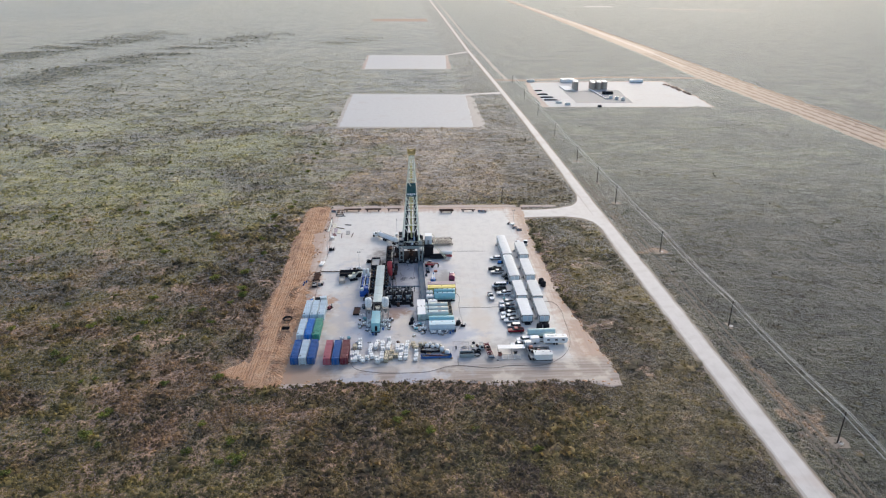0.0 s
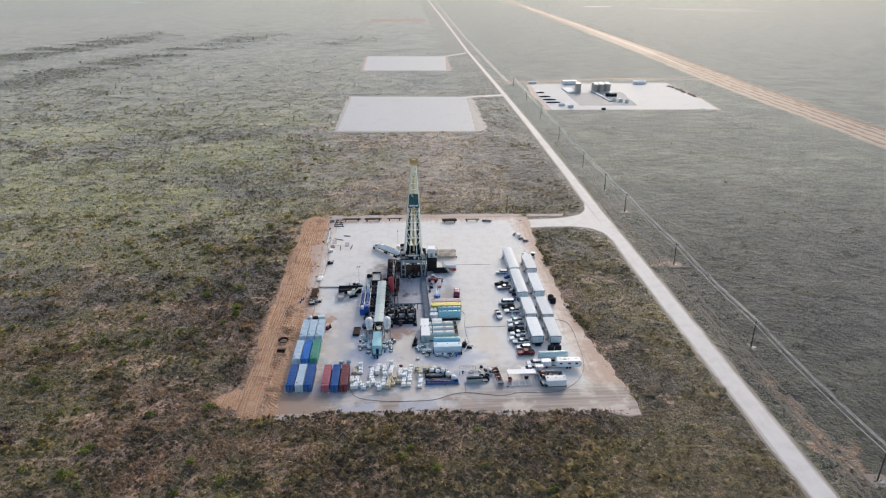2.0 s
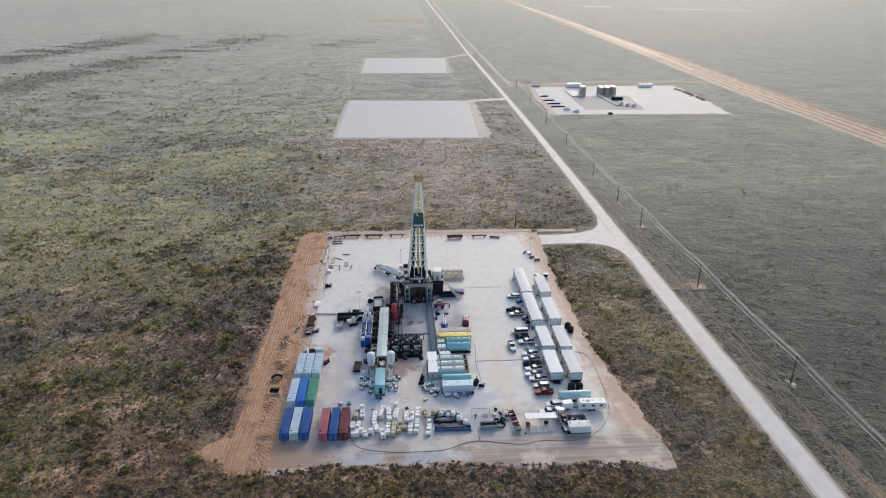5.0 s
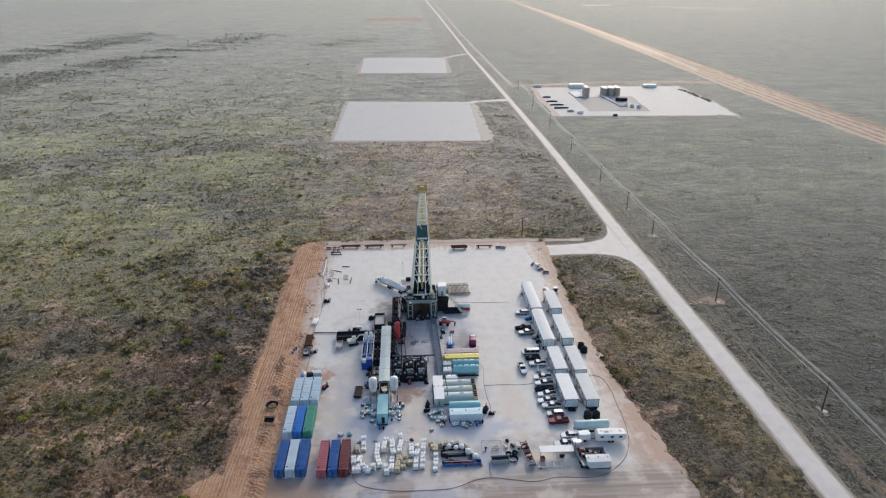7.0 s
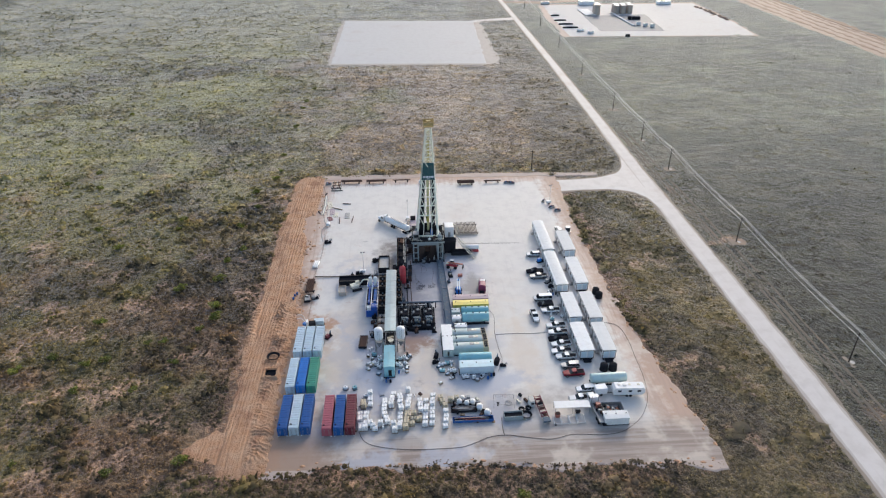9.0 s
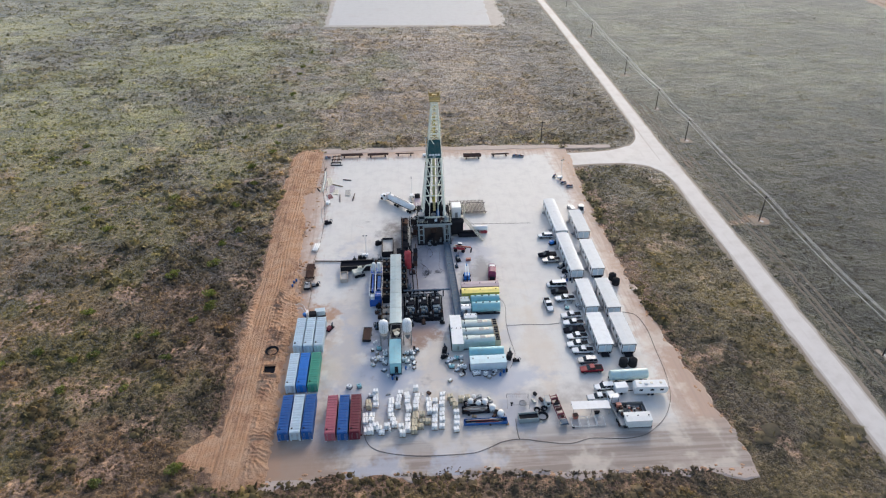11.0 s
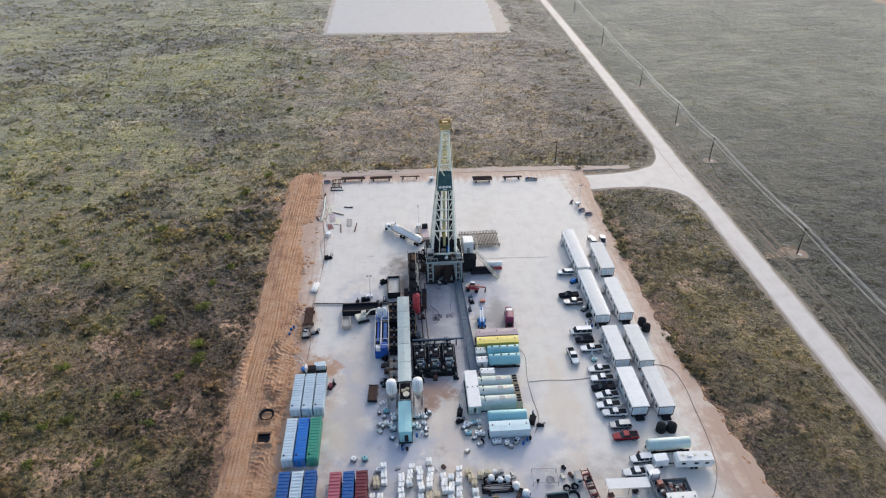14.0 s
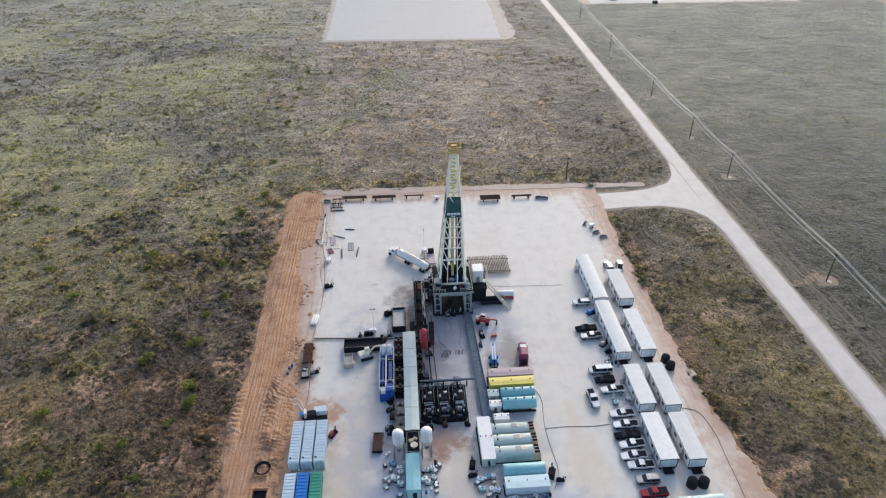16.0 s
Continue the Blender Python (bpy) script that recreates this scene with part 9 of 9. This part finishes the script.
# ---- scrub ----
def tufts(name, label, x, y, r, h, sprays, seed, material="scrub", sides=5):
    """Ragged low bushes: a jagged mound each, with a few loose leaf sprays."""
    rs = np.random.RandomState(seed)
    n = len(x)
    foot = relief(x, y)
    p = np.stack([x, y, np.zeros(n)], -1)
    az = (np.arange(sides)[None] + rs.rand(n, sides) * 0.8) * (6.2832 / sides) + rs.rand(n, 1) * 6.28
    rad = r[:, None] * (0.65 + 0.75 * rs.rand(n, sides))
    rim = np.stack([p[:, None, 0] + rad * np.cos(az), p[:, None, 1] + rad * np.sin(az), h[:, None] * 0.28 * rs.rand(n, sides) ** 2], -1)
    tip = p + np.stack([rs.randn(n) * r * 0.3, rs.randn(n) * r * 0.3, h * (0.7 + 0.5 * rs.rand(n))], -1)
    mound = np.concatenate([rim, tip[:, None]], 1)
    a2, up = rs.rand(n, sprays) * 6.2832, rs.rand(n, sprays)
    c = p[:, None] + np.stack([r[:, None] * 0.8 * np.cos(a2) * (1 - up * 0.5), r[:, None] * 0.8 * np.sin(a2) * (1 - up * 0.5), h[:, None] * (0.35 + 0.6 * up)], -1)
    off = rs.randn(n, sprays, 3, 3) * (r * 0.42)[:, None, None, None]
    off[..., 2] *= 0.8
    loose_v = (c[:, :, None] + off).reshape(n, sprays * 3, 3)
    v = np.concatenate([mound, loose_v], 1)
    v[..., 2] = np.maximum(v[..., 2], 0.0) + foot[:, None] - 0.03
    per = sides + 1 + sprays * 3
    one = [(i, (i + 1) % sides, sides) for i in range(sides)] + [(sides + 1 + 3 * i, sides + 2 + 3 * i, sides + 3 + 3 * i) for i in range(sprays)]
    faces = (np.array(one, dtype=np.int32)[None] + (np.arange(n, dtype=np.int32) * per)[:, None, None]).reshape(-1)
    me = bpy.data.meshes.new(name)
    me.vertices.add(n * per)
    me.vertices.foreach_set("co", v.astype(np.float32).ravel())
    me.loops.add(len(faces))
    me.loops.foreach_set("vertex_index", faces)
    me.polygons.add(len(faces) // 3)
    me.polygons.foreach_set("loop_start", np.arange(0, len(faces), 3, dtype=np.int32))
    me.update(calc_edges=True)
    set_cover(me, np.repeat(x, per), np.repeat(y, per))
    me.materials.append(M[material])
    return tagged(new(name, me), label, "scrub", "", "stuff")


def scatter(n, y0, y1, spread, seed):
    """Places thinning out with distance, growing in size, with the zone of each: 0 open grass to 1 thick brush."""
    rs = np.random.RandomState(seed)
    y = y0 * np.exp(rs.rand(n) * math.log(y1 / y0))
    x = (rs.rand(n) * 2 - 1) * (spread * y + 20) - 6
    keep = is_open(x, y) & (rs.rand(n) < np.clip((y - 62) / 55, 0, 1))
    x, y = x[keep], y[keep]
    zone = 0.5 * value_noise(x, y, 48.0, 5) + 0.3 * value_noise(x, y, 15.0, 6) + 0.2 * value_noise(x, y, 5.0, 7)
    zone = zone - 0.06 * np.clip((215 - y) / 40, 0, 1) - 0.05 * np.clip((x - 60) / 60, 0, 1)
    grow = np.exp(rs.randn(len(x)) * 0.38) * (np.clip(y, 150, 700) / 220) ** 0.4 * (1 - 0.22 * np.clip((x - 60) / 60, 0, 1))
    strip = np.clip((x - 52) / 6, 0, 1) * np.clip((100 - x) / 6, 0, 1)
    return x, y, zone, grow * (1 - 0.42 * strip) * np.where((x > -75) & (y > 345), 0.65, 1.0), rs


def clumps(n, x0, x1, y0, y1, seed, each, size, tall, spread_y=False):
    """Bushes as loose groups of tufts: places, the size of each tuft, and how thick the brush stands there."""
    rs = np.random.RandomState(seed)
    y = y0 * np.exp(rs.rand(n) * math.log(y1 / y0)) if spread_y else rs.uniform(y0, y1, n)
    x = (rs.rand(n) * (0.84 * y + 20 + x1) - 0.84 * y - 20) if spread_y else rs.uniform(x0, x1, n)
    thick = 0.6 * fbm(x, y, 20.0, 231) + 0.4 * value_noise(x, y, 6.0, 235)
    c = cover(x, y)
    chance = np.clip((thick - 0.37) * 4.6, 0.04, 1) * (1 - 0.88 * c[:, 0]) * (1 - 0.65 * c[:, 1]) * (1 - 0.35 * c[:, 2]) * np.clip((1150 - y) / 600, 0, 1)
    chance = chance * (1 - 0.5 * np.clip(1.4 - np.sqrt(((x + 74) / 15) ** 2 + ((y - 248) / 48) ** 2), 0, 1))   # thinner beside the berm
    chance = np.where((x > -45) & (x < 68) & (y > 168.5) & (y < 178), 0.35 * chance, chance)   # and on the disturbed soil south of the pad
    keep = is_open(x, y) & (rs.rand(n) < chance) & ~((x > 94) & (x < 105))
    x, y, thick = x[keep], y[keep], thick[keep]
    big = size * np.exp(rs.randn(len(x)) * 0.4) * (0.6 + 0.8 * thick)
    a, d = rs.rand(len(x), each) * 6.2832, np.sqrt(rs.rand(len(x), each)) * big[:, None]
    wide = np.where((y > 345) | (x > 100), 1.75, 1.15)[:, None]   # lower, longer clumps on the even range
    tx, ty = (x[:, None] + d * np.cos(a) * wide).ravel(), (y[:, None] + d * np.sin(a) / wide).ravel()
    tr = (big[:, None] * (0.4 + 0.35 * rs.rand(len(x), each))).ravel()
    th = (tall * big[:, None] * (1 - 0.5 * d / big[:, None]) * (0.7 + 0.5 * rs.rand(len(x), each))).ravel()
    th = th * np.where((tx > -75) & (ty > 345), 0.42, np.where((tx > -30) & (ty < 180), 0.75, 1.0))
    free = is_open(tx, ty)
    return tx[free], ty[free], tr[free], th[free]


tufts("brush", "grey-green brush in clumps over the plain", *clumps(21000, -300, 62, 96, 360, 301, 6, 0.95, 0.75), 3, 21, "thicket", 5)
tufts("brush_south", "grey-green brush in clumps under the start of the flight", *clumps(7600, -190, 95, -30, 98, 309, 5, 0.95, 0.75), 2, 29, "thicket", 5)
tufts("brush_far", "grey-green brush in clumps farther out", *clumps(85000, 0, 93, 345, 1150, 303, 3, 0.9, 0.48, True), 2, 23, "pale_brush", 4)
tufts("pad_side_brush", "olive brush between pad and road", *clumps(5200, 56, 97, 92, 330, 305, 5, 0.7, 0.4), 2, 25, "pale_brush", 5)
tufts("east_brush", "low grey-green growth east of the road", *clumps(15500, 104, 330, 95, 560, 307, 4, 0.62, 0.25), 1, 27, "straw", 4)
x, y, zone, s, rs = scatter(260000, 70, 700, 0.84, 11)
shares = cover(x, y)
keep = rs.rand(len(x)) < (0.6 - 0.3 * zone) * (1 - 0.7 * shares[:, 0]) * np.clip((700 - y) / 350, 0, 1) * (1 - np.clip((x - 85) / 15, 0, 1))
x, y, zone, s = x[keep], y[keep], zone[keep], s[keep]
tufts("low_brush", "low dark grey-green brush over the plain", x, y, (0.28 + 0.28 * zone) * s, (0.3 + 0.3 * zone) * s, 2, 21)
x, y, zone, s, rs = scatter(300000, 70, 700, 0.84, 13)
keep = rs.rand(len(x)) < np.clip((0.85 - zone) * 2.0, 0.3, 1) * np.clip((650 - y) / 400, 0, 1) * (1 - 0.7 * np.clip((x - 70) / 50, 0, 1))
x, y, zone, s = x[keep], y[keep], zone[keep], s[keep]
tufts("dry_grass", "tan dry grass tufts between the brush", x, y, 0.27 * s, 0.29 * s * (220 / np.clip(y, 220, 1500)) ** 0.6, 2, 22, "straw", 4)
DRAWS = [([(-665, 1040), (-641, 1183), (-629, 1277), (-597, 1397), (-533, 1618)], 75, 0.8), ([(-505, 800), (-474, 861), (-467, 950), (-428, 1094), (-362, 1355), (-298, 1615)], 62, 0.8), ([(-352, 756), (-365, 869)], 20, 0.5),
         ([(-248, 631), (-223, 660)], 13, 0.8), ([(-178, 579), (-147, 594)], 14, 0.8), ([(-150, 1300), (-75, 1500)], 45, 0.4)]   # shallow draws where dark brush grows: line, half width, thickness
rs, places = np.random.RandomState(61), []
for line, wide, thick in DRAWS:
    total, done = sum(math.dist(a, b) for a, b in zip(line, line[1:])), 0.0
    for a, b in zip(line, line[1:]):
        n = int(math.dist(a, b) * wide * 0.36 * thick)
        u = rs.rand(n)
        along = (done + u * math.dist(a, b)) / total
        done += math.dist(a, b)
        off = rs.randn(n) * wide * (0.35 + 0.25 * along)
        spot = np.stack([a[0] + (b[0] - a[0]) * u + off * 0.8 + rs.randn(n) * 14, a[1] + (b[1] - a[1]) * u - off], -1)
        places.append(spot[rs.rand(n) < np.clip(1.35 - 1.15 * along, 0.15, 1)])
n = 30000                                      # and thin scattered streaks elsewhere
y = 620 * np.exp(rs.rand(n) * math.log(1900 / 620))
places.append(np.stack([-(rs.rand(n) ** 0.8) * 0.78 * y + 70 - 20 * rs.rand(n), y], -1))
x, y = np.concatenate(places).T
band = 0.55 * value_noise(x * 0.4 + y * 0.25, y + x * 0.12, 24.0, 62) + 0.3 * value_noise(x * 0.5, y, 11.0, 63) + 0.15 * value_noise(x, y, 6.0, 64)
stray = np.arange(len(x)) >= len(x) - n
keep = is_open(x, y) & (band > np.where(stray, 0.72, 0.36) + 0.2 * rs.rand(len(x)))
x, y = x[keep], y[keep]
s = np.exp(rs.randn(len(x)) * 0.4) * (y / 600) ** 0.25
tufts("far_scrub", "dark bands of brush far out on the plain", x, y, 1.3 * s, 0.3 * s, 1, 65, "far_scrub", 5)
